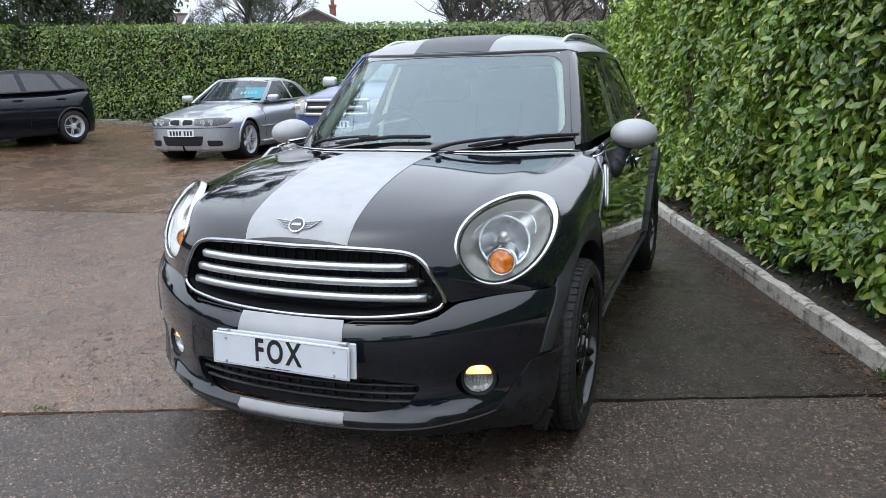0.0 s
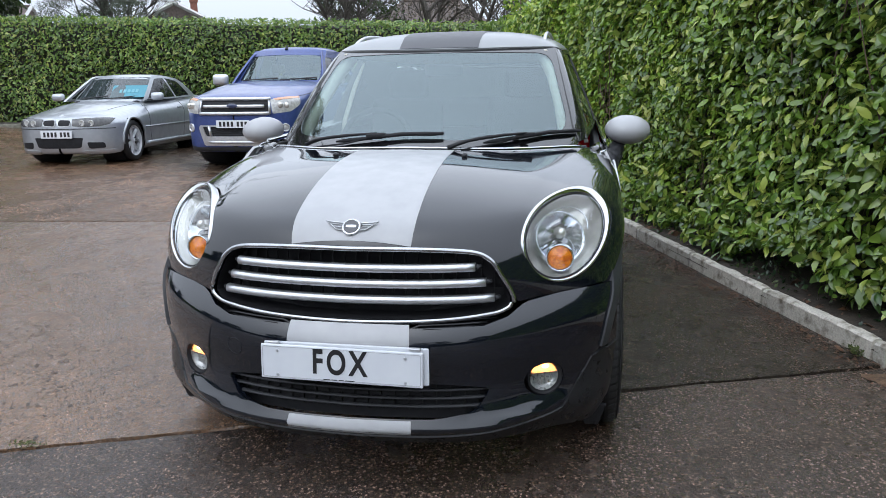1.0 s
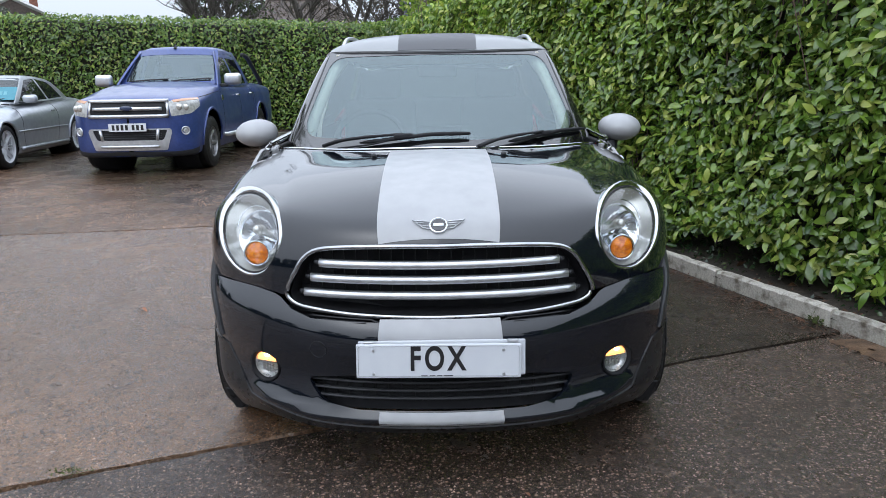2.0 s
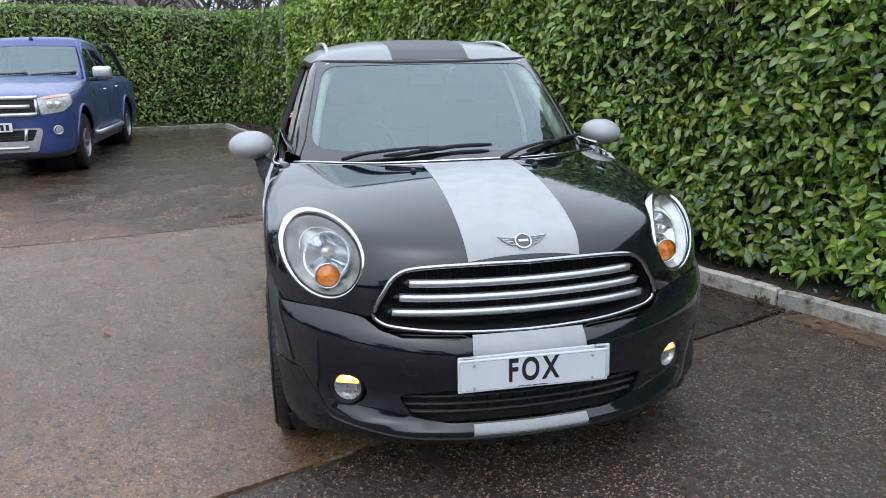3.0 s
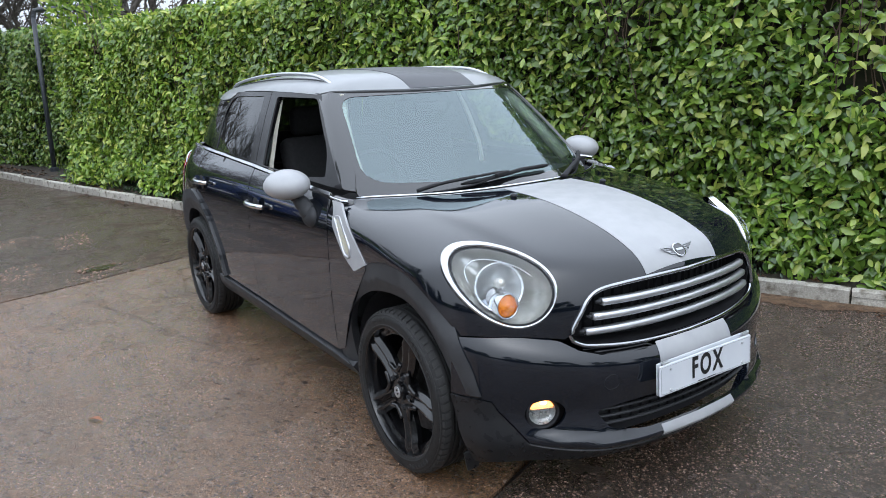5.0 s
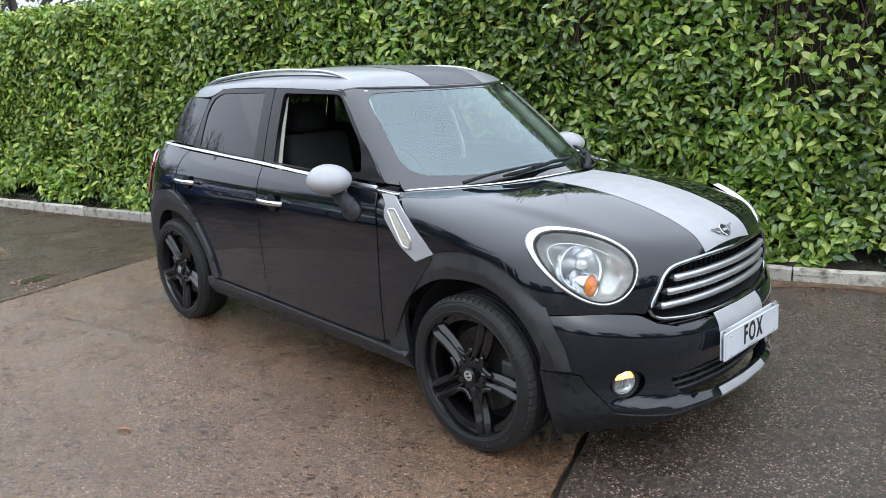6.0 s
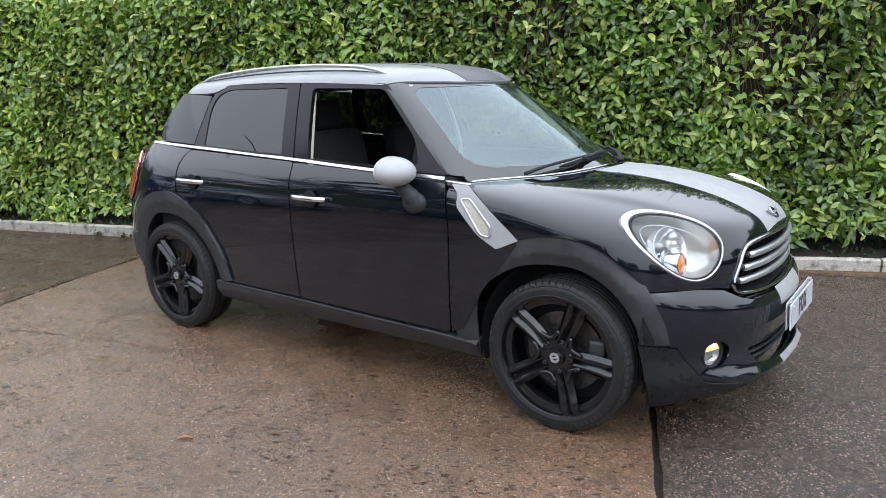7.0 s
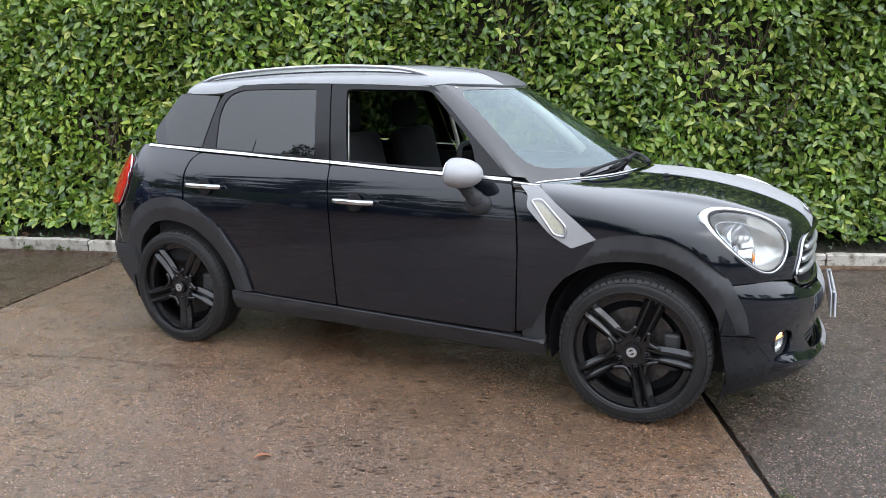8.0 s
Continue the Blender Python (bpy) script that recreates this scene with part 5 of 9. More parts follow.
lens_p = on_body(f_bonnet, side_map, rounded([(0.474, 0.95), (0.424, 0.955), (0.308, 0.846), (0.308, 0.80), (0.358, 0.806)], 0.016), 0.006)
for s in (1, -1):
    part("repeater_frame", tube(lens_p * (s, 1, 1), 0.006, 6, True), SATIN, car, "satin frame round the side indicator", smooth=True)
panel("front_wing", [(0.566, 1.008), (0.538, 0.884), (0.527, 0.73), (0.533, 0.33), (0.46, 0.36), (0.36, 0.55), (0.25, 0.69), (0.18, 0.78), (0.28, 0.86), (0.40, 0.96), (0.47, 1.008)], side_map, f_bonnet, PAINT_BLACK, car, 0.025)
panel("front_door", rounded([(0.578, 1.014), (0.546, 0.884), (0.534, 0.73), (0.540, 0.322), (1.515, 0.342), (1.522, 0.527), (1.535, 0.763), (1.566, 1.062), (0.98, 1.038)], [0.01, 0.3, 0.2, 0.03, 0.02, 0.1, 0.2, 0.01, 0.5]), side_map, f_side, PAINT_BLACK, car, 0.025, label="glossy black front door")
panel("rear_door", rounded([(1.574, 1.064), (1.543, 0.763), (1.53, 0.527), (1.523, 0.343), (2.10, 0.357), (2.20, 0.55), (2.36, 0.72), (2.50, 0.80), (2.503, 0.91), (2.505, 1.0), (2.487, 1.062), (2.44, 1.098)], [0.01, 0.2, 0.1, 0.02, 0.02, 0.05, 0.05, 0.02, 0.1, 0.1, 0.05, 0.02]), side_map, f_side, PAINT_BLACK, car, 0.025, label="glossy black rear door")
quarter3 = [(-0.77, 2.45, 1.101), (-0.80, 2.497, 1.062), (-0.83, 2.515, 1.0), (-0.857, 2.513, 0.91), (-0.865, 2.512, 0.78), (-0.865, 2.7, 0.80), (-0.86, 2.9, 0.70), (-0.845, 2.985, 0.54),
            (-0.80, 3.07, 0.53), (-0.77, 3.11, 0.62), (-0.775, 3.07, 0.77), (-0.80, 2.985, 0.9), (-0.765, 2.97, 1.03), (-0.72, 2.99, 1.065), (-0.66, 3.0, 1.115), (-0.70, 2.86, 1.123)]
panel("rear_quarter", rear_back(np.array(quarter3)), rear_there, f_tail, PAINT_BLACK, car, 0.03)
lamp3 = [(-0.80, 2.99, 0.9), (-0.775, 3.065, 0.775), (-0.72, 3.16, 0.77), (-0.66, 3.22, 0.80), (-0.63, 3.2, 0.95), (-0.66, 3.10, 1.06), (-0.72, 3.005, 1.06), (-0.765, 2.975, 1.025)]
panel("tail_lamp", rounded(rear_back(np.array(lamp3)), 0.02), rear_there, f_tail, RED_LENS, car, 0.03, lift=0.017, depth=0.04, label="red tail lamp")
lampP = on_body(f_tail, rear_there, rear_back(np.array(lamp3)), 0.01)
for s in (1, -1):
    part("tail_lamp_bezel", tube(flowing(lampP * (s, 1, 1), True, 4), 0.006, 6, True), CHROME, car, "chrome tail lamp surround", smooth=True)
tail3 = [(-0.66, 3.0, 1.12), (-0.62, 3.16, 1.06), (-0.60, 3.25, 0.95), (-0.64, 3.24, 0.78), (-0.74, 3.13, 0.76), (-0.75, 3.12, 0.62), (-0.78, 3.08, 0.54)]
tail3 += mirror_x(tail3[::-1])
tmap, tback = star((0, 2.3, 0.72), (0, 1, 0))
panel("tailgate", tback(np.array(tail3)), tmap, f_tail, PAINT_BLACK, car, 0.04, both=False)
rb3 = [(-0.86, 2.96, 0.53), (-0.78, 3.09, 0.53), (0, 3.4, 0.53), (0.78, 3.09, 0.53), (0.86, 2.96, 0.53), (0.85, 2.93, 0.38), (0.83, 2.93, 0.28), (0.6, 3.15, 0.23), (0, 3.25, 0.22), (-0.6, 3.15, 0.23), (-0.83, 2.93, 0.28), (-0.85, 2.93, 0.38)]
panel("rear_bumper", tback(np.array(rb3)), tmap, f_tail, PLASTIC, car, 0.04, lift=0.01, depth=0.04, both=False, label="matt black rear bumper")


def crease(y, z, y0, z0, r, slope):
    """How far the inner band of a wheel arch turns in, nearer the wheel than r."""
    return slope * np.maximum(0.0, r - np.hypot(y - y0, z - z0))


arch_out = flowing([(0.506, 0.310), (0.508, 0.407), (0.488, 0.525), (0.430, 0.640), (0.328, 0.732), (0.185, 0.798), (0.035, 0.828), (-0.104, 0.818), (-0.240, 0.772), (-0.340, 0.696), (-0.396, 0.618), (-0.440, 0.530), (-0.462, 0.434)], n=6)
arch_in = flowing([(-0.352, 0.434), (-0.338, 0.500), (-0.290, 0.580), (-0.205, 0.658), (-0.082, 0.708), (0.073, 0.708), (0.204, 0.678), (0.334, 0.592), (0.396, 0.474), (0.405, 0.300), (0.405, 0.235)], n=6)
panel("front_arch_trim", np.vstack([arch_out, arch_in, [(0.43, 0.235), (0.46, 0.30)]]), side_map, lambda x, y, z: soft_max(0.016, f_side(x, y, z), f_bumper(x, y, z)) + crease(y, z, 0.0, 0.309, 0.458, 0.42), ARCH, car, 0.018, lift=0.008, depth=0.05, label="matt black plastic wheel arch trim")
rear_out = flowing([(2.995, 0.530), (2.955, 0.640), (2.90, 0.735), (2.804, 0.805), (2.655, 0.850), (2.489, 0.836), (2.274, 0.717), (2.194, 0.633), (2.111, 0.514), (2.066, 0.365)], n=6)
rear_in = flowing([(2.194, 0.355), (2.240, 0.476), (2.311, 0.573), (2.400, 0.655), (2.506, 0.706), (2.648, 0.722), (2.755, 0.697), (2.853, 0.621), (2.909, 0.535), (2.925, 0.45)], n=6)
panel("rear_arch_trim", np.vstack([rear_out, rear_in, [(2.96, 0.45)]]), side_map, lambda x, y, z: f_tail(x, y, z) + crease(y, z, 2.575, 0.322, 0.475, 0.42), ARCH, car, 0.018, lift=0.020, depth=0.05, label="matt black plastic wheel arch trim")
panel("sill", [(0.40, 0.293), (0.54, 0.305), (0.987, 0.316), (1.509, 0.333), (2.105, 0.348), (2.20, 0.352), (2.21, 0.247), (1.393, 0.232), (0.405, 0.218)], side_map, lambda x, y, z: f_side(x, y, z) + 0.45 * np.maximum(0.0, 0.30 - z), ARCH, car, 0.03, lift=0.012, depth=0.06, label="matt black plastic sill")
ledge_y = np.linspace(0.42, 2.12, 30)
ledge = on_body(f_side, side_map, np.stack([ledge_y, np.interp(ledge_y, [0.40, 0.54, 0.987, 1.509, 2.105], [0.295, 0.306, 0.317, 0.334, 0.349])], 1), 0.012)
for s in (1, -1):
    part("sill_ledge", tube(ledge * (s, 1, 1), 0.0045, 6), ARCH, car, "faded upper edge of the sill", smooth=True)

# chrome belt line
belt_y = np.linspace(0.582, 2.86, 40)
belt_z = np.interp(belt_y, [0.46, 0.588, 0.971, 1.187, 1.577, 2.441, 2.843], [1.028, 1.033, 1.047, 1.056, 1.076, 1.113, 1.130])
for a, b in ((0, 18), (18, 33), (33, 40)):
    ya, yb = belt_y[max(a - 1, 0)] + (0.003 if a else 0), belt_y[b - 1] - 0.003
    yy = np.linspace(ya, yb, 16)
    zz = np.interp(yy, belt_y, belt_z)
    panel("belt_strip", np.vstack([np.stack([yy, zz - 0.007], 1), np.stack([yy, zz + 0.006], 1)[::-1]]), side_map, f_side, CHROME, car, 0.03, lift=0.006, depth=0.012, label="bright chrome belt strip")
base_x = np.linspace(-0.722, 0.722, 44)
base_y = 0.118 + 0.70 * base_x ** 2 + 0.012
cowl = np.stack([base_x, base_y, np.full(44, 1.0)], 1)
cowl[:, 2] = on_body(f_bonnet, top_map, np.stack([base_x, np.minimum(base_y - 0.02, 0.46)], 1))[:, 2] + 0.004
part("screen_chrome", tube(cowl, 0.0062, 6), CHROME, car, "chrome strip at the foot of the windscreen", smooth=True)

strip = flowing([(-0.815, 0.570, 1.027), (-0.812, 0.51, 1.022), (-0.803, 0.472, 1.018), (-0.786, 0.456, 1.015)], n=5)
for s in (1, -1):
    part("wing_chrome", tube((strip - (0, 0, 0.004 if s > 0 else 0.024)) * (s, 1, 1), 0.0060, 6), CHROME, car, "short chrome strip over the side vent", smooth=True)
    part("pillar_foot", tube((strip + (0.036, 0.014, -0.026)) * (s, 1, 1), 0.026, 10), FRIT, car, "black foot of the windscreen pillar", smooth=True)

# ---- front bumper, grille and lamps ----
bt = [(-0.845, -0.375, 0.642), (-0.70, -0.49, 0.637), (-0.585, -0.58, 0.631), (-0.545, -0.62, 0.615), (-0.50, -0.66, 0.584), (-0.43, -0.70, 0.563), (-0.30, -0.72, 0.557), (-0.15, -0.735, 0.555)]
bb = [(-0.862, -0.375, 0.43), (-0.80, -0.46, 0.425), (-0.755, -0.485, 0.415), (-0.735, -0.50, 0.375), (-0.705, -0.525, 0.334), (-0.656, -0.565, 0.266), (-0.55, -0.63, 0.238), (-0.442, -0.675, 0.226), (-0.3, -0.71, 0.218), (-0.15, -0.73, 0.214)]
bl = bt + [(0, -0.74, 0.555)] + mirror_x(bt[::-1]) + mirror_x(bb) + [(0, -0.735, 0.213)] + bb[::-1]
mesh_hole = rounded([(-0.455, 0.355), (-0.30, 0.375), (0.30, 0.375), (0.455, 0.355), (0.40, 0.283), (0.28, 0.266), (-0.28, 0.266), (-0.40, 0.283)], 0.03)
mesh3 = [(x, -0.765 + float(bump_back(abs(x))), z) for x, z in mesh_hole]
fog_c = np.array((-0.607, -0.60, 0.362))
fog3 = [(fog_c[0] + 0.058 * math.cos(a) - 0.003, fog_c[1] - 0.045 * math.cos(a), fog_c[2] + 0.054 * math.sin(a)) for a in np.arange(24) * math.tau / 24]
panel("front_bumper", bumper_back(np.array(bl)), bumper_there, f_bumper, PAINT_BLACK, car, 0.02, [bumper_back(np.array(mesh3)), bumper_back(np.array(fog3)), bumper_back(np.array(mirror_x(fog3)))], depth=0.045, both=False, label="glossy black front bumper")
lip3 = [(x, y, z - 0.006) for x, y, z in bb] + [(0, -0.735, 0.207)] + mirror_x([(x, y, z - 0.006) for x, y, z in bb[::-1]])
low = [(-0.785, -0.402, 0.140), (-0.65, -0.52, 0.166), (-0.45, -0.62, 0.177), (-0.2, -0.68, 0.182)]
lip3 += mirror_x([(-0.838, -0.392, 0.29)] + low) + [(0, -0.69, 0.182)] + low[::-1] + [(-0.838, -0.392, 0.29)]
panel("bumper_lip", bumper_back(np.array(lip3)), bumper_there, f_bumper, LIP, car, 0.025, lift=0.004, depth=0.04, both=False, label="matt black lower bumper lip")
for name, za, zb, lab in (("bumper_stripe", 0.492, 0.568, "white stripe on the bumper top"), ("lip_stripe", 0.222, 0.262, "white stripe on the bumper lip")):
    xs = np.linspace(-0.2, 0.2, 14)
    q = [(x, -0.765 + float(bump_back(abs(x))), zb) for x in xs] + [(x, -0.765 + float(bump_back(abs(x))), za) for x in xs[::-1]]
    panel(name, bumper_back(np.array(q)), bumper_there, f_bumper, PAINT_WHITE, car, 0.02, lift=0.002, depth=0.002, both=False, label=lab)
for k, (dy, z, w) in enumerate(((0.006, 0.5635, 0.46), (-0.012, 0.556, 0.43), (-0.028, 0.549, 0.40))):
    pts = [(x, -0.705 + float(nose_back(abs(x))) + dy, z + 0.05 * x * x - (0.014 if k and abs(x) < 0.21 else 0.0)) for x in np.linspace(-w, w, 26)]
    part("shelf_ridge", tube(pts, 0.009, 6, flat=0.6), TRIM_GLOSS, car, "black ridged ledge under the grille", smooth=True)
pts = [(x, -0.712 + float(nose_back(abs(x))), 0.570) for x in np.linspace(-0.2, 0.2, 12)]
part("ledge_stripe", tube(pts, 0.007, 6, flat=0.5), VINYL_GREY, car, "dark grey stripe on the ledge", smooth=True)
vs, fs = [], []
for i, x in enumerate(np.linspace(-0.52, 0.52, 31)):
    y = -0.66 + float(nose_back(abs(x)))
    vs += [(x, y - 0.07, 0.542 + 0.1 * x * x - (0.016 if abs(x) < 0.21 else 0.0)), (x, y + 0.06, 0.575)]
    if i:
        fs.append((2 * i - 2, 2 * i, 2 * i + 1, 2 * i - 1))
mesh_object("ledge", vs, fs, TRIM_GLOSS, car, "black ledge between grille and bumper")

cover3 = [(-0.40 + 0.028 * math.cos(a), -0.765 + float(bump_back(0.40 - 0.028 * math.cos(a))), 0.462 + 0.028 * math.sin(a)) for a in np.arange(28) * math.tau / 28]
part("tow_cover", tube(on_body(f_bumper, bumper_there, bumper_back(np.array(cover3)), 0.0), 0.0016, 5, True), PLASTIC_DARK, car, "round towing eye cover", smooth=True)

# number plate holders: two plates one behind the other
plate = part("number_plate", box((0.52, 0.008, 0.112), (0, 0, 0), 0.004), PLATE, car, "white show plate with black lettering")
plate.matrix_basis = pose(-0.006, -0.803, 0.452, -3, 0.6, 0)
backp = part("plate_holder", box((0.53, 0.006, 0.118), (0, 0, 0), 0.004), PLATE, car, "second white plate behind the first")
backp.matrix_basis = pose(0.004, -0.786, 0.455, -3, 0, 0)
rim = [(-0.253, 0.049), (0.253, 0.049), (0.253, -0.049), (-0.253, -0.049)]
part("border", tube([(x, -0.0045, z) for x, z in rounded(rim, 0.008)], 0.0008, 4, True), surface("grey_print", (0.3, 0.31, 0.33), rough=0.4), plate)
for x, z in ((-0.205, 0.036), (0.205, 0.036), (-0.205, -0.042), (0.205, -0.042)):
    s = part("screw", lathe([(-0.0075, 0.0), (-0.0075, 0.004), (-0.004, 0.0055), (-0.003, 0.0055)], 12, "Y"), SATIN, plate)
    s.location = (x, 0, z)
word = bpy.data.curves.new("lettering", "FONT")
word.body, word.size, word.align_x, word.align_y, word.extrude = "FOX", 0.109, "CENTER", "CENTER", 0.0006
word.space_character, word.offset = 1.30, 0.0028
word.materials.append(INK)
w = new("lettering", word)
w.parent = plate
w.matrix_basis = pose(-0.004, -0.0052, 0.005, 90, 0, 0) @ Matrix.Diagonal((0.70, 1, 1, 1))
for k, (x, wd) in enumerate(((-0.045, 0.02), (-0.02, 0.018), (0.003, 0.016), (0.03, 0.03))):
    part("small_print", box((wd, 0.0012, 0.0028), (x, -0.0046, -0.0478)), INK, plate)
for x in (-0.225, 0.228):
    part("clip", box((0.035, 0.014, 0.010), (x, -0.794, 0.513), 0.003), SATIN, car)

# grille
g_half = [(0, 0.566), (-0.15, 0.568), (-0.30, 0.575), (-0.42, 0.587), (-0.475, 0.598), (-0.507, 0.625), (-0.495, 0.668), (-0.470, 0.712), (-0.443, 0.752), (-0.395, 0.780), (-0.30, 0.791), (-0.15, 0.796)]
g_loop = flowing(g_half + [(0, 0.797)] + mirror_x(g_half[:0:-1]), True, 4)
gp = on_body(f_front, front_map, g_loop, 0.004)
part("grille_surround", tube(gp, 0.0085, 8, True), DARK_CHROME, car, "chrome grille surround", smooth=True)
inner_g = on_body(f_front, front_map, g_loop * (0.985, 1) + (0, 0), -0.006)
vs = [tuple(p) for p in inner_g] + [(p[0] * 0.955, p[1] + 0.075, 0.683 + (p[2] - 0.683) * 0.93) for p in inner_g]
m = len(inner_g)
fs = [(i, (i + 1) % m, m + (i + 1) % m, m + i) for i in range(m)] + [tuple(range(m, 2 * m))]
mesh_object("grille_well", vs, fs, PLASTIC_DARK, car, "deep black grille opening", smooth=False)
for k in range(23):
    x = -0.44 + 0.04 * k
    part("grille_fin", box((0.004, 0.012, 0.18), (x, -0.64 + float(nose_back(abs(x))) + 0.02, 0.684)), PLASTIC_DARK, car)
for z, ln in ((0.737, 0.392), (0.687, 0.424), (0.635, 0.450)):
    xs = np.linspace(-ln, ln, 32)
    vs, fs = [], []
    prof = [(-0.010, -0.012), (-0.014, -0.002), (-0.010, 0.010), (0.002, 0.013), (0.014, 0.011), (0.016, -0.011)]
    for i, x in enumerate(xs):
        y = -0.709 + float(nose_back(abs(x))) + 0.010
        vs += [(x, y + a, z + b + 0.012 * x * x) for a, b in prof]
        if i:
            fs += [((i - 1) * 6 + j, (i - 1) * 6 + (j + 1) % 6, i * 6 + (j + 1) % 6, i * 6 + j) for j in range(6)]
    fs += [tuple(range(6))[::-1], tuple(range(len(vs) - 6, len(vs)))]
    mesh_object("grille_bar", vs, fs, SATIN, car, "satin silver grille bar")
    for s in (-1, 1):
        y = -0.709 + float(nose_back(ln)) + 0.012
        part("bar_end", tube([(s * ln, y, z + 0.012 * ln * ln), (s * (ln + 0.016), y + 0.012, z + 0.012 * ln * ln)], [0.010, 0.006], 8), PLASTIC, car, smooth=True)

# lower intake grid and fog lamps
vs, fs = [], []
for i, x in enumerate(np.linspace(-0.48, 0.48, 25)):
    y = -0.688 + float(bump_back(abs(x)))
    vs += [(x, y - 0.01, 0.238), (x, y, 0.40)]
    if i:
        fs.append((2 * i - 2, 2 * i, 2 * i + 1, 2 * i - 1))
mesh_object("intake_well", vs, fs, PLASTIC_DARK, car, "dark backing of the intake")
for z in (0.290, 0.318, 0.346):
    xs = np.linspace(-0.44, 0.44, 22)
    part("intake_slat", tube([(x, -0.725 + float(bump_back(abs(x))), z) for x in xs], 0.0095, 6, flat=0.55), PLASTIC, car, smooth=True)
for k in range(19):
    x = -0.40 + k * 0.0445
    part("intake_rib", box((0.0035, 0.010, 0.10), (x, -0.700 + float(bump_back(abs(x))), 0.318)), PLASTIC_DARK, car)
for s in (-1, 1):
    at = pose(s * 0.605, -0.576, 0.362, 0, 0, s * 24) @ Matrix.Scale(0.92, 4)
    fl = new("fog_lamp")
    fl.parent = car
    fl.matrix_basis = at
    fl["label"] = "round fog lamp with a lit amber-white band"
    part("housing", lathe([(0.05, 0.0), (0.05, 0.058), (0.0, 0.064), (-0.012, 0.066), (-0.014, 0.060), (0.0, 0.056), (0.03, 0.05)], 32, "Y"), PLASTIC_DARK, fl, smooth=True)
    part("reflector", lathe([(0.032, 0.0), (0.028, 0.03), (0.008, 0.05), (0.0, 0.053)], 32, "Y"), FOG_BOWL, fl, smooth=True)
    part("lens", lathe([(-0.013, 0.0), (-0.011, 0.025), (-0.004, 0.045), (0.003, 0.053)], 32, "Y"), LENS, fl, smooth=True)
    lit = bmesh.new()
    ring = [lit.verts.new((0.049 * math.cos(a), 0.004, 0.049 * math.sin(a))) for a in np.linspace(0.38, math.pi - 0.38, 14)]
    lit.faces.new(ring)
    bmesh.ops.solidify(lit, geom=lit.faces[:], thickness=0.004)
    part("lit_band", lit, LIT_LENS, fl, "glowing warm strip of the running lamp")
    part("shade_plate", box((0.092, 0.034, 0.002), (0, 0.010, 0.0165)), FOG_BOWL, fl)
    part("bulb", ball((0.012, 0.004, 0.006), (0.004, -0.003, 0.038), 14, 8), LIT_BULB, fl, "bright bulb", smooth=True)
    for k in range(5):
        part("flute", box((0.010, 0.006, 0.046 - 0.005 * abs(k - 2)), (-0.026 + 0.013 * k, 0.014, -0.012), 0.002, 1), FOG_BOWL, fl)

# headlamps
outer, inner = lamp_loop(48, 1.0), lamp_loop(48, 0.885, (0.005, -0.008, -0.007))
nrm = np.cross(LAMP[1], LAMP[2])
nrm /= np.linalg.norm(nrm)
if nrm[1] > 0:
    nrm = -nrm
side_dir = LAMP[1] / np.linalg.norm(LAMP[1])
up_dir = np.cross(side_dir, nrm)
if up_dir[2] < 0:
    up_dir = -up_dir


def loft(loops, cap=False):
    V = np.vstack(loops)
    m = len(loops[0])
    F = [(k * m + i, k * m + (i + 1) % m, (k + 1) * m + (i + 1) % m, (k + 1) * m + i) for k in range(len(loops) - 1) for i in range(m)]
    if cap:
        F.append(tuple(range((len(loops) - 1) * m, len(loops) * m)))
    return V, F


V, F = loft([outer - nrm * 0.015, outer + nrm * 0.006, outer * 0.85 + inner * 0.15 + nrm * 0.014, outer * 0.35 + inner * 0.65 + nrm * 0.016, inner + nrm * 0.010, inner - nrm * 0.01])
c_in = inner.mean(0)
lens_rings = [c_in + (inner - c_in) * k + nrm * h for k, h in ((0.995, 0.008), (0.92, 0.024), (0.78, 0.036), (0.55, 0.045), (0.3, 0.049), (0.08, 0.050))]
bowl = [inner - nrm * 0.004, c_in + (inner - c_in) * 0.93 - nrm * 0.035, c_in + (inner - c_in) * 0.75 - nrm * 0.075, c_in + (inner - c_in) * 0.4 - nrm * 0.095, c_in + (inner - c_in) * 0.1 - nrm * 0.10]


def tube_mesh(points, radius, closed=True):
    """A thin tube as arrays of vertices and faces."""
    b = tube([tuple(p) for p in points], radius, 6, closed)
    b.verts.index_update()
    out = np.array([tuple(v.co) for v in b.verts]), [tuple(v.index for v in f.verts) for f in b.faces]
    b.free()
    return out


def disc_rings(centre, r, steps, n=32, ahead=0.0):
    """Rings of a turned form that looks along the lamp's normal, or partly straight ahead."""
    f = nrm * (1 - ahead) + np.array((0, -1.0, 0)) * ahead
    f = f / np.linalg.norm(f)
    sd = np.cross((0, 0, 1.0), f)
    sd /= np.linalg.norm(sd)
    ud = np.cross(f, sd)
    return [np.array([centre + (sd * math.cos(a) + ud * math.sin(a)) * r * k + f * h for a in np.arange(n) * math.tau / n]) for k, h in steps]


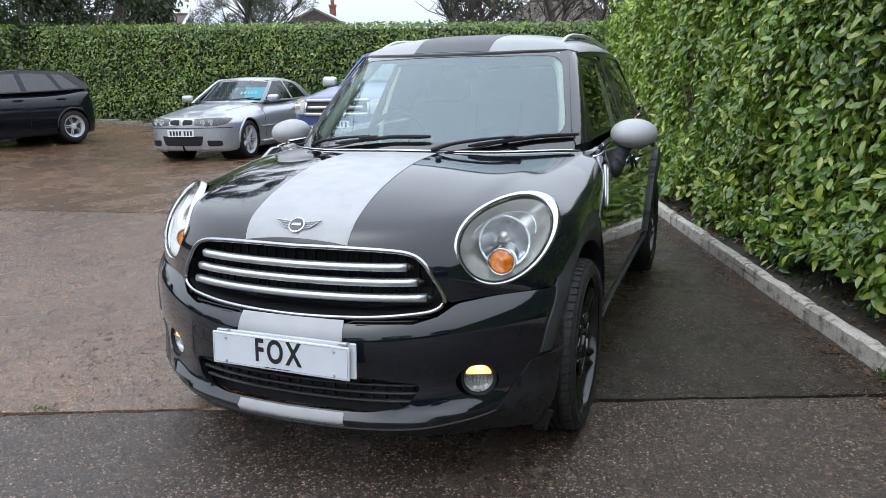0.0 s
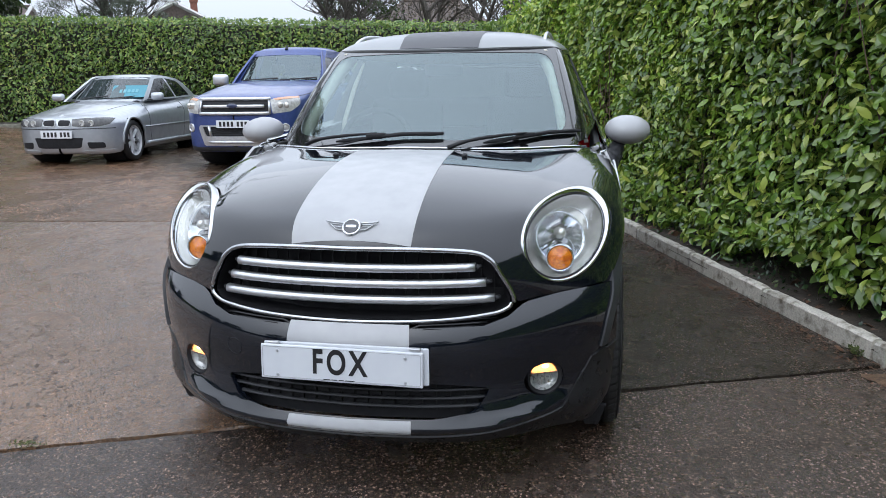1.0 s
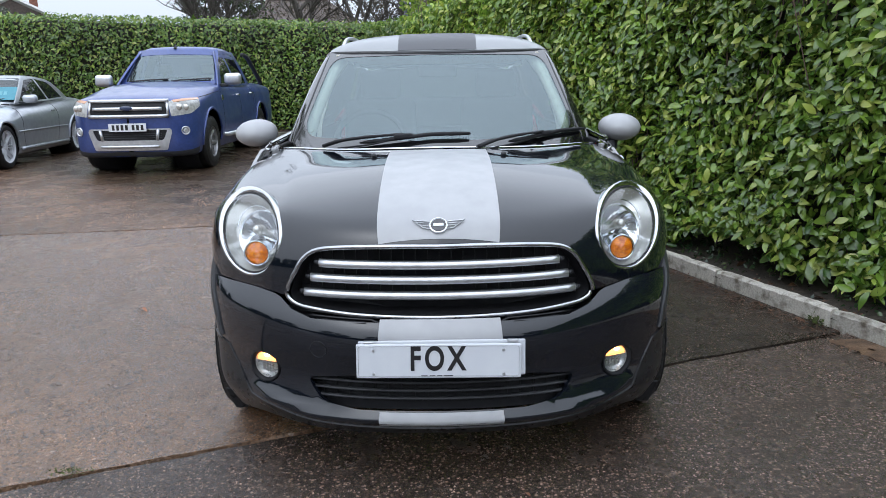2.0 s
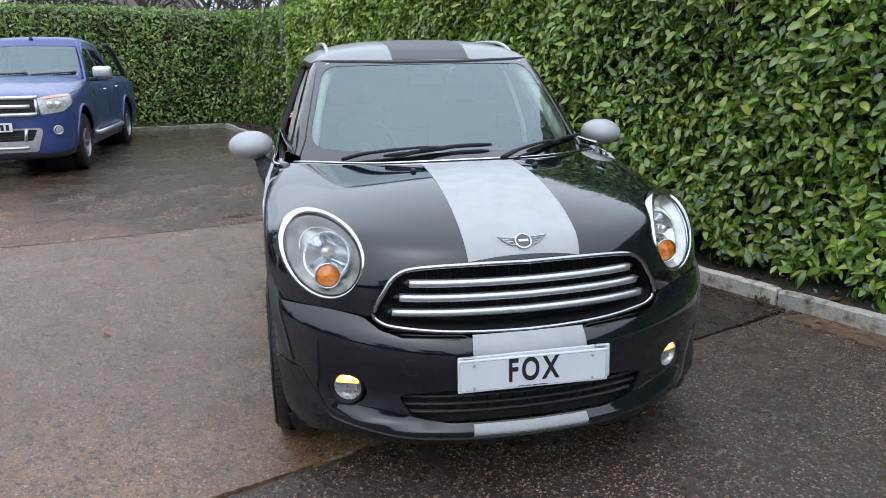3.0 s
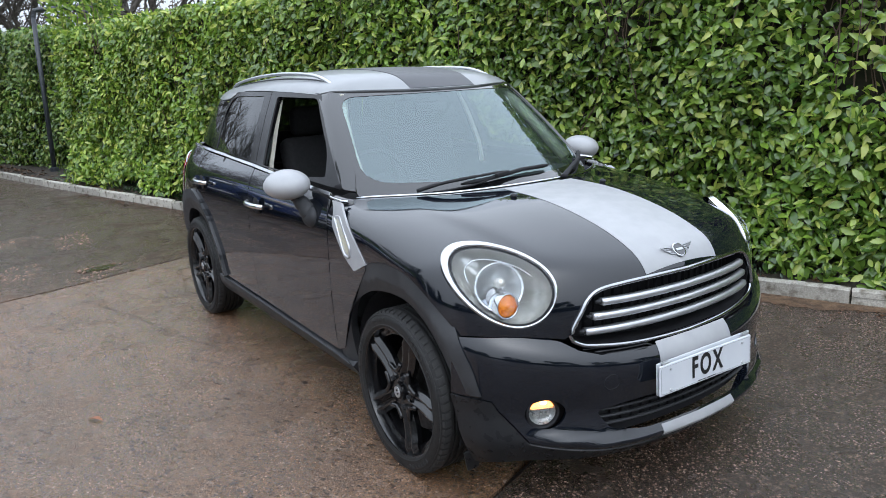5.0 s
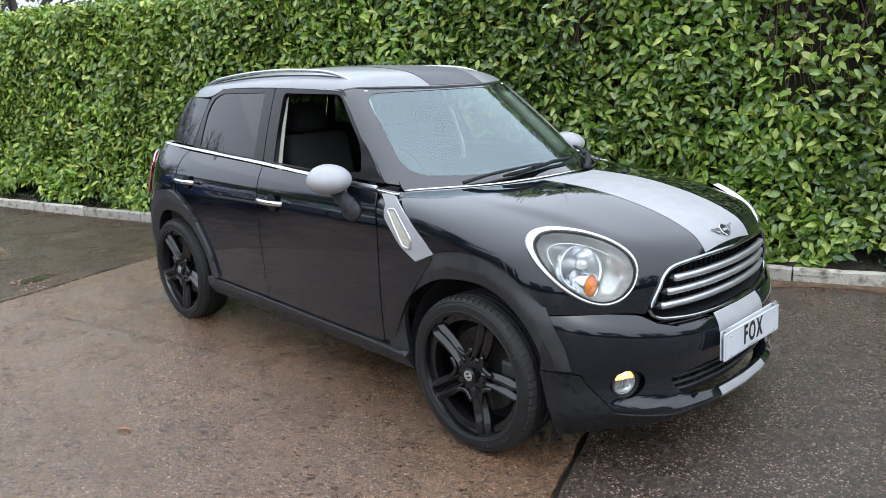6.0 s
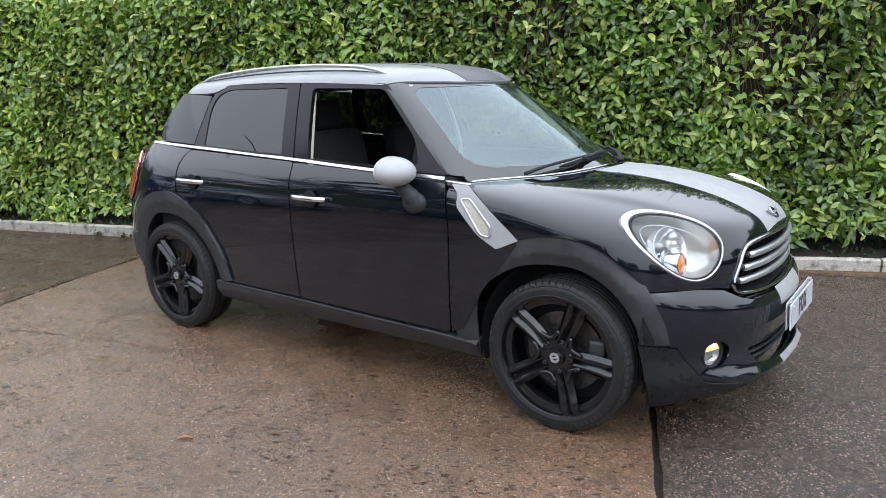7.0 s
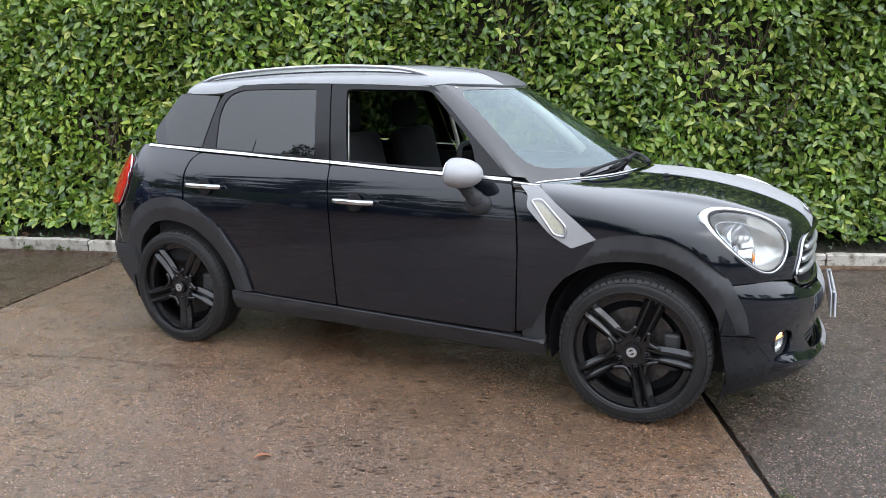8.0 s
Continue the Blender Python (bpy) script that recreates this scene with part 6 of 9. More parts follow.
for s in (1, -1):
    hl = new("headlamp")
    hl.parent = car
    hl["label"] = "oval headlamp with wide chrome bezel"
    sx = np.array((s, 1, 1))
    fl_ = (lambda F: [f[::-1] for f in F]) if s < 0 else (lambda F: F)

    def sub(name, VF, material, label=""):
        o = mesh_object(name, VF[0] * sx, fl_(VF[1]), material, hl, label)
        return o
    sub("bezel", (V, F), CHROME, "wide chrome bezel")
    sub("lens_seal", loft([inner + nrm * 0.011, c_in + (inner - c_in) * 0.985 + nrm * 0.013, c_in + (inner - c_in) * 0.955 + nrm * 0.008]), PLASTIC_DARK, "black lens seal")
    ln = sub("lens", loft(lens_rings, True), LENS, "clear domed lens")
    ln.visible_shadow = False
    sub("reflector", loft(bowl, True), REFLECTOR, "bright reflector bowl")
    pc = c_in - up_dir * 0.002 - side_dir * 0.016 - nrm * 0.042
    rib = np.arange(64) % 2
    rings = disc_rings(pc, 0.084, ((1.03, -0.03), (1.03, 0.010), (1.0, 0.013), (0.96, 0.008), (0.86, -0.006), (0.66, -0.022), (0.4, -0.034), (0.05, -0.04)), 64, 0.35)
    rings = [r + nrm * (0.0035 * rib[:, None] if 2 < i < 6 else 0.0) for i, r in enumerate(rings)]
    sub("projector", loft(rings, True), FLUTED, "round fluted reflector")
    sub("bulb_shield", loft(disc_rings(pc + up_dir * 0.014, 0.021, ((0.6, -0.04), (0.7, 0.0), (1, 0.008), (0.95, 0.018), (0.7, 0.026), (0.4, 0.029), (0.05, 0.030))), True), REFLECTOR, "bulb shield")
    side_lamp = c_in - side_dir * 0.072 + up_dir * 0.055 - nrm * 0.03
    sub("parking_lamp", loft(disc_rings(side_lamp, 0.02, ((1, -0.02), (1, 0.004), (0.8, 0.008), (0.1, 0.010))), True), LENS)
    sub("projector_rim", tube_mesh(disc_rings(pc, 0.084, ((1.03, 0.012),), 48, 0.35)[0], 0.003), CHROME, "thin chrome ring")
    sub("bulb", loft(disc_rings(pc + up_dir * 0.014, 0.017, ((0.9, 0.026), (1.0, 0.033), (0.8, 0.042), (0.4, 0.046), (0.05, 0.047)), 24, 0.35), True), REFLECTOR, "silver-tipped bulb")
    sub("lower_shade", loft([pc + (r - pc) * (1, 1, 1) - up_dir * 0.004 for r in disc_rings(pc - up_dir * 0.036, 0.040, ((1.0, -0.006), (0.9, -0.001), (0.3, 0.0)), 24, 0.35)], True), SMOKE, "dark lower facet")
    arc_ = [c_in + (inner - c_in) * 0.72 - nrm * 0.02][0]
    sub("inner_arc", tube_mesh(arc_[4:26], 0.0022, False), CHROME, "thin bright arc")
    ic = np.array((-0.645, -0.446, 0.728))
    sub("indicator_tube", loft(disc_rings(ic, 0.046, ((1, -0.07), (1, 0.004), (0.93, 0.008), (0.88, 0.002)), 32, 0.85)), CHROME, "chrome indicator barrel")
    sub("indicator", loft(disc_rings(ic, 0.04, ((1, -0.02), (1, -0.004), (0.93, 0.003), (0.82, 0.000), (0.74, 0.005), (0.58, 0.002), (0.50, 0.008), (0.34, 0.004), (0.26, 0.011), (0.05, 0.012)), 32, 0.85), True), AMBER, "orange indicator lens")

# badge: plain winged disc
bd = new("badge")
bd.parent = car
bp_ = on_body(f_bonnet, bonnet_there, bonnet_back(np.array([(0, -0.655, 0.855)])), 0.003)[0]
bn = slope(f_bonnet, np.array([bp_]))[0]
bd.matrix_basis = look(tuple(bp_), tuple(bp_ - bn))
bd["label"] = "small winged metal badge"
part("disc", lathe([(0.0, 0.0305), (0.005, 0.0295), (0.006, 0.026), (0.005, 0.0255), (0.005, 0.0)], 32, "Z"), CHROME, bd, smooth=False)
part("disc_face", lathe([(0.0056, 0.0245), (0.0066, 0.024), (0.0066, 0.0)], 32, "Z"), surface("dark_enamel", (0.02, 0.02, 0.025), rough=0.2, coat=0.8), bd)
part("mark", box((0.034, 0.011, 0.002), (0, 0, 0.0072), 0.002), SATIN, bd)
for s in (-1, 1):
    rim_ = [(s * 0.026, 0.015), (s * 0.086, 0.021), (s * 0.064, 0.004), (s * 0.048, -0.010), (s * 0.024, -0.014)]
    wing = bmesh.new()
    wing.faces.new([wing.verts.new((x, y, 0.0012)) for x, y in (rim_ if s > 0 else rim_[::-1])])
    bmesh.ops.solidify(wing, geom=wing.faces[:], thickness=0.002)
    part("wing_plate", wing, PAINT_WHITE, bd, "pale wing plate")
    part("wing_outline", tube([(x, y, 0.003) for x, y in rim_], 0.0016, 6, True), SATIN, bd, smooth=True)
    for x, y0 in ((0.070, 0.0105), (0.057, 0.001)):
        part("wing_feather", tube([(s * 0.028, y0 - 0.003, 0.003), (s * x, y0, 0.003)], 0.0014, 6), SATIN, bd, smooth=True)

# ---- cabin: screen, roof, pillars, windows ----
ws_out = rounded([(-0.695, 1.005), (0.695, 1.005), (0.572, 1.462), (-0.572, 1.462)], [0.02, 0.02, 0.02, 0.02])
ws_in = rounded([(-0.655, 1.066), (0, 1.060), (0.655, 1.066), (0.540, 1.434), (0, 1.440), (-0.540, 1.434)], [0.10, 0.5, 0.10, 0.07, 0.5, 0.07])
panel("windscreen_frame", ws_out, front_map, f_screen, FRIT, car, 0.03, [ws_in], lift=0.0, depth=0.006, both=False, label="black-edged windscreen border")
ws = panel("windscreen", ws_in, front_map, f_screen, GLASS, car, 0.03, lift=-0.002, depth=0, both=False, label="windscreen reflecting the pale sky")
ws.visible_shadow = False
ap3 = [(-0.680, 0.575, 1.030), (-0.668, 0.60, 1.10), (-0.630, 0.75, 1.24), (-0.597, 0.88, 1.35), (-0.565, 1.02, 1.458), (-0.600, 1.085, 1.458), (-0.640, 0.95, 1.35), (-0.690, 0.82, 1.238), (-0.742, 0.615, 1.046), (-0.735, 0.585, 1.034)]
panel("a_pillar", cabin_back(np.array(ap3)), cabin_there, f_cabin, FRIT, car, 0.02, lift=0.006, depth=0.03, label="gloss black windscreen pillar")
roof_h = [(0, 0.805, 1.465), (-0.2, 0.835, 1.462), (-0.4, 0.925, 1.460), (-0.52, 1.005, 1.458), (-0.585, 1.075, 1.456), (-0.600, 1.18, 1.462), (-0.604, 1.66, 1.467), (-0.592, 2.19, 1.462), (-0.600, 2.30, 1.442),
          (-0.607, 2.394, 1.418), (-0.595, 2.60, 1.418), (-0.56, 2.735, 1.428), (-0.50, 2.83, 1.445), (-0.3, 2.93, 1.46)]
roof3 = roof_h + [(0, 2.97, 1.468)] + mirror_x(roof_h[:0:-1])
roof_uv = roof_back(flowing(roof3, True, 5))
panel("roof", roof_uv, roof_there, f_cabin, PAINT_ROOF, car, 0.03, lift=0.010, depth=0.025, both=False, label="white painted roof")
st = [(x, 0.815 + 0.55 * x * x, 1.465) for x in np.linspace(-0.2, 0.2, 9)] + [(0.2, y, float(roof_line(y))) for y in np.linspace(0.9, 2.93, 20)] + [(-0.2, y, float(roof_line(y))) for y in np.linspace(2.93, 0.9, 20)]
panel("roof_stripe", roof_back(np.array(st)), roof_there, f_cabin, VINYL_GREY, car, 0.03, lift=0.0122, depth=0.002, both=False, label="dark grey roof stripe")
panel("door_frame", rounded([(0.615, 1.036), (0.83, 1.246), (1.075, 1.456), (1.25, 1.464), (1.655, 1.466), (1.573, 1.086), (0.98, 1.056)], 0.02), side_map, f_glass, TRIM_GLOSS, car, 0.025,
      [rounded([(0.790, 1.078), (0.828, 1.190), (1.085, 1.432), (1.560, 1.441), (1.480, 1.088), (0.99, 1.066)], [0.02, 0.06, 0.04, 0.03, 0.01, 0.2])], lift=0.003, depth=0.03, label="gloss black window frame")
panel("door_frame", rounded([(1.662, 1.466), (2.28, 1.466), (2.365, 1.43), (2.40, 1.38), (2.452, 1.118), (1.581, 1.088)], [0.005, 0.08, 0.05, 0.08, 0.005, 0.005]), side_map, f_glass, TRIM_GLOSS, car, 0.025,
      [rounded([(1.672, 1.100), (1.745, 1.444), (2.25, 1.440), (2.345, 1.405), (2.375, 1.318), (2.352, 1.126)], [0.01, 0.02, 0.06, 0.06, 0.05, 0.01])], lift=0.003, depth=0.03, label="gloss black window frame")
panel("rear_side_window", rounded([(1.670, 1.098), (1.743, 1.446), (2.25, 1.442), (2.347, 1.407), (2.377, 1.318), (2.354, 1.124)], 0.01), side_map, f_glass, GLASS_DARK, car, 0.03, lift=-0.002, depth=0, label="dark privacy glass")
panel("quarter_window", rounded([(2.458, 1.126), (2.402, 1.405), (2.725, 1.420), (2.90, 1.200), (2.850, 1.137)], [0.005, 0.01, 0.02, 0.06, 0.02]), side_map, f_glass, GLASS_DARK, car, 0.03, lift=0.003, depth=0.012, label="dark privacy glass quarter window")
pw = panel("passenger_window", rounded([(0.786, 1.076), (0.826, 1.192), (1.083, 1.434), (1.562, 1.443), (1.482, 1.086), (0.99, 1.064)], 0.01), lambda uv: tuple(v * (-1, 1, 1) if hasattr(v, "shape") and v.ndim == 2 else v for v in side_map(uv)), f_glass, GLASS_SIDE, car, 0.03, lift=-0.002, depth=0, both=False, label="clear passenger window")
pw.visible_shadow = False
hatch3 = [(-0.60, 2.90, 1.14), (-0.56, 2.80, 1.40), (-0.3, 2.85, 1.44), (0.3, 2.85, 1.44), (0.56, 2.80, 1.40), (0.60, 2.90, 1.14), (0.3, 3.05, 1.11), (-0.3, 3.05, 1.11)]
hmap, hback = star((0, 1.8, 1.2), (0, 1, 0))
rp3 = [(-0.595, 2.90, 1.13), (-0.575, 2.84, 1.28), (-0.555, 2.785, 1.41), (-0.585, 2.735, 1.425), (-0.64, 2.815, 1.31), (-0.685, 2.885, 1.19), (-0.705, 2.90, 1.128)]
panel("rear_pillar", hback(np.array(rp3)), hmap, f_cabin, FRIT, car, 0.025, lift=0.006, depth=0.02, label="gloss black rear pillar beside the tailgate")
panel("rear_window", hback(np.array(hatch3)), hmap, f_cabin, GLASS_DARK, car, 0.04, both=False, label="dark rear window")
for s in (1, -1):
    ry = np.array([1.12, 1.17, 1.26, 1.4, 1.7, 2.0, 2.25, 2.45, 2.56, 2.62])
    rz = roof_line(ry) - roof_drop(0.503)
    rise = np.array([0.002, 0.013, 0.027, 0.035, 0.040, 0.040, 0.038, 0.033, 0.023, 0.005])
    part("roof_rail", tube(flowing([(s * 0.503, y, z + k) for y, z, k in zip(ry, rz, rise)], n=4), 0.0105, 8, flat=0.9), SATIN, car, "satin silver roof rail", smooth=True)
    # shadow line between rail and roof, put in as a thin black strip
    part("rail_foot", tube(flowing([(s * 0.505, y, z + k * 0.25) for y, z, k in zip(ry[1:], rz[1:], rise[1:])], n=4), 0.0065, 6), PLASTIC, car, "black strip put in for the shadow line under the roof rail", smooth=True)
part("aerial", tube([(0, 2.66, 1.53), (0, 2.685, 1.555), (0, 2.74, 1.575)], [0.022, 0.014, 0.006], 8), PLASTIC, car, "short black roof aerial", smooth=True)

# wipers
for x0, z0, x1, z1 in ((-0.50, 1.020, 0.135, 1.074), (0.165, 1.020, 0.685, 1.066)):
    def at(u, lift, dz=0.0):
        return on_body(f_screen, front_map, [(x0 + (x1 - x0) * u, z0 + (z1 - z0) * min(u * 1.35, 1.0) + dz)], lift)[0]
    wp = new("wiper")
    wp.parent = car
    wp["label"] = "black windscreen wiper"
    part("blade", tube([at(u, 0.018) for u in np.linspace(0.26, 1.0, 12)], [0.005] + [0.0115] * 10 + [0.008], 6, flat=0.8), PLASTIC_DARK, wp, smooth=True)
    part("arm", tube(flowing([at(0.0, 0.022), at(0.14, 0.034, 0.006), at(0.36, 0.034, 0.008), at(0.56, 0.032, 0.004)], n=5), [0.016] * 5 + [0.013] * 6 + [0.010] * 5, 8, flat=0.55), PLASTIC_DARK, wp, smooth=True)
    part("joint", box((0.085, 0.022, 0.020), (0, 0, 0), 0.006, 2), PLASTIC_DARK, wp).matrix_basis = pose(*at(0.56, 0.026), 0, -4, 10)
    part("washer_pipe", tube(flowing([at(0.10, 0.014, -0.010), at(0.30, 0.016, -0.010), at(0.42, 0.018, -0.006), at(0.50, 0.022, 0.0)], n=4), 0.0045, 6), PLASTIC_DARK, wp, smooth=True)
for x in (-0.253, 0.258):
    jp = on_body(f_bonnet, bonnet_there, bonnet_back(np.array([(x, -0.02, 1.01)])), 0.006)[0]
    part("washer_jet", ball((0.012, 0.017, 0.010), tuple(jp), 12, 8), PLASTIC, car, smooth=True)

# door mirrors and handles
for s in (1, -1):
    mi = new("door_mirror")
    mi.parent = car
    mi["label"] = "white-capped door mirror on a black stem"
    cap = ball((0.103, 0.112, 0.067), (0, 0, 0), 36, 20)
    for v in cap.verts:
        v.co.x += 0.005 * (1 - (v.co.z / 0.070) ** 2) * (-1 if v.co.x < 0 else 0)
        if v.co.y > 0.042:
            v.co.y = 0.042 + (v.co.y - 0.042) * 0.12
    o = part("mirror_cap", cap, PAINT_WHITE, mi, "white mirror cap", smooth=True)
    o.matrix_basis = pose(s * 0.918, 0.795, 1.068, 4, s * 3, s * -8)
    mg = part("mirror_glass", lathe([(0.0, 0.0), (0.0, 1.0), (0.004, 1.0)], 28, "Y"), surface("mirror_silver", (0.8, 0.82, 0.84), rough=0.02, metal=1.0), mi)
    mg.matrix_basis = pose(s * 0.918, 0.795, 1.068, 4, s * 3, s * -8) @ pose(0, 0.048, 0) @ Matrix.Diagonal((0.084, 1, 0.054, 1))
    stem = [(s * 0.885, 0.80, 1.015), (s * 0.868, 0.775, 0.985), (s * 0.852, 0.748, 0.952), (s * 0.842, 0.735, 0.93)]
    part("stem", tube(flowing(stem, n=4), [0.032] * 4 + [0.038] * 4 + [0.046] * 5, 14, flat=0.9), PLASTIC, mi, "black plastic stem", smooth=True)
    foot = ball((0.034, 0.068, 0.050), (s * 0.846, 0.728, 0.918), 20, 12)
    part("stem_foot", foot, PLASTIC, mi, smooth=True)
    for y0, y1, z in ((1.275, 1.504, 0.896), (2.228, 2.463, 0.929)):
        hd = new("door_handle")
        hd.parent = car
        hd["label"] = "chrome door handle over a round recess"
        ym = (y0 + y1) / 2 - 0.005
        grip = [(s * 0.868, y0, z - 0.002), (s * 0.884, y0 + 0.02, z), (s * 0.898, y0 + 0.07, z + 0.001), (s * 0.899, y1 - 0.07, z + 0.002), (s * 0.888, y1 - 0.02, z + 0.002), (s * 0.868, y1, z + 0.001)]
        part("grip", tube(flowing(grip, n=5), [0.010] + [0.0135] * 24 + [0.010], 10, flat=1.0), CHROME, hd, "chrome grip bar", smooth=True)
        ringp = [(s * 0.866, ym + 0.044 * math.cos(a), z - 0.006 + 0.044 * math.sin(a)) for a in np.linspace(math.pi + 0.25, math.tau - 0.25, 14)]
        part("recess_rim", tube(ringp, 0.003, 6), TRIM_GLOSS, hd, smooth=True)
        cup = lathe([(0.0, 0.044), (-0.002, 0.040), (-0.004, 0.0)], 28, "X")
        c = part("recess", cup, PLASTIC_DARK, hd)
        c.location = (s * 0.8665, ym, z - 0.004)


# ---- wheels ----
def spoke(r0, r1, t0, t1, w0, w1, face0, face1, deep, ridge=0.017):
    """One bar of a spoke, along z, with a ridged outer face towards +x."""
    bm = bmesh.new()
    rings = []
    for k in range(8):
        u = k / 7
        r, t, w = r0 + (r1 - r0) * u, t0 + (t1 - t0) * u, w0 + (w1 - w0) * math.sin(min(u * 1.25, 1.0) * math.pi / 2)
        if k == 7:
            w *= 0.72
        f = face0 + (face1 - face0) * u - 0.010 * math.sin(math.pi * u) - (0.012 if k == 7 else 0)
        rings.append([bm.verts.new(p) for p in ((f - deep, t - w * 0.42, r), (f - ridge, t - w / 2, r), (f, t - w * 0.10, r), (f, t + w * 0.10, r), (f - ridge, t + w / 2, r), (f - deep, t + w * 0.42, r))])
    for A, B in zip(rings, rings[1:]):
        for i in range(6):
            bm.faces.new((A[i], A[(i + 1) % 6], B[(i + 1) % 6], B[i]))
    bm.faces.new(rings[0])
    bm.faces.new(rings[-1])
    return bm


def wheel(parent, m, spin, radius=0.333, width=0.210, rim=0.263, style="double", rim_mat=RIM_BLACK, name="wheel", label="black twin-spoke alloy wheel"):
    """A wheel whose outer face looks along local +x."""
    w = new(name)
    w.parent = parent
    w.matrix_basis = m
    w["label"] = label
    h, R, q = width / 2, radius, rim
    sw = R - q
    prof = [(-h * 0.93, q), (-h, q + sw * 0.3), (-h * 0.98, q + sw * 0.65), (-h * 0.84, R - 0.012), (-h * 0.62, R - 0.002)]
    for a in (-0.36, -0.1, 0.16, 0.42):
        prof += [(h * (a - 0.06), R), (h * (a - 0.04), R - 0.008), (h * (a + 0.04), R - 0.008), (h * (a + 0.06), R)]
    prof += [(h * 0.62, R - 0.002), (h * 0.84, R - 0.012), (h * 0.95, q + sw * 0.68), (h * 0.965, q + sw * 0.66), (h * 1.0, q + sw * 0.45), (h * 0.985, q + sw * 0.2), (h * 0.99, q + sw * 0.14), (h * 0.93, q)]
    tyre = part("tyre", lathe(prof, 72), RUBBER, w, "black rubber tyre", angle=40)
    if style == "double":
        lugs = bmesh.new()
        for k in range(64):
            for sd in (-1, 1):
                a0, a1 = (k + 0.08) * math.tau / 64, (k + 0.80) * math.tau / 64
                sk = 0.02 * sd
                q8 = [lugs.verts.new((x, r * math.cos(a), r * math.sin(a))) for x, r, d in ((sd * h * 0.60, R - 0.001, sk), (sd * h * 0.82, R - 0.008, 0.0), (sd * h * 0.92, R - 0.030, 0.0)) for a in (a0 + d, a1 + d)]
                p8 = [lugs.verts.new((x, r * math.cos(a), r * math.sin(a))) for x, r, d in ((sd * h * 0.60, R + 0.0015, sk), (sd * h * 0.83, R - 0.005, 0.0), (sd * h * 0.935, R - 0.029, 0.0)) for a in (a0 + d, a1 + d)]
                for f in ((0, 1, 3, 2), (2, 3, 5, 4)):
                    lugs.faces.new([p8[i] for i in f])
                for i, j in ((0, 1), (1, 3), (3, 5), (5, 4), (4, 2), (2, 0)):
                    lugs.faces.new((p8[i], p8[j], q8[j], q8[i]))
        tagged(part("tread", lugs, TREAD, w, "worn dusty tread blocks on the tyre shoulders"), kind="stuff")
        marks = bmesh.new()
        rs = random.Random(12)
        for a_start, n_marks, step_a, tall in ((0.5, 8, 0.085, 0.017), (2.55, 8, 0.085, 0.017), (1.75, 9, 0.040, 0.008), (3.9, 10, 0.040, 0.008), (5.0, 7, 0.085, 0.017)):
            for k in range(n_marks):
                a = a_start + k * step_a
                if rs.random() < 0.12:
                    continue
                wide = step_a * rs.uniform(0.30, 0.62)
                r0, r1 = q + sw * 0.47 - tall / 2, q + sw * 0.47 + tall / 2
                c = [marks.verts.new((h * 0.992 + dx, r * math.cos(b), r * math.sin(b))) for dx in (0, 0.0032) for r, b in ((r0, a), (r1, a), (r1, a + wide), (r0, a + wide))]
                for f in ((4, 5, 6, 7), (0, 1, 5, 4), (1, 2, 6, 5), (2, 3, 7, 6), (3, 0, 4, 7)):
                    marks.faces.new([c[i] for i in f])
        tagged(part("sidewall_marks", marks, TREAD, w, "raised worn marks on the sidewall"), kind="stuff")
        for r in (q + sw * 0.16, q + sw * 0.74):
            part("sidewall_rib", tube([(h * (0.985 if r < R - 0.03 else 0.935), r * math.cos(a), r * math.sin(a)) for a in np.arange(64) * math.tau / 64], 0.0022, 6, True), TREAD, w, smooth=True)
        for k in range(20):
            a = (k + 0.5) * math.tau / 20
            rivet = part("rivet", lathe([(h * 0.56, 0.0075), (h * 0.56 + 0.006, 0.0065), (h * 0.56 + 0.007, 0.0)], 8), RIM_BLACK, w)
            rivet.location = (0, (q - 0.026) * math.cos(a), (q - 0.026) * math.sin(a))
    rimo = part("rim", lathe([(h * 0.93, q + 0.003), (h * 0.90, q - 0.004), (h * 0.80, q - 0.008), (h * 0.62, q - 0.011), (h * 0.58, q - 0.036), (h * 0.30, q - 0.042), (-h * 0.8, q - 0.03), (-h * 0.93, q)], 64), rim_mat, w, angle=35)
    part("brake_disc", lathe([(-0.005, 0.0), (-0.005, q * 0.68), (-0.025, q * 0.68), (-0.025, 0.0)], 40), DISC, w, "worn brake disc", angle=30)
    part("caliper", box((0.07, 0.075, 0.17), (-0.004, q * 0.60, 0.0), 0.015), surface("cast_grey", (0.07, 0.07, 0.07), rough=0.5, metal=0.4) if "cast_grey" not in bpy.data.materials else bpy.data.materials["cast_grey"], w)
    part("wheel_back", lathe([(-h * 0.6, 0.0), (-h * 0.6, q - 0.02)], 32), PLASTIC_DARK, w)
    hubf = h * (0.80 if style == "double" else 0.62)
    if style == "double":
        for k in range(5):
            turn = Matrix.Rotation(radians(spin + 72 * k), 4, "X")
            for sd in (-1, 1):
                b = spoke(0.060, q - 0.008, sd * 0.0195, sd * 0.0250, 0.030, 0.045, hubf - 0.002, h * 0.93, 0.040)
                bmesh.ops.transform(b, matrix=turn, verts=b.verts)
                part("spoke", b, rim_mat, rimo, angle=30)
            nut = lathe([(hubf - 0.012, 0.010), (hubf + 0.002, 0.0095), (hubf + 0.003, 0.006), (hubf - 0.004, 0.005)], 6)
            t2 = Matrix.Rotation(radians(spin + 72 * k), 4, "X") @ Matrix.Translation((0, 0, 0.064))
            bmesh.ops.transform(nut, matrix=t2, verts=nut.verts)
            part("wheel_bolt", nut, PLASTIC, rimo, angle=30)
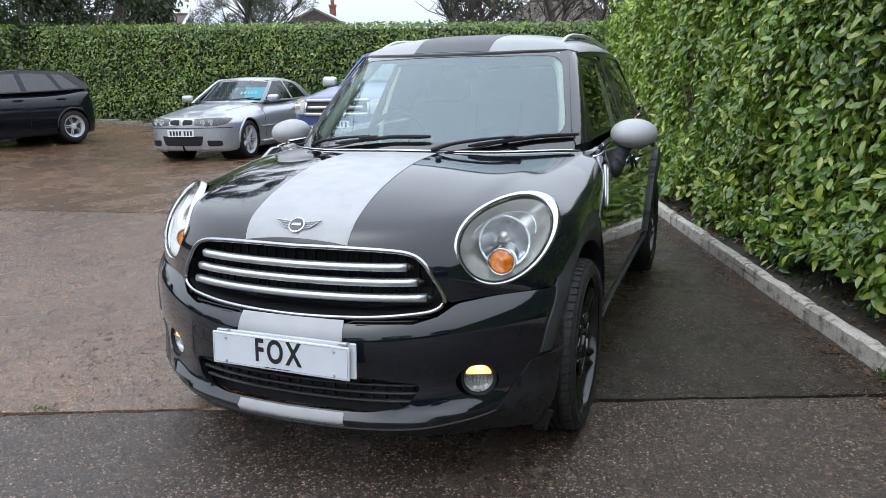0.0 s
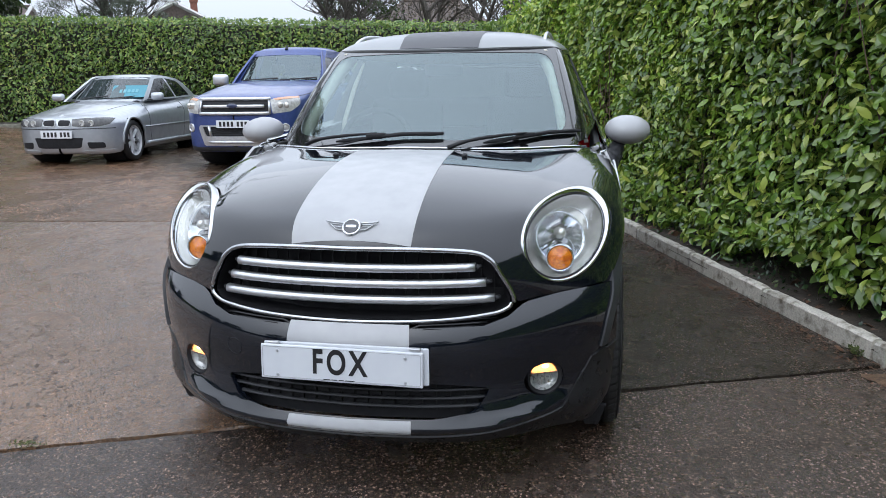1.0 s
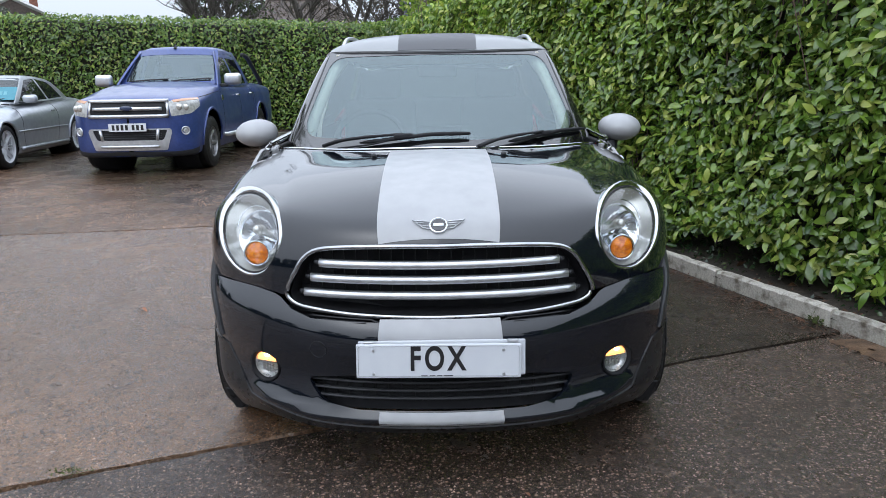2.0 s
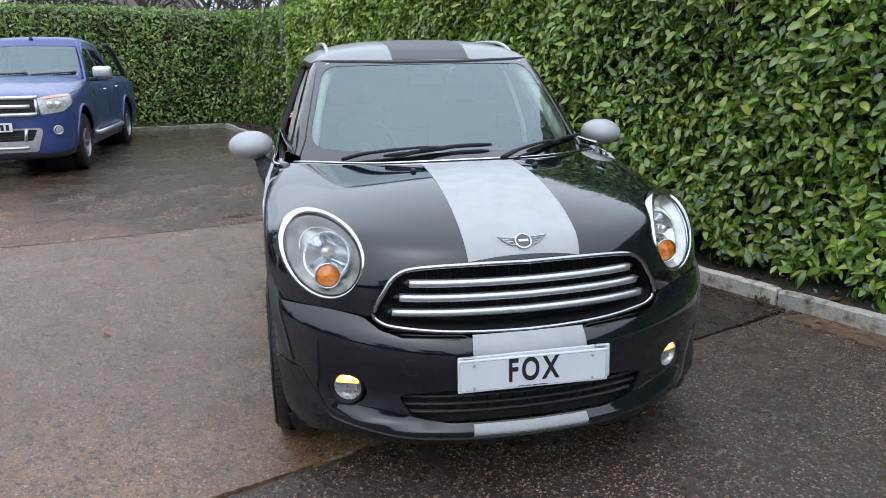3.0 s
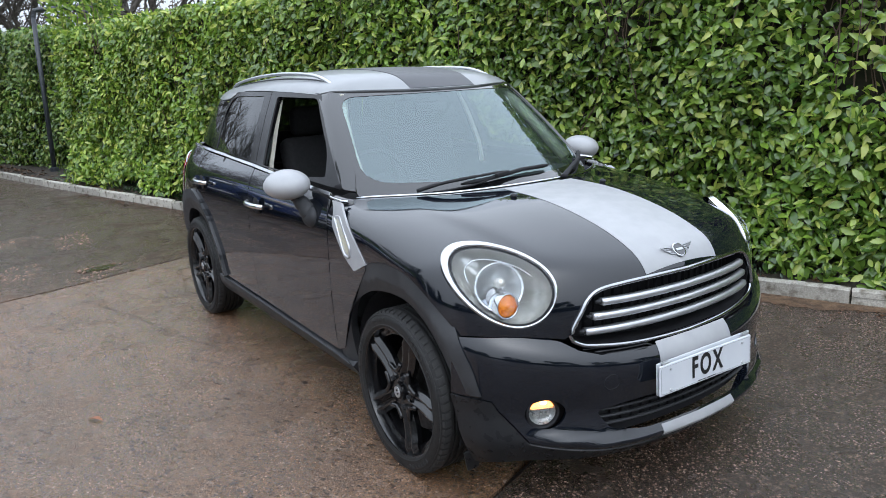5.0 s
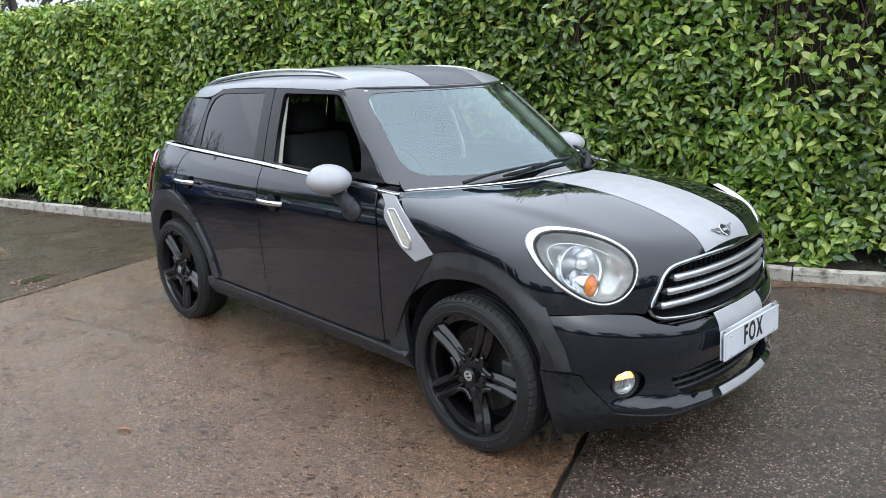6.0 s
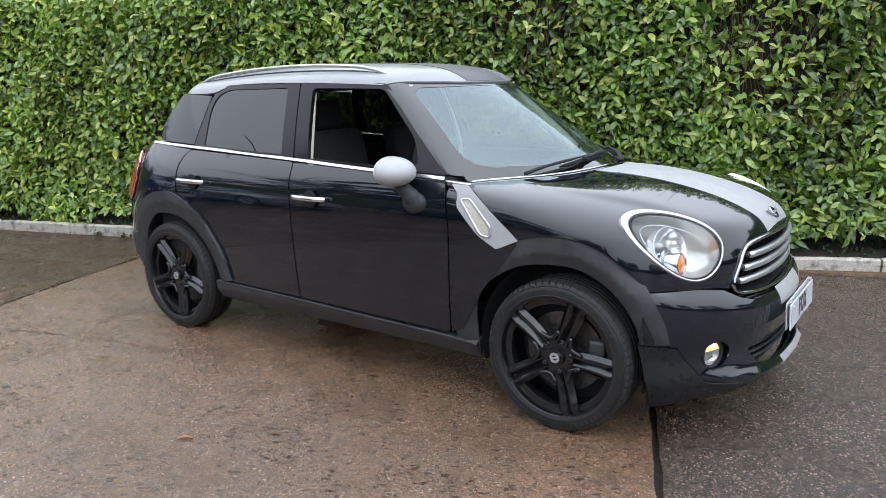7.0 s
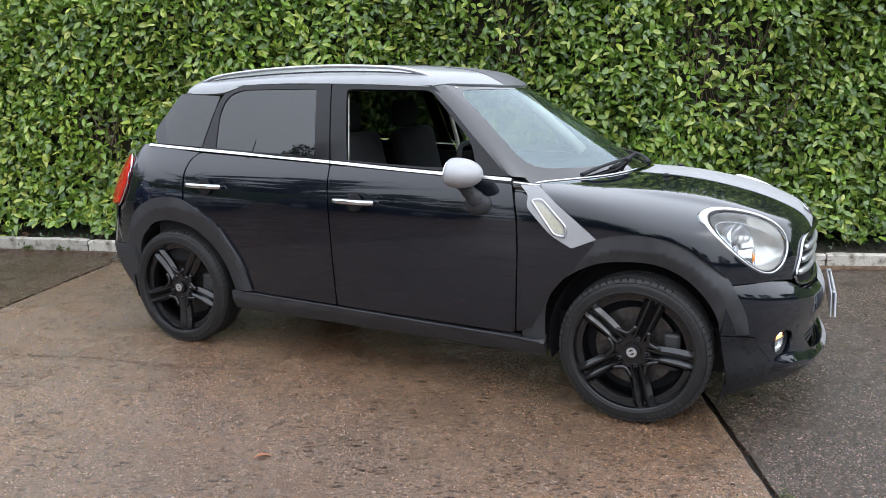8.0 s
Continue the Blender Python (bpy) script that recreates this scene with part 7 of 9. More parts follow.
        part("hub", lathe([(hubf - 0.05, 0.080), (hubf - 0.016, 0.080), (hubf - 0.010, 0.076), (hubf - 0.012, 0.052), (hubf - 0.012, 0.040), (hubf + 0.004, 0.036), (hubf + 0.004, 0.0)], 40), rim_mat, rimo, angle=30)
        for k in range(5):
            # the web that joins neighbouring pairs of spokes round the hub
            a0, a1 = radians(spin + 72 * k + 14), radians(spin + 72 * k + 58)
            P = [(hubf - 0.006, -r * math.sin(a), r * math.cos(a)) for u in np.linspace(0, 1, 13) for a, r in ((a0 + (a1 - a0) * u, 0.084 + 0.034 * (2 * u - 1) ** 2),)]
            part("web", tube(P, 0.0105, 8, up=(1, 0, 0)), rim_mat, rimo, smooth=True)
        part("centre_cap", lathe([(hubf + 0.004, 0.030), (hubf + 0.009, 0.027), (hubf + 0.010, 0.0)], 32), TRIM_GLOSS, rimo, "round centre cap", angle=30)
        part("cap_mark", lathe([(hubf + 0.0102, 0.023), (hubf + 0.0112, 0.0225), (hubf + 0.0112, 0.012), (hubf + 0.0102, 0.0115)], 20), SATIN, rimo)
        part("cap_mark", box((0.002, 0.036, 0.009), (hubf + 0.0115, 0, 0), 0.0008, 1, Matrix.Rotation(radians(25), 4, "X")), SATIN, rimo)
        for k in range(20):
            a = k * math.tau / 20 + 0.1
            part("rivet", ball((0.005, 0.0058, 0.0058), (h * 0.605, (q - 0.023) * math.cos(a), (q - 0.023) * math.sin(a)), 8, 5), rim_mat, rimo, smooth=True)
    else:
        n_s = 7 if style == "seven" else 6 if style == "six" else 5
        for k in range(n_s):
            turn = Matrix.Rotation(radians(spin + 360 / n_s * k), 4, "X")
            for sd in ((-1, 1) if style != "six" else (0,)):
                b = spoke(0.03, q - 0.014, sd * 0.012, sd * 0.022, 0.018 if sd else 0.05, 0.016 if sd else 0.065, hubf, h * 0.86, 0.03)
                bmesh.ops.transform(b, matrix=turn, verts=b.verts)
                part("spoke", b, rim_mat, rimo, angle=30)
        part("hub", lathe([(hubf - 0.03, 0.06), (hubf, 0.055), (hubf + 0.006, 0.034), (hubf + 0.008, 0.0)], 32), rim_mat, rimo, angle=30)
    return w


for s in (-1, 1):
    face = pose(0, 0, 0, 0, 0, 180) if s < 0 else pose(0, 0, 0)
    for y, z, spin in ((0.0, 0.309, -21.0), (2.600, 0.322, -33.0)):
        wheel(car, pose(s * 0.764, y, z) @ face, spin if s < 0 else -spin)
        ln = lathe([(-0.16, 0.30), (-0.16, 0.385), (0.10, 0.385)], 40)
        bmesh.ops.delete(ln, geom=[f for f in ln.faces if f.calc_center_median().z < -0.14], context="FACES")
        lin = part("wheel_housing", ln, PLASTIC_DARK, car, smooth=True)
        lin.location = (s * 0.72, y, 0.335)
        if s < 0:
            lin.rotation_euler = (0, 0, math.pi)
part("underbody", merge(box((1.30, 3.5, 0.20), (0, 1.30, 0.30)), box((1.46, 1.55, 0.16), (0, 1.28, 0.30)), box((1.0, 0.9, 0.35), (0, 0.05, 0.55))), PLASTIC_DARK, car)
for s in (-1, 1):
    fb_ = box((0.10, 0.010, 0.09), (0, 0, 0), 0.003)
    for v in fb_.verts:
        v.co.x *= 0.45 + 0.55 * (v.co.z + 0.045) / 0.09
    part("mud_flap", fb_, LIP, car, "torn black mud deflector").matrix_basis = pose(s * 0.765, -0.375, 0.15, 12, 0, 0)

# interior
part("headliner", box((1.05, 1.75, 0.02), (0, 1.85, 1.44), 0.005), CREAM, car, "pale roof lining")
part("dashboard", merge(box((1.34, 0.42, 0.30), (0, 0.72, 0.83), 0.09, 4), box((1.28, 0.28, 0.10), (0, 0.52, 0.97), 0.04, 3)), CLOTH, car, "black dashboard", smooth=True)
part("cabin_floor", box((1.40, 2.4, 0.03), (0, 1.75, 0.42)), CLOTH, car)
part("door_lining", box((0.03, 2.16, 0.56), (-0.775, 1.70, 0.74), 0.01), CLOTH, car)
part("door_lining", box((0.03, 2.16, 0.56), (0.775, 1.70, 0.74), 0.01), CLOTH, car)
part("load_cover", box((1.2, 0.75, 0.03), (0, 2.62, 0.98)), CLOTH, car)
for x in (-0.36, 0.36):
    sh = merge(box((0.46, 0.50, 0.16), (x, 1.32, 0.62), 0.05, 3), box((0.44, 0.13, 0.62), (x, 1.62, 0.90), 0.05, 3, pose(0, 0, 0, -14)), )
    part("front_seat", sh, CLOTH, car, "black cloth front seat", smooth=True)
    part("headrest", box((0.25, 0.09, 0.17), (x, 1.74, 1.29), 0.04, 3), CLOTH, car, smooth=True)
    for dx in (-0.05, 0.05):
        part("headrest_post", tube([(x + dx, 1.72, 1.14), (x + dx, 1.74, 1.24)], 0.006, 8), CHROME, car, smooth=True)
part("rear_bench", merge(box((1.18, 0.48, 0.16), (0, 2.12, 0.62), 0.05, 3), box((1.18, 0.14, 0.55), (0, 2.42, 0.92), 0.05, 3)), CLOTH, car, "black rear bench", smooth=True)
part("steering_wheel", tube([(-0.36 + 0.185 * math.cos(a), 0.93 + 0.07 * math.sin(a), 0.99 + 0.17 * math.sin(a)) for a in np.arange(32) * math.tau / 32], 0.014, 8, True), CLOTH, car, "black steering wheel", smooth=True)
part("wheel_boss", ball((0.07, 0.04, 0.065), (-0.36, 0.90, 0.985), 16, 10), CLOTH, car, smooth=True)
for s in (-1, 1):
    vs, fs = [], []
    for k, (x, y, z) in enumerate(((0.742, 1.50, 0.95), (0.724, 1.505, 1.08), (0.672, 1.53, 1.25), (0.612, 1.56, 1.42))):
        vs += [(s * x, y, z), (s * (x - 0.024), y + 0.004, z), (s * (x - 0.024), y + 0.020, z), (s * x, y + 0.018, z)]
        if k:
            fs += [(4 * k - 4 + i, 4 * k - 4 + (i + 1) % 4, 4 * k + (i + 1) % 4, 4 * k + i) for i in range(4)]
    mesh_object("pillar_lining", vs, fs, CREAM, car, "cream pillar lining", smooth=False)
    part("pillar_lining", tube([(s * 0.635, 0.62, 1.05), (s * 0.60, 0.78, 1.20), (s * 0.553, 0.93, 1.34), (s * 0.50, 1.03, 1.43)], 0.034, 8), CREAM, car, "cream pillar lining", smooth=True)
part("rear_mirror", box((0.20, 0.03, 0.06), (0, 0.98, 1.36), 0.012), PLASTIC, car, "rear-view mirror", smooth=True)


# ---- parked cars ----
def shell(name, field, ys, axis_z, low, material, parent, arches=(), label=""):
    """Sides and top of a body in one smooth sheet, with round openings cut over the wheels."""
    th = np.linspace(-low, math.pi + low, 91)
    Y, T = np.meshgrid(ys, th, indexing="ij")
    d = np.stack([np.cos(T).ravel(), np.zeros(T.size), np.sin(T).ravel()], 1)
    c = np.stack([np.zeros(T.size), Y.ravel(), np.full(T.size, axis_z)], 1)
    P = shoot(field, c + d * 1.6, -d, 1.6)
    N = slope(field, P)
    n = len(th)
    F = []
    for i in range(len(ys) - 1):
        for k in range(n - 1):
            f = (i * n + k, i * n + k + 1, (i + 1) * n + k + 1, (i + 1) * n + k)
            m = P[list(f)].mean(0)
            if any(math.hypot(m[1] - ay, m[2] - az) < r and abs(m[0]) > 0.4 for ay, az, r in arches):
                continue
            F.append(f)
    a, b, c_ = (P[[f[i] for f in F]] for i in (0, 1, 2))
    if (np.cross(b - a, c_ - a) * N[[f[0] for f in F]]).sum() < 0:
        F = [f[::-1] for f in F]
    return mesh_object(name, P, F, material, parent, label, N)


def car_fields(s):
    """Body and cabin surfaces from a few stations along a car whose front axle is at y = 0."""
    top, drop, plan, prof = spline(*s["top"]), spline(*s["drop"]), spline(*s["plan"]), spline(*s["prof"])
    nose, tail = spline(*s["nose"]), spline(*s["tail"])
    bow = s["bow"]
    yf, yr, tuck = s["ends"]

    def low(x, y, z):
        ax = np.abs(x)
        side = ax - plan(y) - prof(z)
        up = z - top(y) + drop(ax)
        fr = yf + nose(ax) + 0.5 * soft_ramp(tuck - z, 0.04) + 0.35 * soft_ramp(z - s["lean"], 0.04) - y
        re = y - yr + tail(ax) - 0 * z + 0.5 * soft_ramp(tuck - z, 0.04) + 0.3 * soft_ramp(z - s["lean"] - 0.1, 0.04)
        return soft_max(0.02, side, up, fr, re, s["floor"] - z)

    gp, roof, rdrop = spline(*s["glass"]), spline(*s["roof"]), spline(*s["rdrop"])
    (b0, z0, k0), (r0, zr, kr), belt, inward = s["screen"], s["back"], s["belt"], s["inward"]

    def side_glass(x, y, z):
        return np.abs(x) - gp(y) + inward * (z - belt) + 0.15 * np.maximum(z - belt, 0) ** 2

    def screen(x, y, z):
        return b0 + k0 * (z - z0) + bow * x * x - y

    def back(x, y, z):
        return y - (r0 - kr * (z - zr) - 0.25 * x * x)

    def cabin(x, y, z):
        return soft_max(0.02, side_glass(x, y, z), screen(x, y, z), back(x, y, z), z - roof(y) + rdrop(np.abs(x)))
    return low, side_glass, screen, cabin, top


def seam(field, line, parent, mapping=side_map, both=True):
    """Half-sunk dark tubes that stand in for the shadow gap between two panels."""
    P = on_body(field, mapping, flowing(line, n=6), -0.001)
    for s in ((1, -1) if both else (1,)):
        part("shut_line", tube(P * (s, 1, 1), 0.004, 4), PLASTIC_DARK, parent)


def plate_bars(parent, m, n, colour):
    """A registration plate whose writing is plain bars."""
    p = part("number_plate", box((0.52, 0.008, 0.111), (0, 0, 0), 0.003), colour, parent, "registration plate with dark bars")
    p.matrix_basis = m
    for k in range(n):
        x = -0.215 + 0.43 * (k + 0.5) / n + (0.02 if k >= 4 else -0.01)
        part("bar", box((0.036, 0.002, 0.072), (x, -0.005, 0)), INK, p)


def arch_lip(field, y, z, r, parent, material, a0=-0.12, a1=math.pi + 0.12):
    A = np.linspace(a0, a1, 30)
    P = on_body(field, side_map, np.stack([y + r * np.cos(A), z + r * np.sin(A)], 1), 0.004)
    for s in (1, -1):
        part("arch_lip", tube(P * (s, 1, 1), 0.020, 6), material, parent, smooth=True)


def under(parent, x, y0, y1, z0, z1, wheels, r):
    part("underbody", box((2 * x, y1 - y0, z1 - z0), (0, (y0 + y1) / 2, (z0 + z1) / 2)), PLASTIC_DARK, parent)
    for y, z in wheels:
        for s in (-1, 1):
            o = part("wheel_housing", lathe([(-0.30, 0.02), (-0.30, r), (0.06, r)], 32), PLASTIC_DARK, parent, smooth=True)
            o.matrix_basis = pose(s * 0.72, y, z, 0, 0, 0 if s > 0 else 180)


def interior(parent, w, y0, y1, z0, z1, seat_z):
    part("cabin_floor", box((w * 1.8, y1 - y0, 0.04), (0, (y0 + y1) / 2, z0)), CLOTH, parent)
    part("dashboard", box((w * 1.7, 0.45, 0.25), (0, y0 + 0.2, z1 - 0.12), 0.06, 3), CLOTH, parent, smooth=True)
    for x in (-0.36, 0.36):
        part("seat", merge(box((0.46, 0.14, 0.65), (x, y0 + 1.02, seat_z - 0.35), 0.05, 2), box((0.25, 0.09, 0.17), (x, y0 + 1.06, seat_z + 0.08), 0.04, 2)), CLOTH, parent, smooth=True)
    part("rear_seat", box((w * 1.5, 0.14, 0.6), (0, y1 - 0.25, seat_z - 0.35), 0.05, 2), CLOTH, parent, smooth=True)


SILVER = surface("silver_car_paint", (0.42, 0.44, 0.47), (0.38, 0.40, 0.43), scale=12, rough=0.30, rough2=0.36, metal=0.6, coat=0.8, fine=(600, 0.06))
BLUE = surface("blue_car_paint", (0.028, 0.052, 0.19), (0.036, 0.062, 0.21), scale=5, rough=0.32, rough2=0.42, metal=0.25, coat=0.7, fine=(30, 0.12))
INKY = surface("dark_blue_black_paint", (0.004, 0.005, 0.008), (0.006, 0.007, 0.011), scale=6, rough=0.14, coat=0.6, spec=0.1)
RIM_SILVER = surface("silver_alloy", (0.62, 0.63, 0.65), (0.52, 0.53, 0.55), scale=15, rough=0.35, metal=0.25)
RIM_DULL = surface("dull_alloy", (0.35, 0.35, 0.36), (0.25, 0.25, 0.25), scale=15, rough=0.4, metal=0.7)
LENS_HAZY = surface("hazy_headlamp", (0.50, 0.50, 0.48), (0.32, 0.32, 0.31), scale=25, rough=0.2, coat=1.0)
LENS_ORANGE = surface("pale_orange_lens", (0.55, 0.30, 0.18), (0.5, 0.26, 0.14), scale=25, rough=0.2, coat=1.0)
LAMP_DARK = surface("dark_lamp_glass", (0.05, 0.05, 0.052), (0.10, 0.10, 0.10), scale=14, rough=0.25, coat=0.25)
STICKER = surface("turquoise_sticker", (0.06, 0.24, 0.30), (0.05, 0.21, 0.27), rough=0.5)
STICKER_PRINT = surface("faint_print", (0.14, 0.36, 0.42), rough=0.5)
PLATE_FAR = surface("reflective_plate", (0.72, 0.73, 0.75), (0.66, 0.67, 0.7), rough=0.4)


def silver_coupe(m):
    s = dict(top=((-0.90, -0.76, -0.68, -0.55, -0.3, 0.0, 0.6, 1.5, 2.7, 3.3, 3.7, 3.9), (0.50, 0.665, 0.715, 0.752, 0.80, 0.848, 0.925, 0.95, 0.985, 0.985, 0.945, 0.80)),
             drop=((0, 0.3, 0.6, 0.75, 0.88, 1.0), (0, 0.006, 0.04, 0.085, 0.19, 0.33)),
             plan=((-0.8, -0.4, 0.0, 1.4, 2.7, 3.3, 3.8), (0.80, 0.855, 0.872, 0.872, 0.868, 0.84, 0.74)),
             prof=((0.1, 0.2, 0.32, 0.5, 0.68, 0.8, 0.92, 1.05), (-0.07, -0.03, -0.012, 0.0, 0.004, -0.022, -0.08, -0.16)),
             nose=((0, 0.3, 0.5, 0.65, 0.75, 0.82, 0.88), (0, 0.02, 0.065, 0.14, 0.235, 0.35, 0.52)), tail=((0, 0.4, 0.6, 0.75, 0.86), (0, 0.03, 0.10, 0.22, 0.45)),
             ends=(-0.79, 3.72, 0.26), floor=0.165, lean=0.62, bow=0.55, glass=((0.3, 1.0, 1.6, 2.2, 2.8, 3.2), (0.715, 0.745, 0.755, 0.745, 0.70, 0.63)),
             roof=((0.9, 1.2, 1.6, 2.0, 2.4, 2.7), (1.20, 1.31, 1.362, 1.365, 1.325, 1.25)), rdrop=((0, 0.3, 0.5, 0.6), (0, 0.01, 0.04, 0.085)),
             screen=(0.64, 0.92, 1.62), back=(2.95, 0.97, 1.75), belt=0.93, inward=0.42)
    low, sg, scr, cab, top = car_fields(s)
    c = thing("coupe_car", "silver two-door coupe with a turquoise sign behind its windscreen", "car", m)
    ys = np.concatenate([-0.795 + 0.3 * np.linspace(0, 1, 22) ** 2, np.linspace(-0.46, 3.3, 62), 3.725 - 0.4 * np.linspace(1, 0, 14) ** 2])
    wh = ((0.0, 0.335, 0.345), (2.725, 0.335, 0.345))
    shell("body", low, ys, 0.50, 1.5, SILVER, c, wh)
    for y, z, r in wh:
        arch_lip(low, y, z, r, c, SILVER)
    # cabin
    panel("roof", [(x, 1.24 + 0.45 * x * x) for x in np.linspace(-0.56, 0.56, 15)] + [(0.56, 2.2), (0.53, 2.45), (0.3, 2.52), (-0.3, 2.52), (-0.53, 2.45), (-0.56, 2.2)], top_map, cab, SILVER, c, 0.05, lift=0.004, both=False)
    wo = rounded([(-0.70, 0.91), (0.70, 0.91), (0.565, 1.335), (-0.565, 1.335)], 0.02)
    wi = rounded([(-0.665, 0.945), (0.665, 0.945), (0.545, 1.305), (-0.545, 1.305)], 0.05)
    panel("windscreen_frame", wo, front_map, scr, SILVER, c, 0.05, [wi], both=False, lift=0.004)
    g = panel("windscreen", wi, front_map, scr, GLASS_FAR, c, 0.06, both=False, depth=0)
    g.visible_shadow = False
    so = rounded([(0.66, 0.925), (1.38, 1.325), (1.9, 1.335), (2.45, 1.27), (2.98, 0.975), (2.0, 0.945)], [0.01, 0.08, 0.3, 0.15, 0.02, 0.3])
    w1 = rounded([(0.84, 0.955), (1.42, 1.28), (1.78, 1.295), (1.90, 0.965)], [0.02, 0.06, 0.02, 0.02])
    w2 = rounded([(1.95, 0.967), (1.84, 1.295), (2.32, 1.24), (2.62, 0.99)], [0.02, 0.02, 0.12, 0.03])
    panel("side_frame", so, side_map, sg, SILVER, c, 0.05, [w1, w2], lift=0.004, depth=0.03)
    panel("side_window", w1, side_map, sg, GLASS_DARK, c, 0.06, depth=0)
    panel("side_window", w2, side_map, sg, GLASS_DARK, c, 0.06, depth=0)
    bo = [(-0.62, 2.90, 1.0), (-0.5, 2.42, 1.30), (0.5, 2.42, 1.30), (0.62, 2.90, 1.0)]
    bm_, bb_ = star((0, 1.7, 1.0), (0, 1, 0.2))
    panel("rear_window", rounded(bb_(np.array(bo)), 0.05), bm_, cab, GLASS_DARK, c, 0.06, both=False, depth=0.02)
    # front
    for sgn in (-1, 1):
        kid = rounded([(sgn * 0.022, 0.578), (sgn * 0.222, 0.590), (sgn * 0.232, 0.668), (sgn * 0.022, 0.676)], 0.045)
        o = panel("kidney_grille", kid, front_map, low, PLASTIC_DARK, c, 0.02, lift=0.004, depth=0.01, both=False)
        part("kidney_rim", tube(on_body(low, front_map, kid, 0.008), 0.006, 6, True), SATIN, c, smooth=True)
    fm, fb = star((0, 0.3, 0.5), (0, -1, 0))
    hl = [(0.235, -0.72, 0.685), (0.42, -0.69, 0.700), (0.60, -0.62, 0.706), (0.74, -0.49, 0.705), (0.79, -0.40, 0.690), (0.73, -0.52, 0.605), (0.61, -0.62, 0.575), (0.42, -0.71, 0.570), (0.25, -0.75, 0.585)]
    panel("headlamp", rounded(fb(np.array(hl)), 0.01), fm, low, LAMP_DARK, c, 0.03, lift=0.006, depth=0.02, label="swept headlamp with twin rings")
    for sgn in (-1, 1):
        for x in (0.40, 0.53):
            P = on_body(low, front_map, [(sgn * x, 0.628)], 0.008)[0]
            o = part("lamp_ring", lathe([(0.0, 0.047), (-0.010, 0.045), (-0.008, 0.034), (-0.002, 0.030), (-0.006, 0.0)], 20, "Y"), LENS_HAZY, c, smooth=True)
            o.location = P
    panel("intake", rounded([(-0.40, 0.415), (0.40, 0.415), (0.36, 0.275), (0.30, 0.258), (-0.30, 0.258), (-0.36, 0.275)], 0.02), front_map, low, PLASTIC_DARK, c, 0.03, lift=0.005, depth=0.01, both=False, label="black lower intake mesh")
    panel("side_intake", rounded(fb(np.array([(0.43, -0.70, 0.355), (0.66, -0.60, 0.345), (0.67, -0.585, 0.265), (0.45, -0.68, 0.26)])), 0.03), fm, low, PLASTIC_DARK, c, 0.03, lift=0.005, depth=0.01)
    panel("splitter", rounded(fb(np.array([(0.34, -0.72, 0.23), (0.62, -0.62, 0.235), (0.80, -0.40, 0.25), (0.80, -0.40, 0.19), (0.62, -0.60, 0.165), (0.36, -0.70, 0.165)])), 0.02), fm, low, SILVER, c, 0.03, lift=0.012, depth=0.03)
    part("bumper_strip", tube(on_body(low, fm, fb(np.array([(x, -0.79 + 0.5 * x * x, 0.545) for x in np.linspace(-0.80, 0.80, 30)])), 0.003), 0.006, 4), PLASTIC, c)
    plate_bars(c, pose(0, -0.815, 0.465), 7, PLATE_FAR)
    part("bonnet_roundel", lathe([(0.0, 0.0), (0.0, 0.036), (0.006, 0.0)], 20, "Z"), SATIN, c).matrix_basis = pose(0, -0.62, float(top(-0.62)) + 0.004, 25)
    seam(low, [(0.62, 0.86), (0.55, 0.70), (0.56, 0.40), (0.60, 0.24)], c)
    seam(low, [(1.98, 0.92), (1.96, 0.70), (1.92, 0.45), (1.88, 0.26)], c)
    seam(low, [(-0.15, 0.80), (0.2, 0.845), (0.62, 0.885)], c)
    P = on_body(low, side_map, [(y, 0.52) for y in np.linspace(0.38, 2.34, 20)], 0.006)
    Q = on_body(low, side_map, [(y, 0.26) for y in np.linspace(0.42, 2.30, 20)], 0.012)
    for sgn in (1, -1):
        part("rubbing_strip", tube(P * (sgn, 1, 1), 0.012, 6), SILVER, c, smooth=True)
        part("side_skirt", tube(Q * (sgn, 1, 1), 0.03, 6), SILVER, c, smooth=True)
        part("door_handle", box((0.02, 0.17, 0.028), (sgn * -0.868, 1.78, 0.79), 0.009), SILVER, c, smooth=True)
        mr = new("door_mirror")
        mr.parent = c
        part("mirror_cap", box((0.23, 0.11, 0.125), (sgn * 0.92, 0.82, 0.99), 0.05, 4), SILVER, mr, smooth=True)
        part("mirror_stem", box((0.12, 0.06, 0.03), (sgn * 0.80, 0.82, 0.94), 0.01), PLASTIC, mr)
        for y, z, r in wh:
            wheel(c, pose(sgn * 0.755, y, 0.322, 0, 0, 0 if sgn > 0 else 180), 12, 0.322, 0.225, 0.235, "seven", RIM_SILVER, label="silver multi-spoke alloy wheel")
    under(c, 0.60, -0.6, 3.5, 0.18, 0.55, ((0, 0.335), (2.725, 0.335)), 0.36)
    interior(c, 0.72, 0.75, 2.75, 0.45, 0.92, 1.05)
    part("price_sign", box((0.60, 0.006, 0.36), (0, 0, 0), 0.003, 1), STICKER, c, "turquoise price sign behind the glass").matrix_basis = pose(0.34, 0.95, 1.075, -57, 0, 10)
    for k in range(5):
        part("sign_bar", box((0.045, 0.004, 0.09), (-0.14 + 0.07 * k, -0.006, 0)), STICKER_PRINT, c).matrix_basis = pose(0.34, 0.95, 1.075, -57, 0, 10)
    for x0, x1 in ((-0.50, 0.05), (0.08, 0.58)):
        B = on_body(scr, front_map, [(x, 0.945 + 0.008 * i) for i, x in enumerate(np.linspace(x0, x1, 6))], 0.02)
        part("wiper", tube(B, 0.010, 5), PLASTIC, c)
    return c


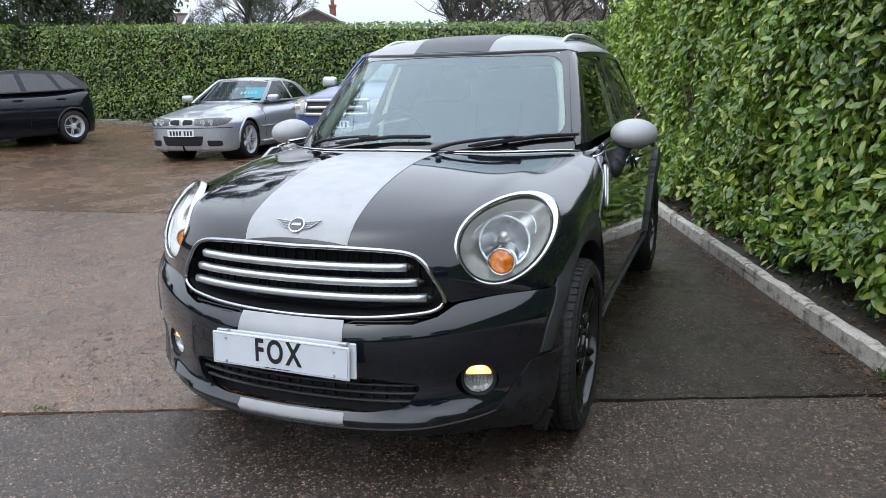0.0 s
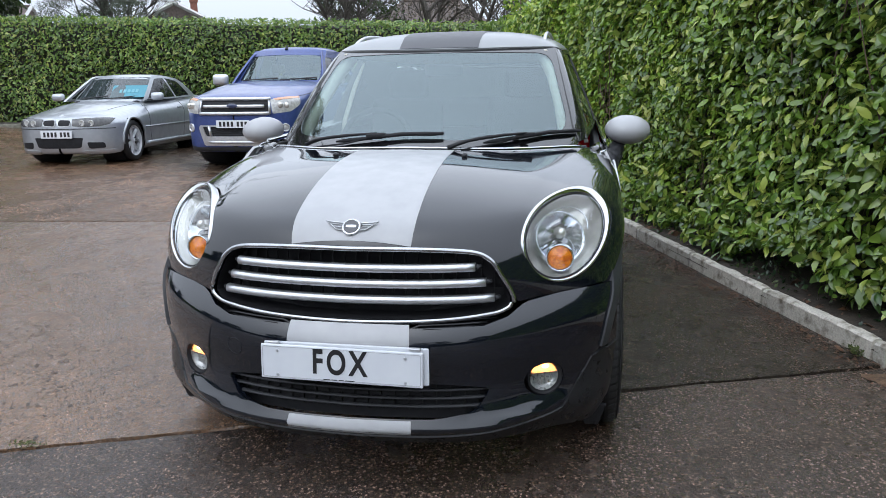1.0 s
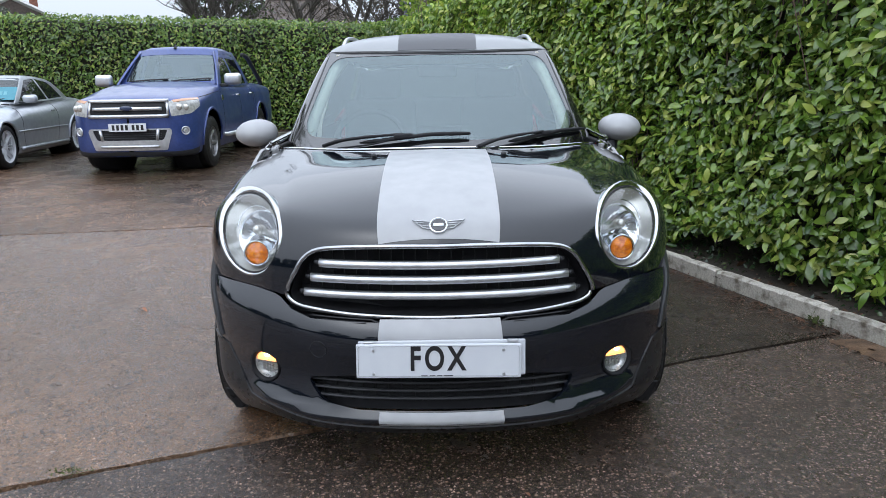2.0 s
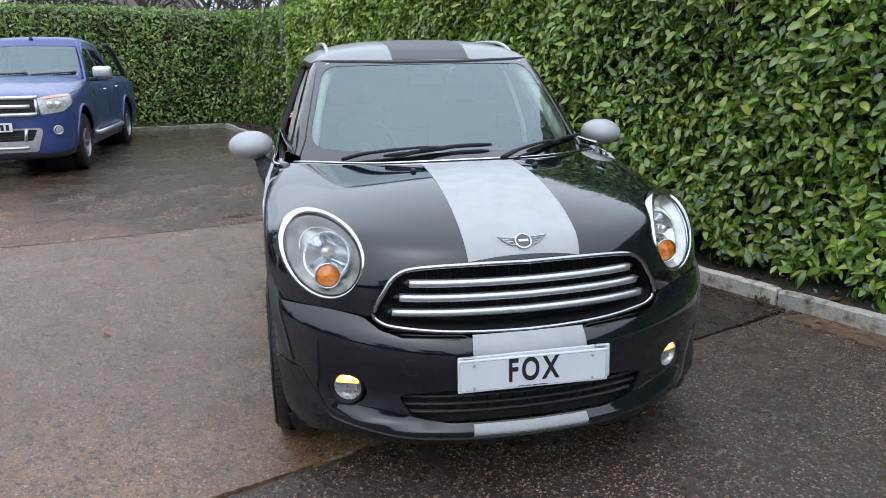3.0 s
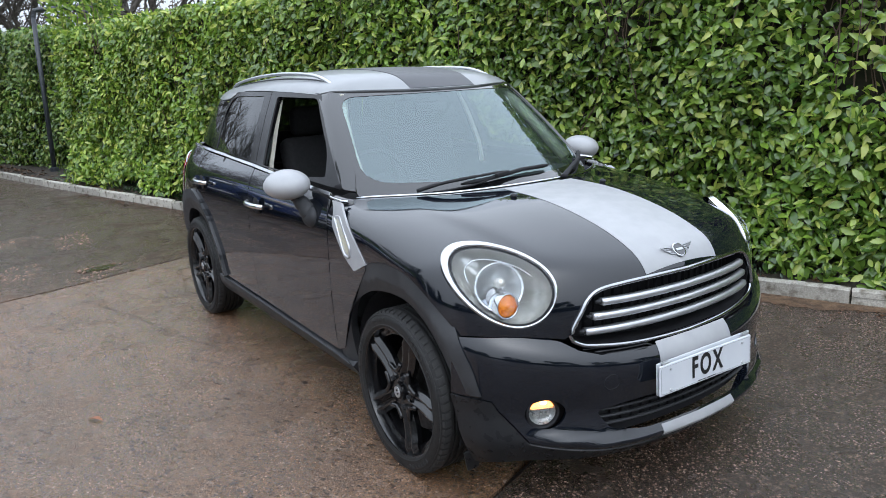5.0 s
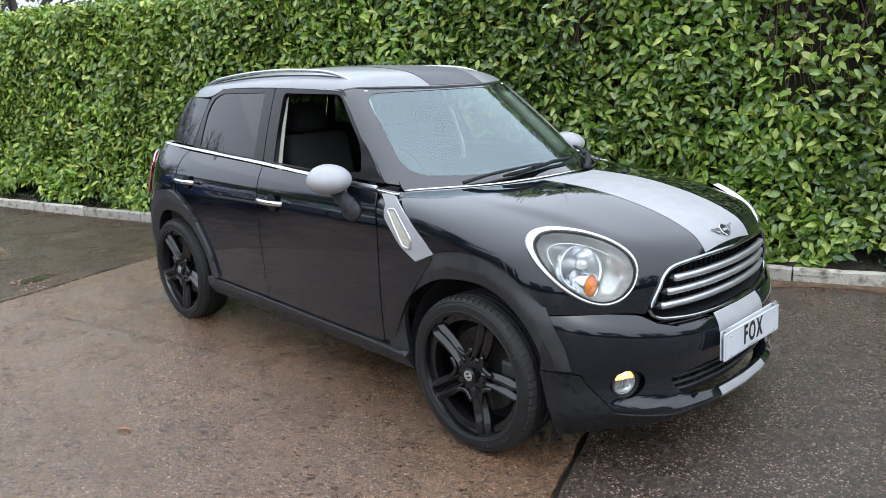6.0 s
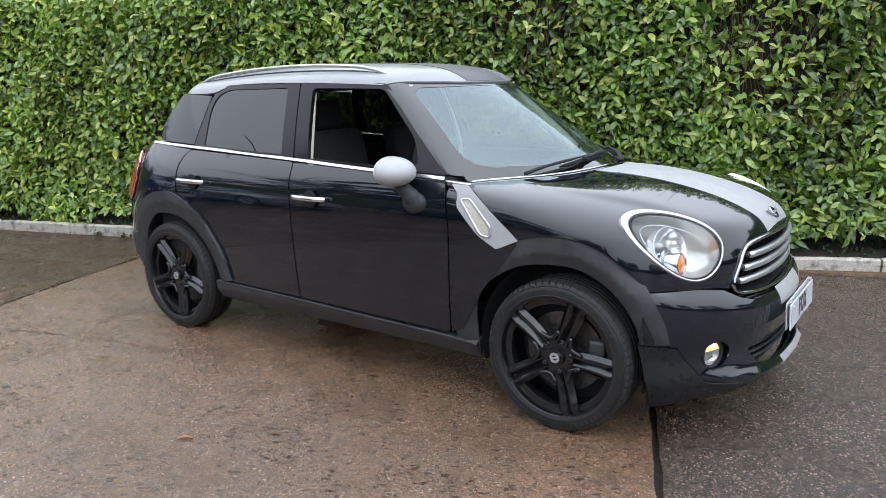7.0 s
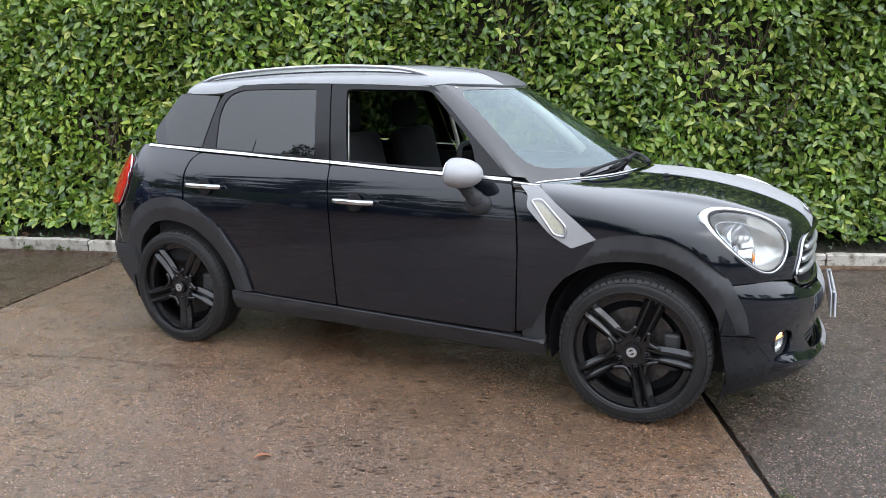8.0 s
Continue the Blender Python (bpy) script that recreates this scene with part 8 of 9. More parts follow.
def blue_pickup(m):
    s = dict(top=((-1.0, -0.90, -0.84, -0.75, -0.5, 0.0, 0.5, 1.0, 2.6, 4.2, 4.5), (0.70, 0.92, 1.0, 1.06, 1.125, 1.215, 1.275, 1.285, 1.24, 1.23, 1.20)),
             drop=((0, 0.3, 0.6, 0.75, 0.88, 1.0), (0, 0.004, 0.025, 0.055, 0.13, 0.26)),
             plan=((-0.9, -0.4, 0.0, 1.4, 3.2, 4.2, 4.5), (0.86, 0.905, 0.915, 0.90, 0.915, 0.895, 0.86)),
             prof=((0.3, 0.45, 0.6, 0.8, 0.95, 1.08, 1.2, 1.3), (-0.05, -0.02, 0.0, 0.0, -0.012, -0.035, -0.07, -0.11)),
             nose=((0, 0.3, 0.5, 0.7, 0.8, 0.87, 0.93), (0, 0.012, 0.04, 0.115, 0.20, 0.31, 0.5)), tail=((0, 0.5, 0.8, 0.9), (0, 0.01, 0.05, 0.14)),
             ends=(-0.90, 4.45, 0.32), floor=0.245, lean=0.92, bow=0.42, glass=((0.3, 1.0, 1.6, 2.2, 2.8), (0.80, 0.825, 0.83, 0.825, 0.81)),
             roof=((0.9, 1.15, 1.5, 2.0, 2.4, 2.75), (1.665, 1.775, 1.84, 1.855, 1.835, 1.785)), rdrop=((0, 0.35, 0.55, 0.66), (0, 0.012, 0.04, 0.09)),
             screen=(0.58, 1.16, 1.20), back=(2.78, 1.2, 0.35), belt=1.19, inward=0.30)
    low, sg, scr, cab, top = car_fields(s)
    c = thing("pickup_truck", "dusty blue double-cab pickup truck with silver grille bars", "pickup truck", m)
    ys = np.concatenate([-0.905 + 0.3 * np.linspace(0, 1, 20) ** 2, np.linspace(-0.57, 4.1, 76), 4.455 - 0.3 * np.linspace(1, 0, 8) ** 2])
    wh = ((0.0, 0.43, 0.455), (3.22, 0.43, 0.445))
    shell("body", low, ys, 0.80, 1.5, BLUE, c, wh)
    for y, z, r in wh:
        arch_lip(low, y, z, r, c, BLUE)
    panel("roof", [(x, 1.235 + 0.36 * x * x) for x in np.linspace(-0.655, 0.655, 15)] + [(0.66, 2.3), (0.64, 2.58), (0.3, 2.62), (-0.3, 2.62), (-0.64, 2.58), (-0.66, 2.3)], top_map, cab, BLUE, c, 0.05, lift=0.004, both=False)
    wo = rounded([(-0.765, 1.235), (0.765, 1.235), (0.655, 1.785), (-0.655, 1.785)], 0.03)
    wi = rounded([(-0.715, 1.275), (0.715, 1.275), (0.62, 1.74), (-0.62, 1.74)], 0.06)
    panel("windscreen_frame", wo, front_map, scr, BLUE, c, 0.05, [wi], both=False, lift=0.004)
    g = panel("windscreen", wi, front_map, scr, GLASS, c, 0.06, both=False, depth=0)
    g.visible_shadow = False
    so = rounded([(0.74, 1.175), (1.40, 1.77), (2.60, 1.775), (2.79, 1.20)], [0.01, 0.10, 0.05, 0.02])
    w1 = rounded([(0.93, 1.205), (1.46, 1.72), (1.73, 1.725), (1.76, 1.215)], [0.02, 0.07, 0.02, 0.02])
    w2 = rounded([(1.85, 1.215), (1.82, 1.725), (2.42, 1.72), (2.58, 1.23)], [0.02, 0.02, 0.05, 0.04])
    panel("side_frame", so, side_map, sg, BLUE, c, 0.05, [w1, w2], lift=0.004, depth=0.03)
    panel("side_window", w1, side_map, sg, GLASS_DARK, c, 0.06, depth=0)
    panel("side_window", w2, side_map, sg, GLASS_DARK, c, 0.06, depth=0)
    bm_, bb_ = star((0, 1.9, 1.3), (0, 1, 0.1))
    panel("cab_back", bb_(np.array([(-0.78, 2.77, 1.17), (-0.64, 2.6, 1.765), (0.64, 2.6, 1.765), (0.78, 2.77, 1.17)])), bm_, cab, BLUE, c, 0.06, both=False, depth=0.02)
    # front end
    gr = rounded([(-0.52, 1.025), (0.52, 1.025), (0.54, 0.795), (-0.54, 0.795)], 0.03)
    panel("grille_well", gr, front_map, low, PLASTIC_DARK, c, 0.05, lift=0.004, depth=0.01, both=False)
    for z, w, h in ((1.008, 0.55, 0.022), (0.912, 0.47, 0.022), (0.815, 0.54, 0.022)):
        P = on_body(low, front_map, [(x, z) for x in np.linspace(-w, w, 20)], 0.02)
        part("grille_bar", tube(P, h, 8, flat=1.2), SATIN, c, "silver grille bar", smooth=True)
    for sgn in (-1, 1):
        P = on_body(low, front_map, [(sgn * 0.525, 1.01), (sgn * 0.545, 0.81)], 0.016)
        part("grille_side", tube(P, 0.020, 8), SATIN, c, smooth=True)
    P = on_body(low, front_map, [(0, 0.912)], 0.045)[0]
    part("oval_badge", ball((0.085, 0.012, 0.036), tuple(P), 24, 12), surface("dark_oval", (0.02, 0.03, 0.08), rough=0.2, coat=0.8), c, "plain oval badge", smooth=True)
    fm, fb = star((0, 0.3, 0.8), (0, -1, 0))
    hl = [(0.56, -0.84, 1.015), (0.68, -0.76, 1.035), (0.84, -0.60, 1.050), (0.89, -0.45, 1.055), (0.885, -0.50, 0.93), (0.80, -0.68, 0.835), (0.58, -0.83, 0.805)]
    panel("headlamp", rounded(fb(np.array(hl)), 0.02), fm, low, LENS_HAZY, c, 0.04, lift=0.006, depth=0.03, label="large clear headlamp with orange top")
    hl2 = [(0.60, -0.80, 1.025), (0.84, -0.60, 1.055), (0.89, -0.46, 1.06), (0.887, -0.46, 1.03), (0.84, -0.60, 1.02), (0.62, -0.80, 0.995)]
    panel("indicator", fb(np.array(hl2)), fm, low, LENS_ORANGE, c, 0.03, lift=0.010, depth=0.02)
    for x in (0.66, 0.77):
        for sgn in (-1, 1):
            P = on_body(low, fm, fb(np.array([(sgn * x, -0.75, 0.925)])), 0.012)[0]
            part("lamp_bowl", ball((0.045, 0.02, 0.045), tuple(P), 16, 8), REFLECTOR, c, smooth=True)
    bp = rounded([(-0.56, 0.645), (0.56, 0.645), (0.58, 0.60), (0.50, 0.345), (-0.50, 0.345), (-0.58, 0.60)], 0.03)
    bi = rounded([(-0.52, 0.625), (0.52, 0.625), (0.46, 0.485), (-0.46, 0.485)], 0.03)
    panel("bumper_insert", bp, front_map, low, SATIN, c, 0.04, [bi], lift=0.016, depth=0.03, both=False, label="satin silver bumper insert")
    panel("bumper_intake", bi, front_map, low, PLASTIC_DARK, c, 0.04, lift=0.003, depth=0.01, both=False)
    for z in (0.515, 0.545, 0.575):
        P = on_body(low, front_map, [(x, z) for x in np.linspace(-0.44, 0.44, 12)], 0.006)
        part("intake_slat", tube(P, 0.006, 4), PLASTIC, c)
    P = on_body(low, front_map, [(x, 0.40) for x in np.linspace(-0.40, 0.40, 12)], 0.03)
    part("skid_bar", tube(P, 0.018, 8), SATIN, c, smooth=True)
    for sgn in (-1, 1):
        P = on_body(low, front_map, [(sgn * 0.40, 0.63), (sgn * 0.375, 0.48)], 0.018)
        part("insert_post", tube(P, 0.022, 8), SATIN, c, smooth=True)
    panel("lower_valance", rounded(fb(np.array([(-0.86, -0.55, 0.37), (-0.6, -0.78, 0.335), (0, -0.88, 0.325), (0.6, -0.78, 0.335), (0.86, -0.55, 0.37), (0.84, -0.55, 0.29), (0.5, -0.75, 0.255), (0, -0.8, 0.245), (-0.5, -0.75, 0.255), (-0.84, -0.55, 0.29)])), 0.03), fm, low, PLASTIC, c, 0.05, lift=0.004, depth=0.03, both=False)
    for sgn in (-1, 1):
        P = on_body(low, fm, fb(np.array([(sgn * 0.735, -0.75, 0.605)])), 0.004)[0]
        o = part("fog_lamp", lathe([(0.0, 0.062), (-0.018, 0.058), (-0.014, 0.046), (0.0, 0.044)], 24, "Y"), SATIN, c, "round fog lamp", smooth=True)
        o.matrix_basis = pose(*P, 0, 0, sgn * 26)
        o = part("fog_glass", lathe([(-0.008, 0.0), (-0.004, 0.03), (0.004, 0.045)], 24, "Y"), LENS_HAZY, c, smooth=True)
        o.matrix_basis = pose(*P, 0, 0, sgn * 26)
        mr = new("door_mirror")
        mr.parent = c
        part("mirror_cap", box((0.27, 0.13, 0.185), (sgn * 1.03, 0.88, 1.305), 0.055, 4), SATIN, mr, "silver mirror cap", smooth=True)
        part("mirror_stem", box((0.14, 0.06, 0.05), (sgn * 0.88, 0.90, 1.21), 0.015), PLASTIC, mr)
        for y, z in ((1.62, 1.045), (2.55, 1.055)):
            part("door_handle", tube([(sgn * 0.885, y - 0.09, z), (sgn * 0.918, y - 0.05, z), (sgn * 0.918, y + 0.05, z), (sgn * 0.885, y + 0.09, z)], 0.014, 8), CHROME, c, "chrome door handle", smooth=True)
        part("side_vent", box((0.012, 0.10, 0.085), (sgn * 0.915, 0.60, 1.02), 0.005), CHROME, c)
        part("step_bar", tube([(sgn * 0.80, 0.62, 0.46), (sgn * 0.93, 0.72, 0.44), (sgn * 0.94, 1.6, 0.44), (sgn * 0.93, 2.5, 0.44), (sgn * 0.80, 2.60, 0.46)], 0.035, 10), SATIN, c, "round steel side step", smooth=True)
        for y, z, r in wh:
            wheel(c, pose(sgn * 0.78, y, 0.386, 0, 0, 0 if sgn > 0 else 180), 20, 0.386, 0.255, 0.225, "six", RIM_DULL, label="dirty six-spoke alloy wheel")
        B = [(sgn * 0.76, 2.68, 1.74), (sgn * 0.79, 2.95, 1.66), (sgn * 0.82, 3.35, 1.42), (sgn * 0.84, 3.62, 1.23)]
        part("styling_bar", tube(flowing(B, n=6), 0.045, 8, flat=0.7), PLASTIC, c, "black sports bar behind the cab", smooth=True)
    plate_bars(c, pose(0, -0.945, 0.665), 7, PLATE_FAR)
    seam(low, [(0.70, 1.14), (0.66, 0.95), (0.66, 0.70), (0.64, 0.52)], c)
    seam(low, [(1.79, 1.16), (1.80, 0.80), (1.78, 0.52)], c)
    seam(low, [(2.72, 1.16), (2.74, 0.95), (2.62, 0.70)], c)
    seam(low, [(2.85, 1.19), (2.85, 0.8), (2.83, 0.52)], c)
    seam(low, [(-0.45, 1.045), (0.1, 1.09), (0.6, 1.12)], c)
    under(c, 0.62, -0.7, 4.3, 0.36, 0.80, ((0, 0.43), (3.22, 0.43)), 0.47)
    interior(c, 0.80, 0.75, 2.65, 0.70, 1.17, 1.40)
    for x0, x1 in ((-0.60, 0.05), (0.10, 0.66)):
        B = on_body(scr, front_map, [(x, 1.275 + 0.006 * i) for i, x in enumerate(np.linspace(x0, x1, 6))], 0.02)
        part("wiper", tube(B, 0.012, 5), PLASTIC, c)
    part("aerial", tube([(0, 1.34, 1.80), (0, 1.37, 1.87)], [0.03, 0.01], 8), PLASTIC, c)
    return c


def dark_hatchback(m):
    s = dict(top=((-1.0, -0.88, -0.78, -0.5, 0.0, 0.6, 1.5, 2.7, 3.2, 3.45), (0.42, 0.60, 0.70, 0.80, 0.89, 0.965, 1.0, 1.03, 1.03, 0.95)),
             drop=((0, 0.3, 0.6, 0.75, 0.88, 1.0), (0, 0.006, 0.035, 0.075, 0.16, 0.3)),
             plan=((-0.8, -0.4, 0.0, 1.4, 2.6, 3.1, 3.5), (0.80, 0.86, 0.878, 0.878, 0.875, 0.84, 0.74)),
             prof=((0.1, 0.2, 0.32, 0.5, 0.72, 0.85, 0.95, 1.1), (-0.07, -0.03, -0.012, 0.0, 0.004, -0.02, -0.06, -0.14)),
             nose=((0, 0.3, 0.5, 0.65, 0.75, 0.82, 0.88), (0, 0.02, 0.065, 0.14, 0.235, 0.35, 0.52)), tail=((0, 0.4, 0.6, 0.75, 0.86), (0, 0.03, 0.09, 0.2, 0.42)),
             ends=(-0.86, 3.31, 0.28), floor=0.17, lean=0.64, bow=0.5, glass=((0.3, 1.0, 1.6, 2.2, 2.8, 3.3), (0.73, 0.76, 0.77, 0.765, 0.73, 0.66)),
             roof=((0.9, 1.2, 1.6, 2.2, 2.8, 3.1), (1.24, 1.35, 1.41, 1.42, 1.375, 1.32)), rdrop=((0, 0.3, 0.5, 0.6), (0, 0.01, 0.04, 0.085)),
             screen=(0.60, 0.96, 1.62), back=(3.33, 1.0, 0.75), belt=0.98, inward=0.42)
    low, sg, scr, cab, top = car_fields(s)
    c = thing("hatchback_car", "dark blue-black five-door hatchback with silver alloys", "car", m)
    ys = np.concatenate([-0.865 + 0.3 * np.linspace(0, 1, 16) ** 2, np.linspace(-0.5, 3.0, 56), 3.315 - 0.3 * np.linspace(1, 0, 14) ** 2])
    wh = ((0.0, 0.33, 0.345), (2.6, 0.33, 0.345))
    shell("body", low, ys, 0.52, 1.5, INKY, c, wh)
    for y, z, r in wh:
        arch_lip(low, y, z, r, c, INKY)
    panel("roof", [(x, 1.27 + 0.4 * x * x) for x in np.linspace(-0.57, 0.57, 13)] + [(0.575, 2.6), (0.53, 2.98), (0.3, 3.05), (-0.3, 3.05), (-0.53, 2.98), (-0.575, 2.6)], top_map, cab, INKY, c, 0.05, lift=0.004, both=False)
    wi = rounded([(-0.70, 0.97), (0.70, 0.97), (0.575, 1.37), (-0.575, 1.37)], 0.04)
    panel("windscreen", wi, front_map, scr, GLASS_FAR, c, 0.06, both=False, depth=0)
    so = rounded([(0.64, 0.97), (1.40, 1.375), (2.2, 1.395), (2.85, 1.35), (3.20, 1.04), (2.0, 0.995)], [0.01, 0.08, 0.3, 0.15, 0.02, 0.3])
    w1 = rounded([(0.86, 1.0), (1.42, 1.33), (1.68, 1.345), (1.70, 1.01)], [0.02, 0.06, 0.02, 0.02])
    w2 = rounded([(1.80, 1.012), (1.78, 1.347), (2.30, 1.34), (2.46, 1.03)], [0.02, 0.02, 0.05, 0.03])
    w3 = rounded([(2.54, 1.035), (2.40, 1.33), (2.62, 1.315), (2.92, 1.06)], 0.03)
    panel("side_frame", so, side_map, sg, INKY, c, 0.05, [w1, w2, w3], lift=0.004, depth=0.03)
    for w in (w1, w2, w3):
        panel("side_window", w, side_map, sg, GLASS_DARK, c, 0.06, depth=0)
    bm_, bb_ = star((0, 1.9, 1.1), (0, 1, 0.1))
    panel("rear_window", rounded(bb_(np.array([(-0.62, 3.22, 1.04), (-0.52, 3.0, 1.34), (0.52, 3.0, 1.34), (0.62, 3.22, 1.04)])), 0.05), bm_, cab, GLASS_DARK, c, 0.06, both=False, depth=0.02)
    rm, rb = star((0, 2.6, 0.7), (0.7, 0.7, 0))
    panel("tail_lamp", rounded(rb(np.array([(0.76, 3.09, 0.88), (0.72, 3.14, 0.89), (0.64, 3.24, 0.87), (0.66, 3.22, 0.80), (0.74, 3.12, 0.82)])), 0.02), rm, low, RED_LENS, c, 0.03, lift=0.006, depth=0.02)
    seam(low, [(0.62, 0.92), (0.56, 0.70), (0.60, 0.28)], c)
    seam(low, [(1.74, 0.98), (1.74, 0.6), (1.72, 0.28)], c)
    seam(low, [(2.50, 1.0), (2.46, 0.8), (2.28, 0.62)], c)
    for sgn in (1, -1):
        for y in (1.55, 2.40):
            part("door_handle", box((0.025, 0.20, 0.03), (sgn * 0.874, y, 0.86), 0.01), INKY, c, smooth=True)
        for y, z, r in wh:
            wheel(c, pose(sgn * 0.765, y, 0.317, 0, 0, 0 if sgn > 0 else 180), 18, 0.317, 0.215, 0.215, "five", RIM_SILVER, label="silver alloy wheel")
    under(c, 0.60, -0.6, 3.2, 0.18, 0.55, ((0, 0.33), (2.6, 0.33)), 0.36)
    interior(c, 0.74, 0.8, 3.0, 0.45, 0.97, 1.10)
    return c


silver_coupe(pose(-7.51, 8.41, gz(8.4) + 0.0, 0, 0, 5.2) @ Matrix.Diagonal((1, 1, 1.055, 1)))
blue_pickup(pose(-4.34, 8.32, gz(8.5) - 0.003, 0.2, 0, 0.6))
dark_hatchback(pose(-12.72, 6.52, gz(8.6, -11.8) - 0.01, 0.8, 0, -10) @ Matrix.Scale(1.05, 4))


# ---- beyond the hedges ----
BRICK = surface("red_brick_wall", (0.26, 0.11, 0.075), (0.18, 0.08, 0.06), scale=8, rough=0.85, bump=0.3, bump_scale=30, fine=(14, 0.25))
ROOF_TILE = surface("brown_roof_tile", (0.10, 0.075, 0.06), (0.07, 0.055, 0.048), scale=5, rough=0.8, bump=0.5, bump_scale=12, fine=(6, 0.3))
BARGE = surface("white_bargeboard", (0.6, 0.6, 0.58), (0.5, 0.5, 0.48), rough=0.6)
WINDOW_FAR = surface("window_dark", (0.02, 0.025, 0.03), rough=0.08, coat=0.5)


def house(x, y, yaw, w, d, eave, ridge, label, chimney=None, hip=0.0):
    """A gabled or hipped house: w along the ridge, d across."""
    h = thing("house", label, "house", pose(x, y, 0, 0, 0, yaw))
    part("wall", box((w, d, eave), (0, 0, eave / 2)), BRICK, h)
    b = bmesh.new()
    o = 0.35
    v = [b.verts.new(p) for p in ((-w / 2 - o, -d / 2 - o, eave - 0.1), (w / 2 + o, -d / 2 - o, eave - 0.1), (w / 2 + o, d / 2 + o, eave - 0.1), (-w / 2 - o, d / 2 + o, eave - 0.1),
                                  (-w / 2 - o + hip, 0, ridge), (w / 2 + o - hip, 0, ridge))]
    for f in ((0, 1, 5, 4), (2, 3, 4, 5), (1, 2, 5), (3, 0, 4), (3, 2, 1, 0)):
        b.faces.new([v[i] for i in f])
    part("roof", b, ROOF_TILE, h)
    part("ridge_tiles", tube([(-w / 2 - o + hip, 0, ridge), (w / 2 + o - hip, 0, ridge)], 0.12, 6), ROOF_TILE, h)
    if not hip:
        for sx in (-1, 1):
            for sy in (-1, 1):
                part("bargeboard", tube([(sx * (w / 2 + o + 0.02), sy * (d / 2 + o), eave - 0.12), (sx * (w / 2 + o + 0.02), 0, ridge - 0.02)], 0.13, 4), BARGE, h)
    if chimney:
        cx, cy = chimney
        part("chimney", merge(box((0.45, 0.45, 1.6), (cx, cy, ridge - 0.35)), box((0.55, 0.55, 0.14), (cx, cy, ridge + 0.4))), BRICK, h)
        part("chimney_pot", tube([(cx, cy, ridge + 0.4), (cx, cy, ridge + 0.8)], 0.13, 8), BRICK, h)
    for k in (-1, 1):
        part("window", box((1.3, 0.08, 1.1), (k * w * 0.25, -d / 2 - 0.02, eave * 0.7)), WINDOW_FAR, h)
    return h


house(-27.4, 46.6, 120, 8.0, 4.6, 5.3, 6.50, "brick house with brown tiled gable roof and chimney beyond the hedge", (-1.4, -1.3))
house(-40.0, 41.0, 20, 9.0, 6.5, 4.6, 6.55, "pale house with slate roof glimpsed under trees beyond the hedge")
house(-7.4, 37.5, 8, 7.6, 7.2, 3.4, 5.5, "low brick building with hipped brown roof beyond the hedge", None, 2.6)
for k, (x, y, h) in enumerate(((-9.5, 27.0, 7.5), (-7.6, 24.5, 6.0), (-5.0, 27.0, 7.5), (-3.4, 22.5, 6.0), (-1.0, 25.0, 7.0), (0.4, 20.5, 6.2), (2.2, 22.0, 8.0), (3.6, 19.0, 7.0), (5.0, 30.0, 11.0))):
    bare_tree(x, y, h, 21 + k, "bare brown winter tree with dense twigs behind the hedge", 4, 0.85)
bare_tree(-22.1, 17.0, 14.0, 131, "tall bare tree with a pale trunk behind the hedge", 4, 0.4, 0.010)
bare_tree(-19.6, 15.6, 14.5, 133, "slender bare tree behind the hedge", 4, 0.3, 0.008)
bare_tree(-23.0, 33.0, 8.5, 126, "bare winter tree with thin twigs", 4)
FEATHERY = leaf_material("feathery_grey_green", (0.075, 0.092, 0.062), (0.12, 0.14, 0.095), (0.17, 0.185, 0.14))
evergreen(-9.0, 30.0, 5.6, 2.2, 31, "round ivy-covered tree behind the hedge", 8800, 0.15)
evergreen(-17.7, 16.6, 14.8, 3.4, 32, "tall dark evergreen tree behind the hedge", 34000, 0.2)
evergreen(-28.0, 26.0, 9.0, 4.0, 33, "dark conifer behind the hedge", 15400, 0.20)
evergreen(-33.0, 24.0, 10.0, 4.0, 35, "tall dark conifer behind the hedge", 15400, 0.20)
evergreen(-19.6, 28.4, 7.4, 2.4, 36, "grey-green feathery tree behind the hedge", 34000, 0.07, "broad", FEATHERY, "thin grey-green feathery foliage")
evergreen(-21.4, 29.5, 9.5, 2.4, 34, "grey-green feathery tree behind the hedge", 36000, 0.07, "broad", FEATHERY, "thin grey-green feathery foliage")
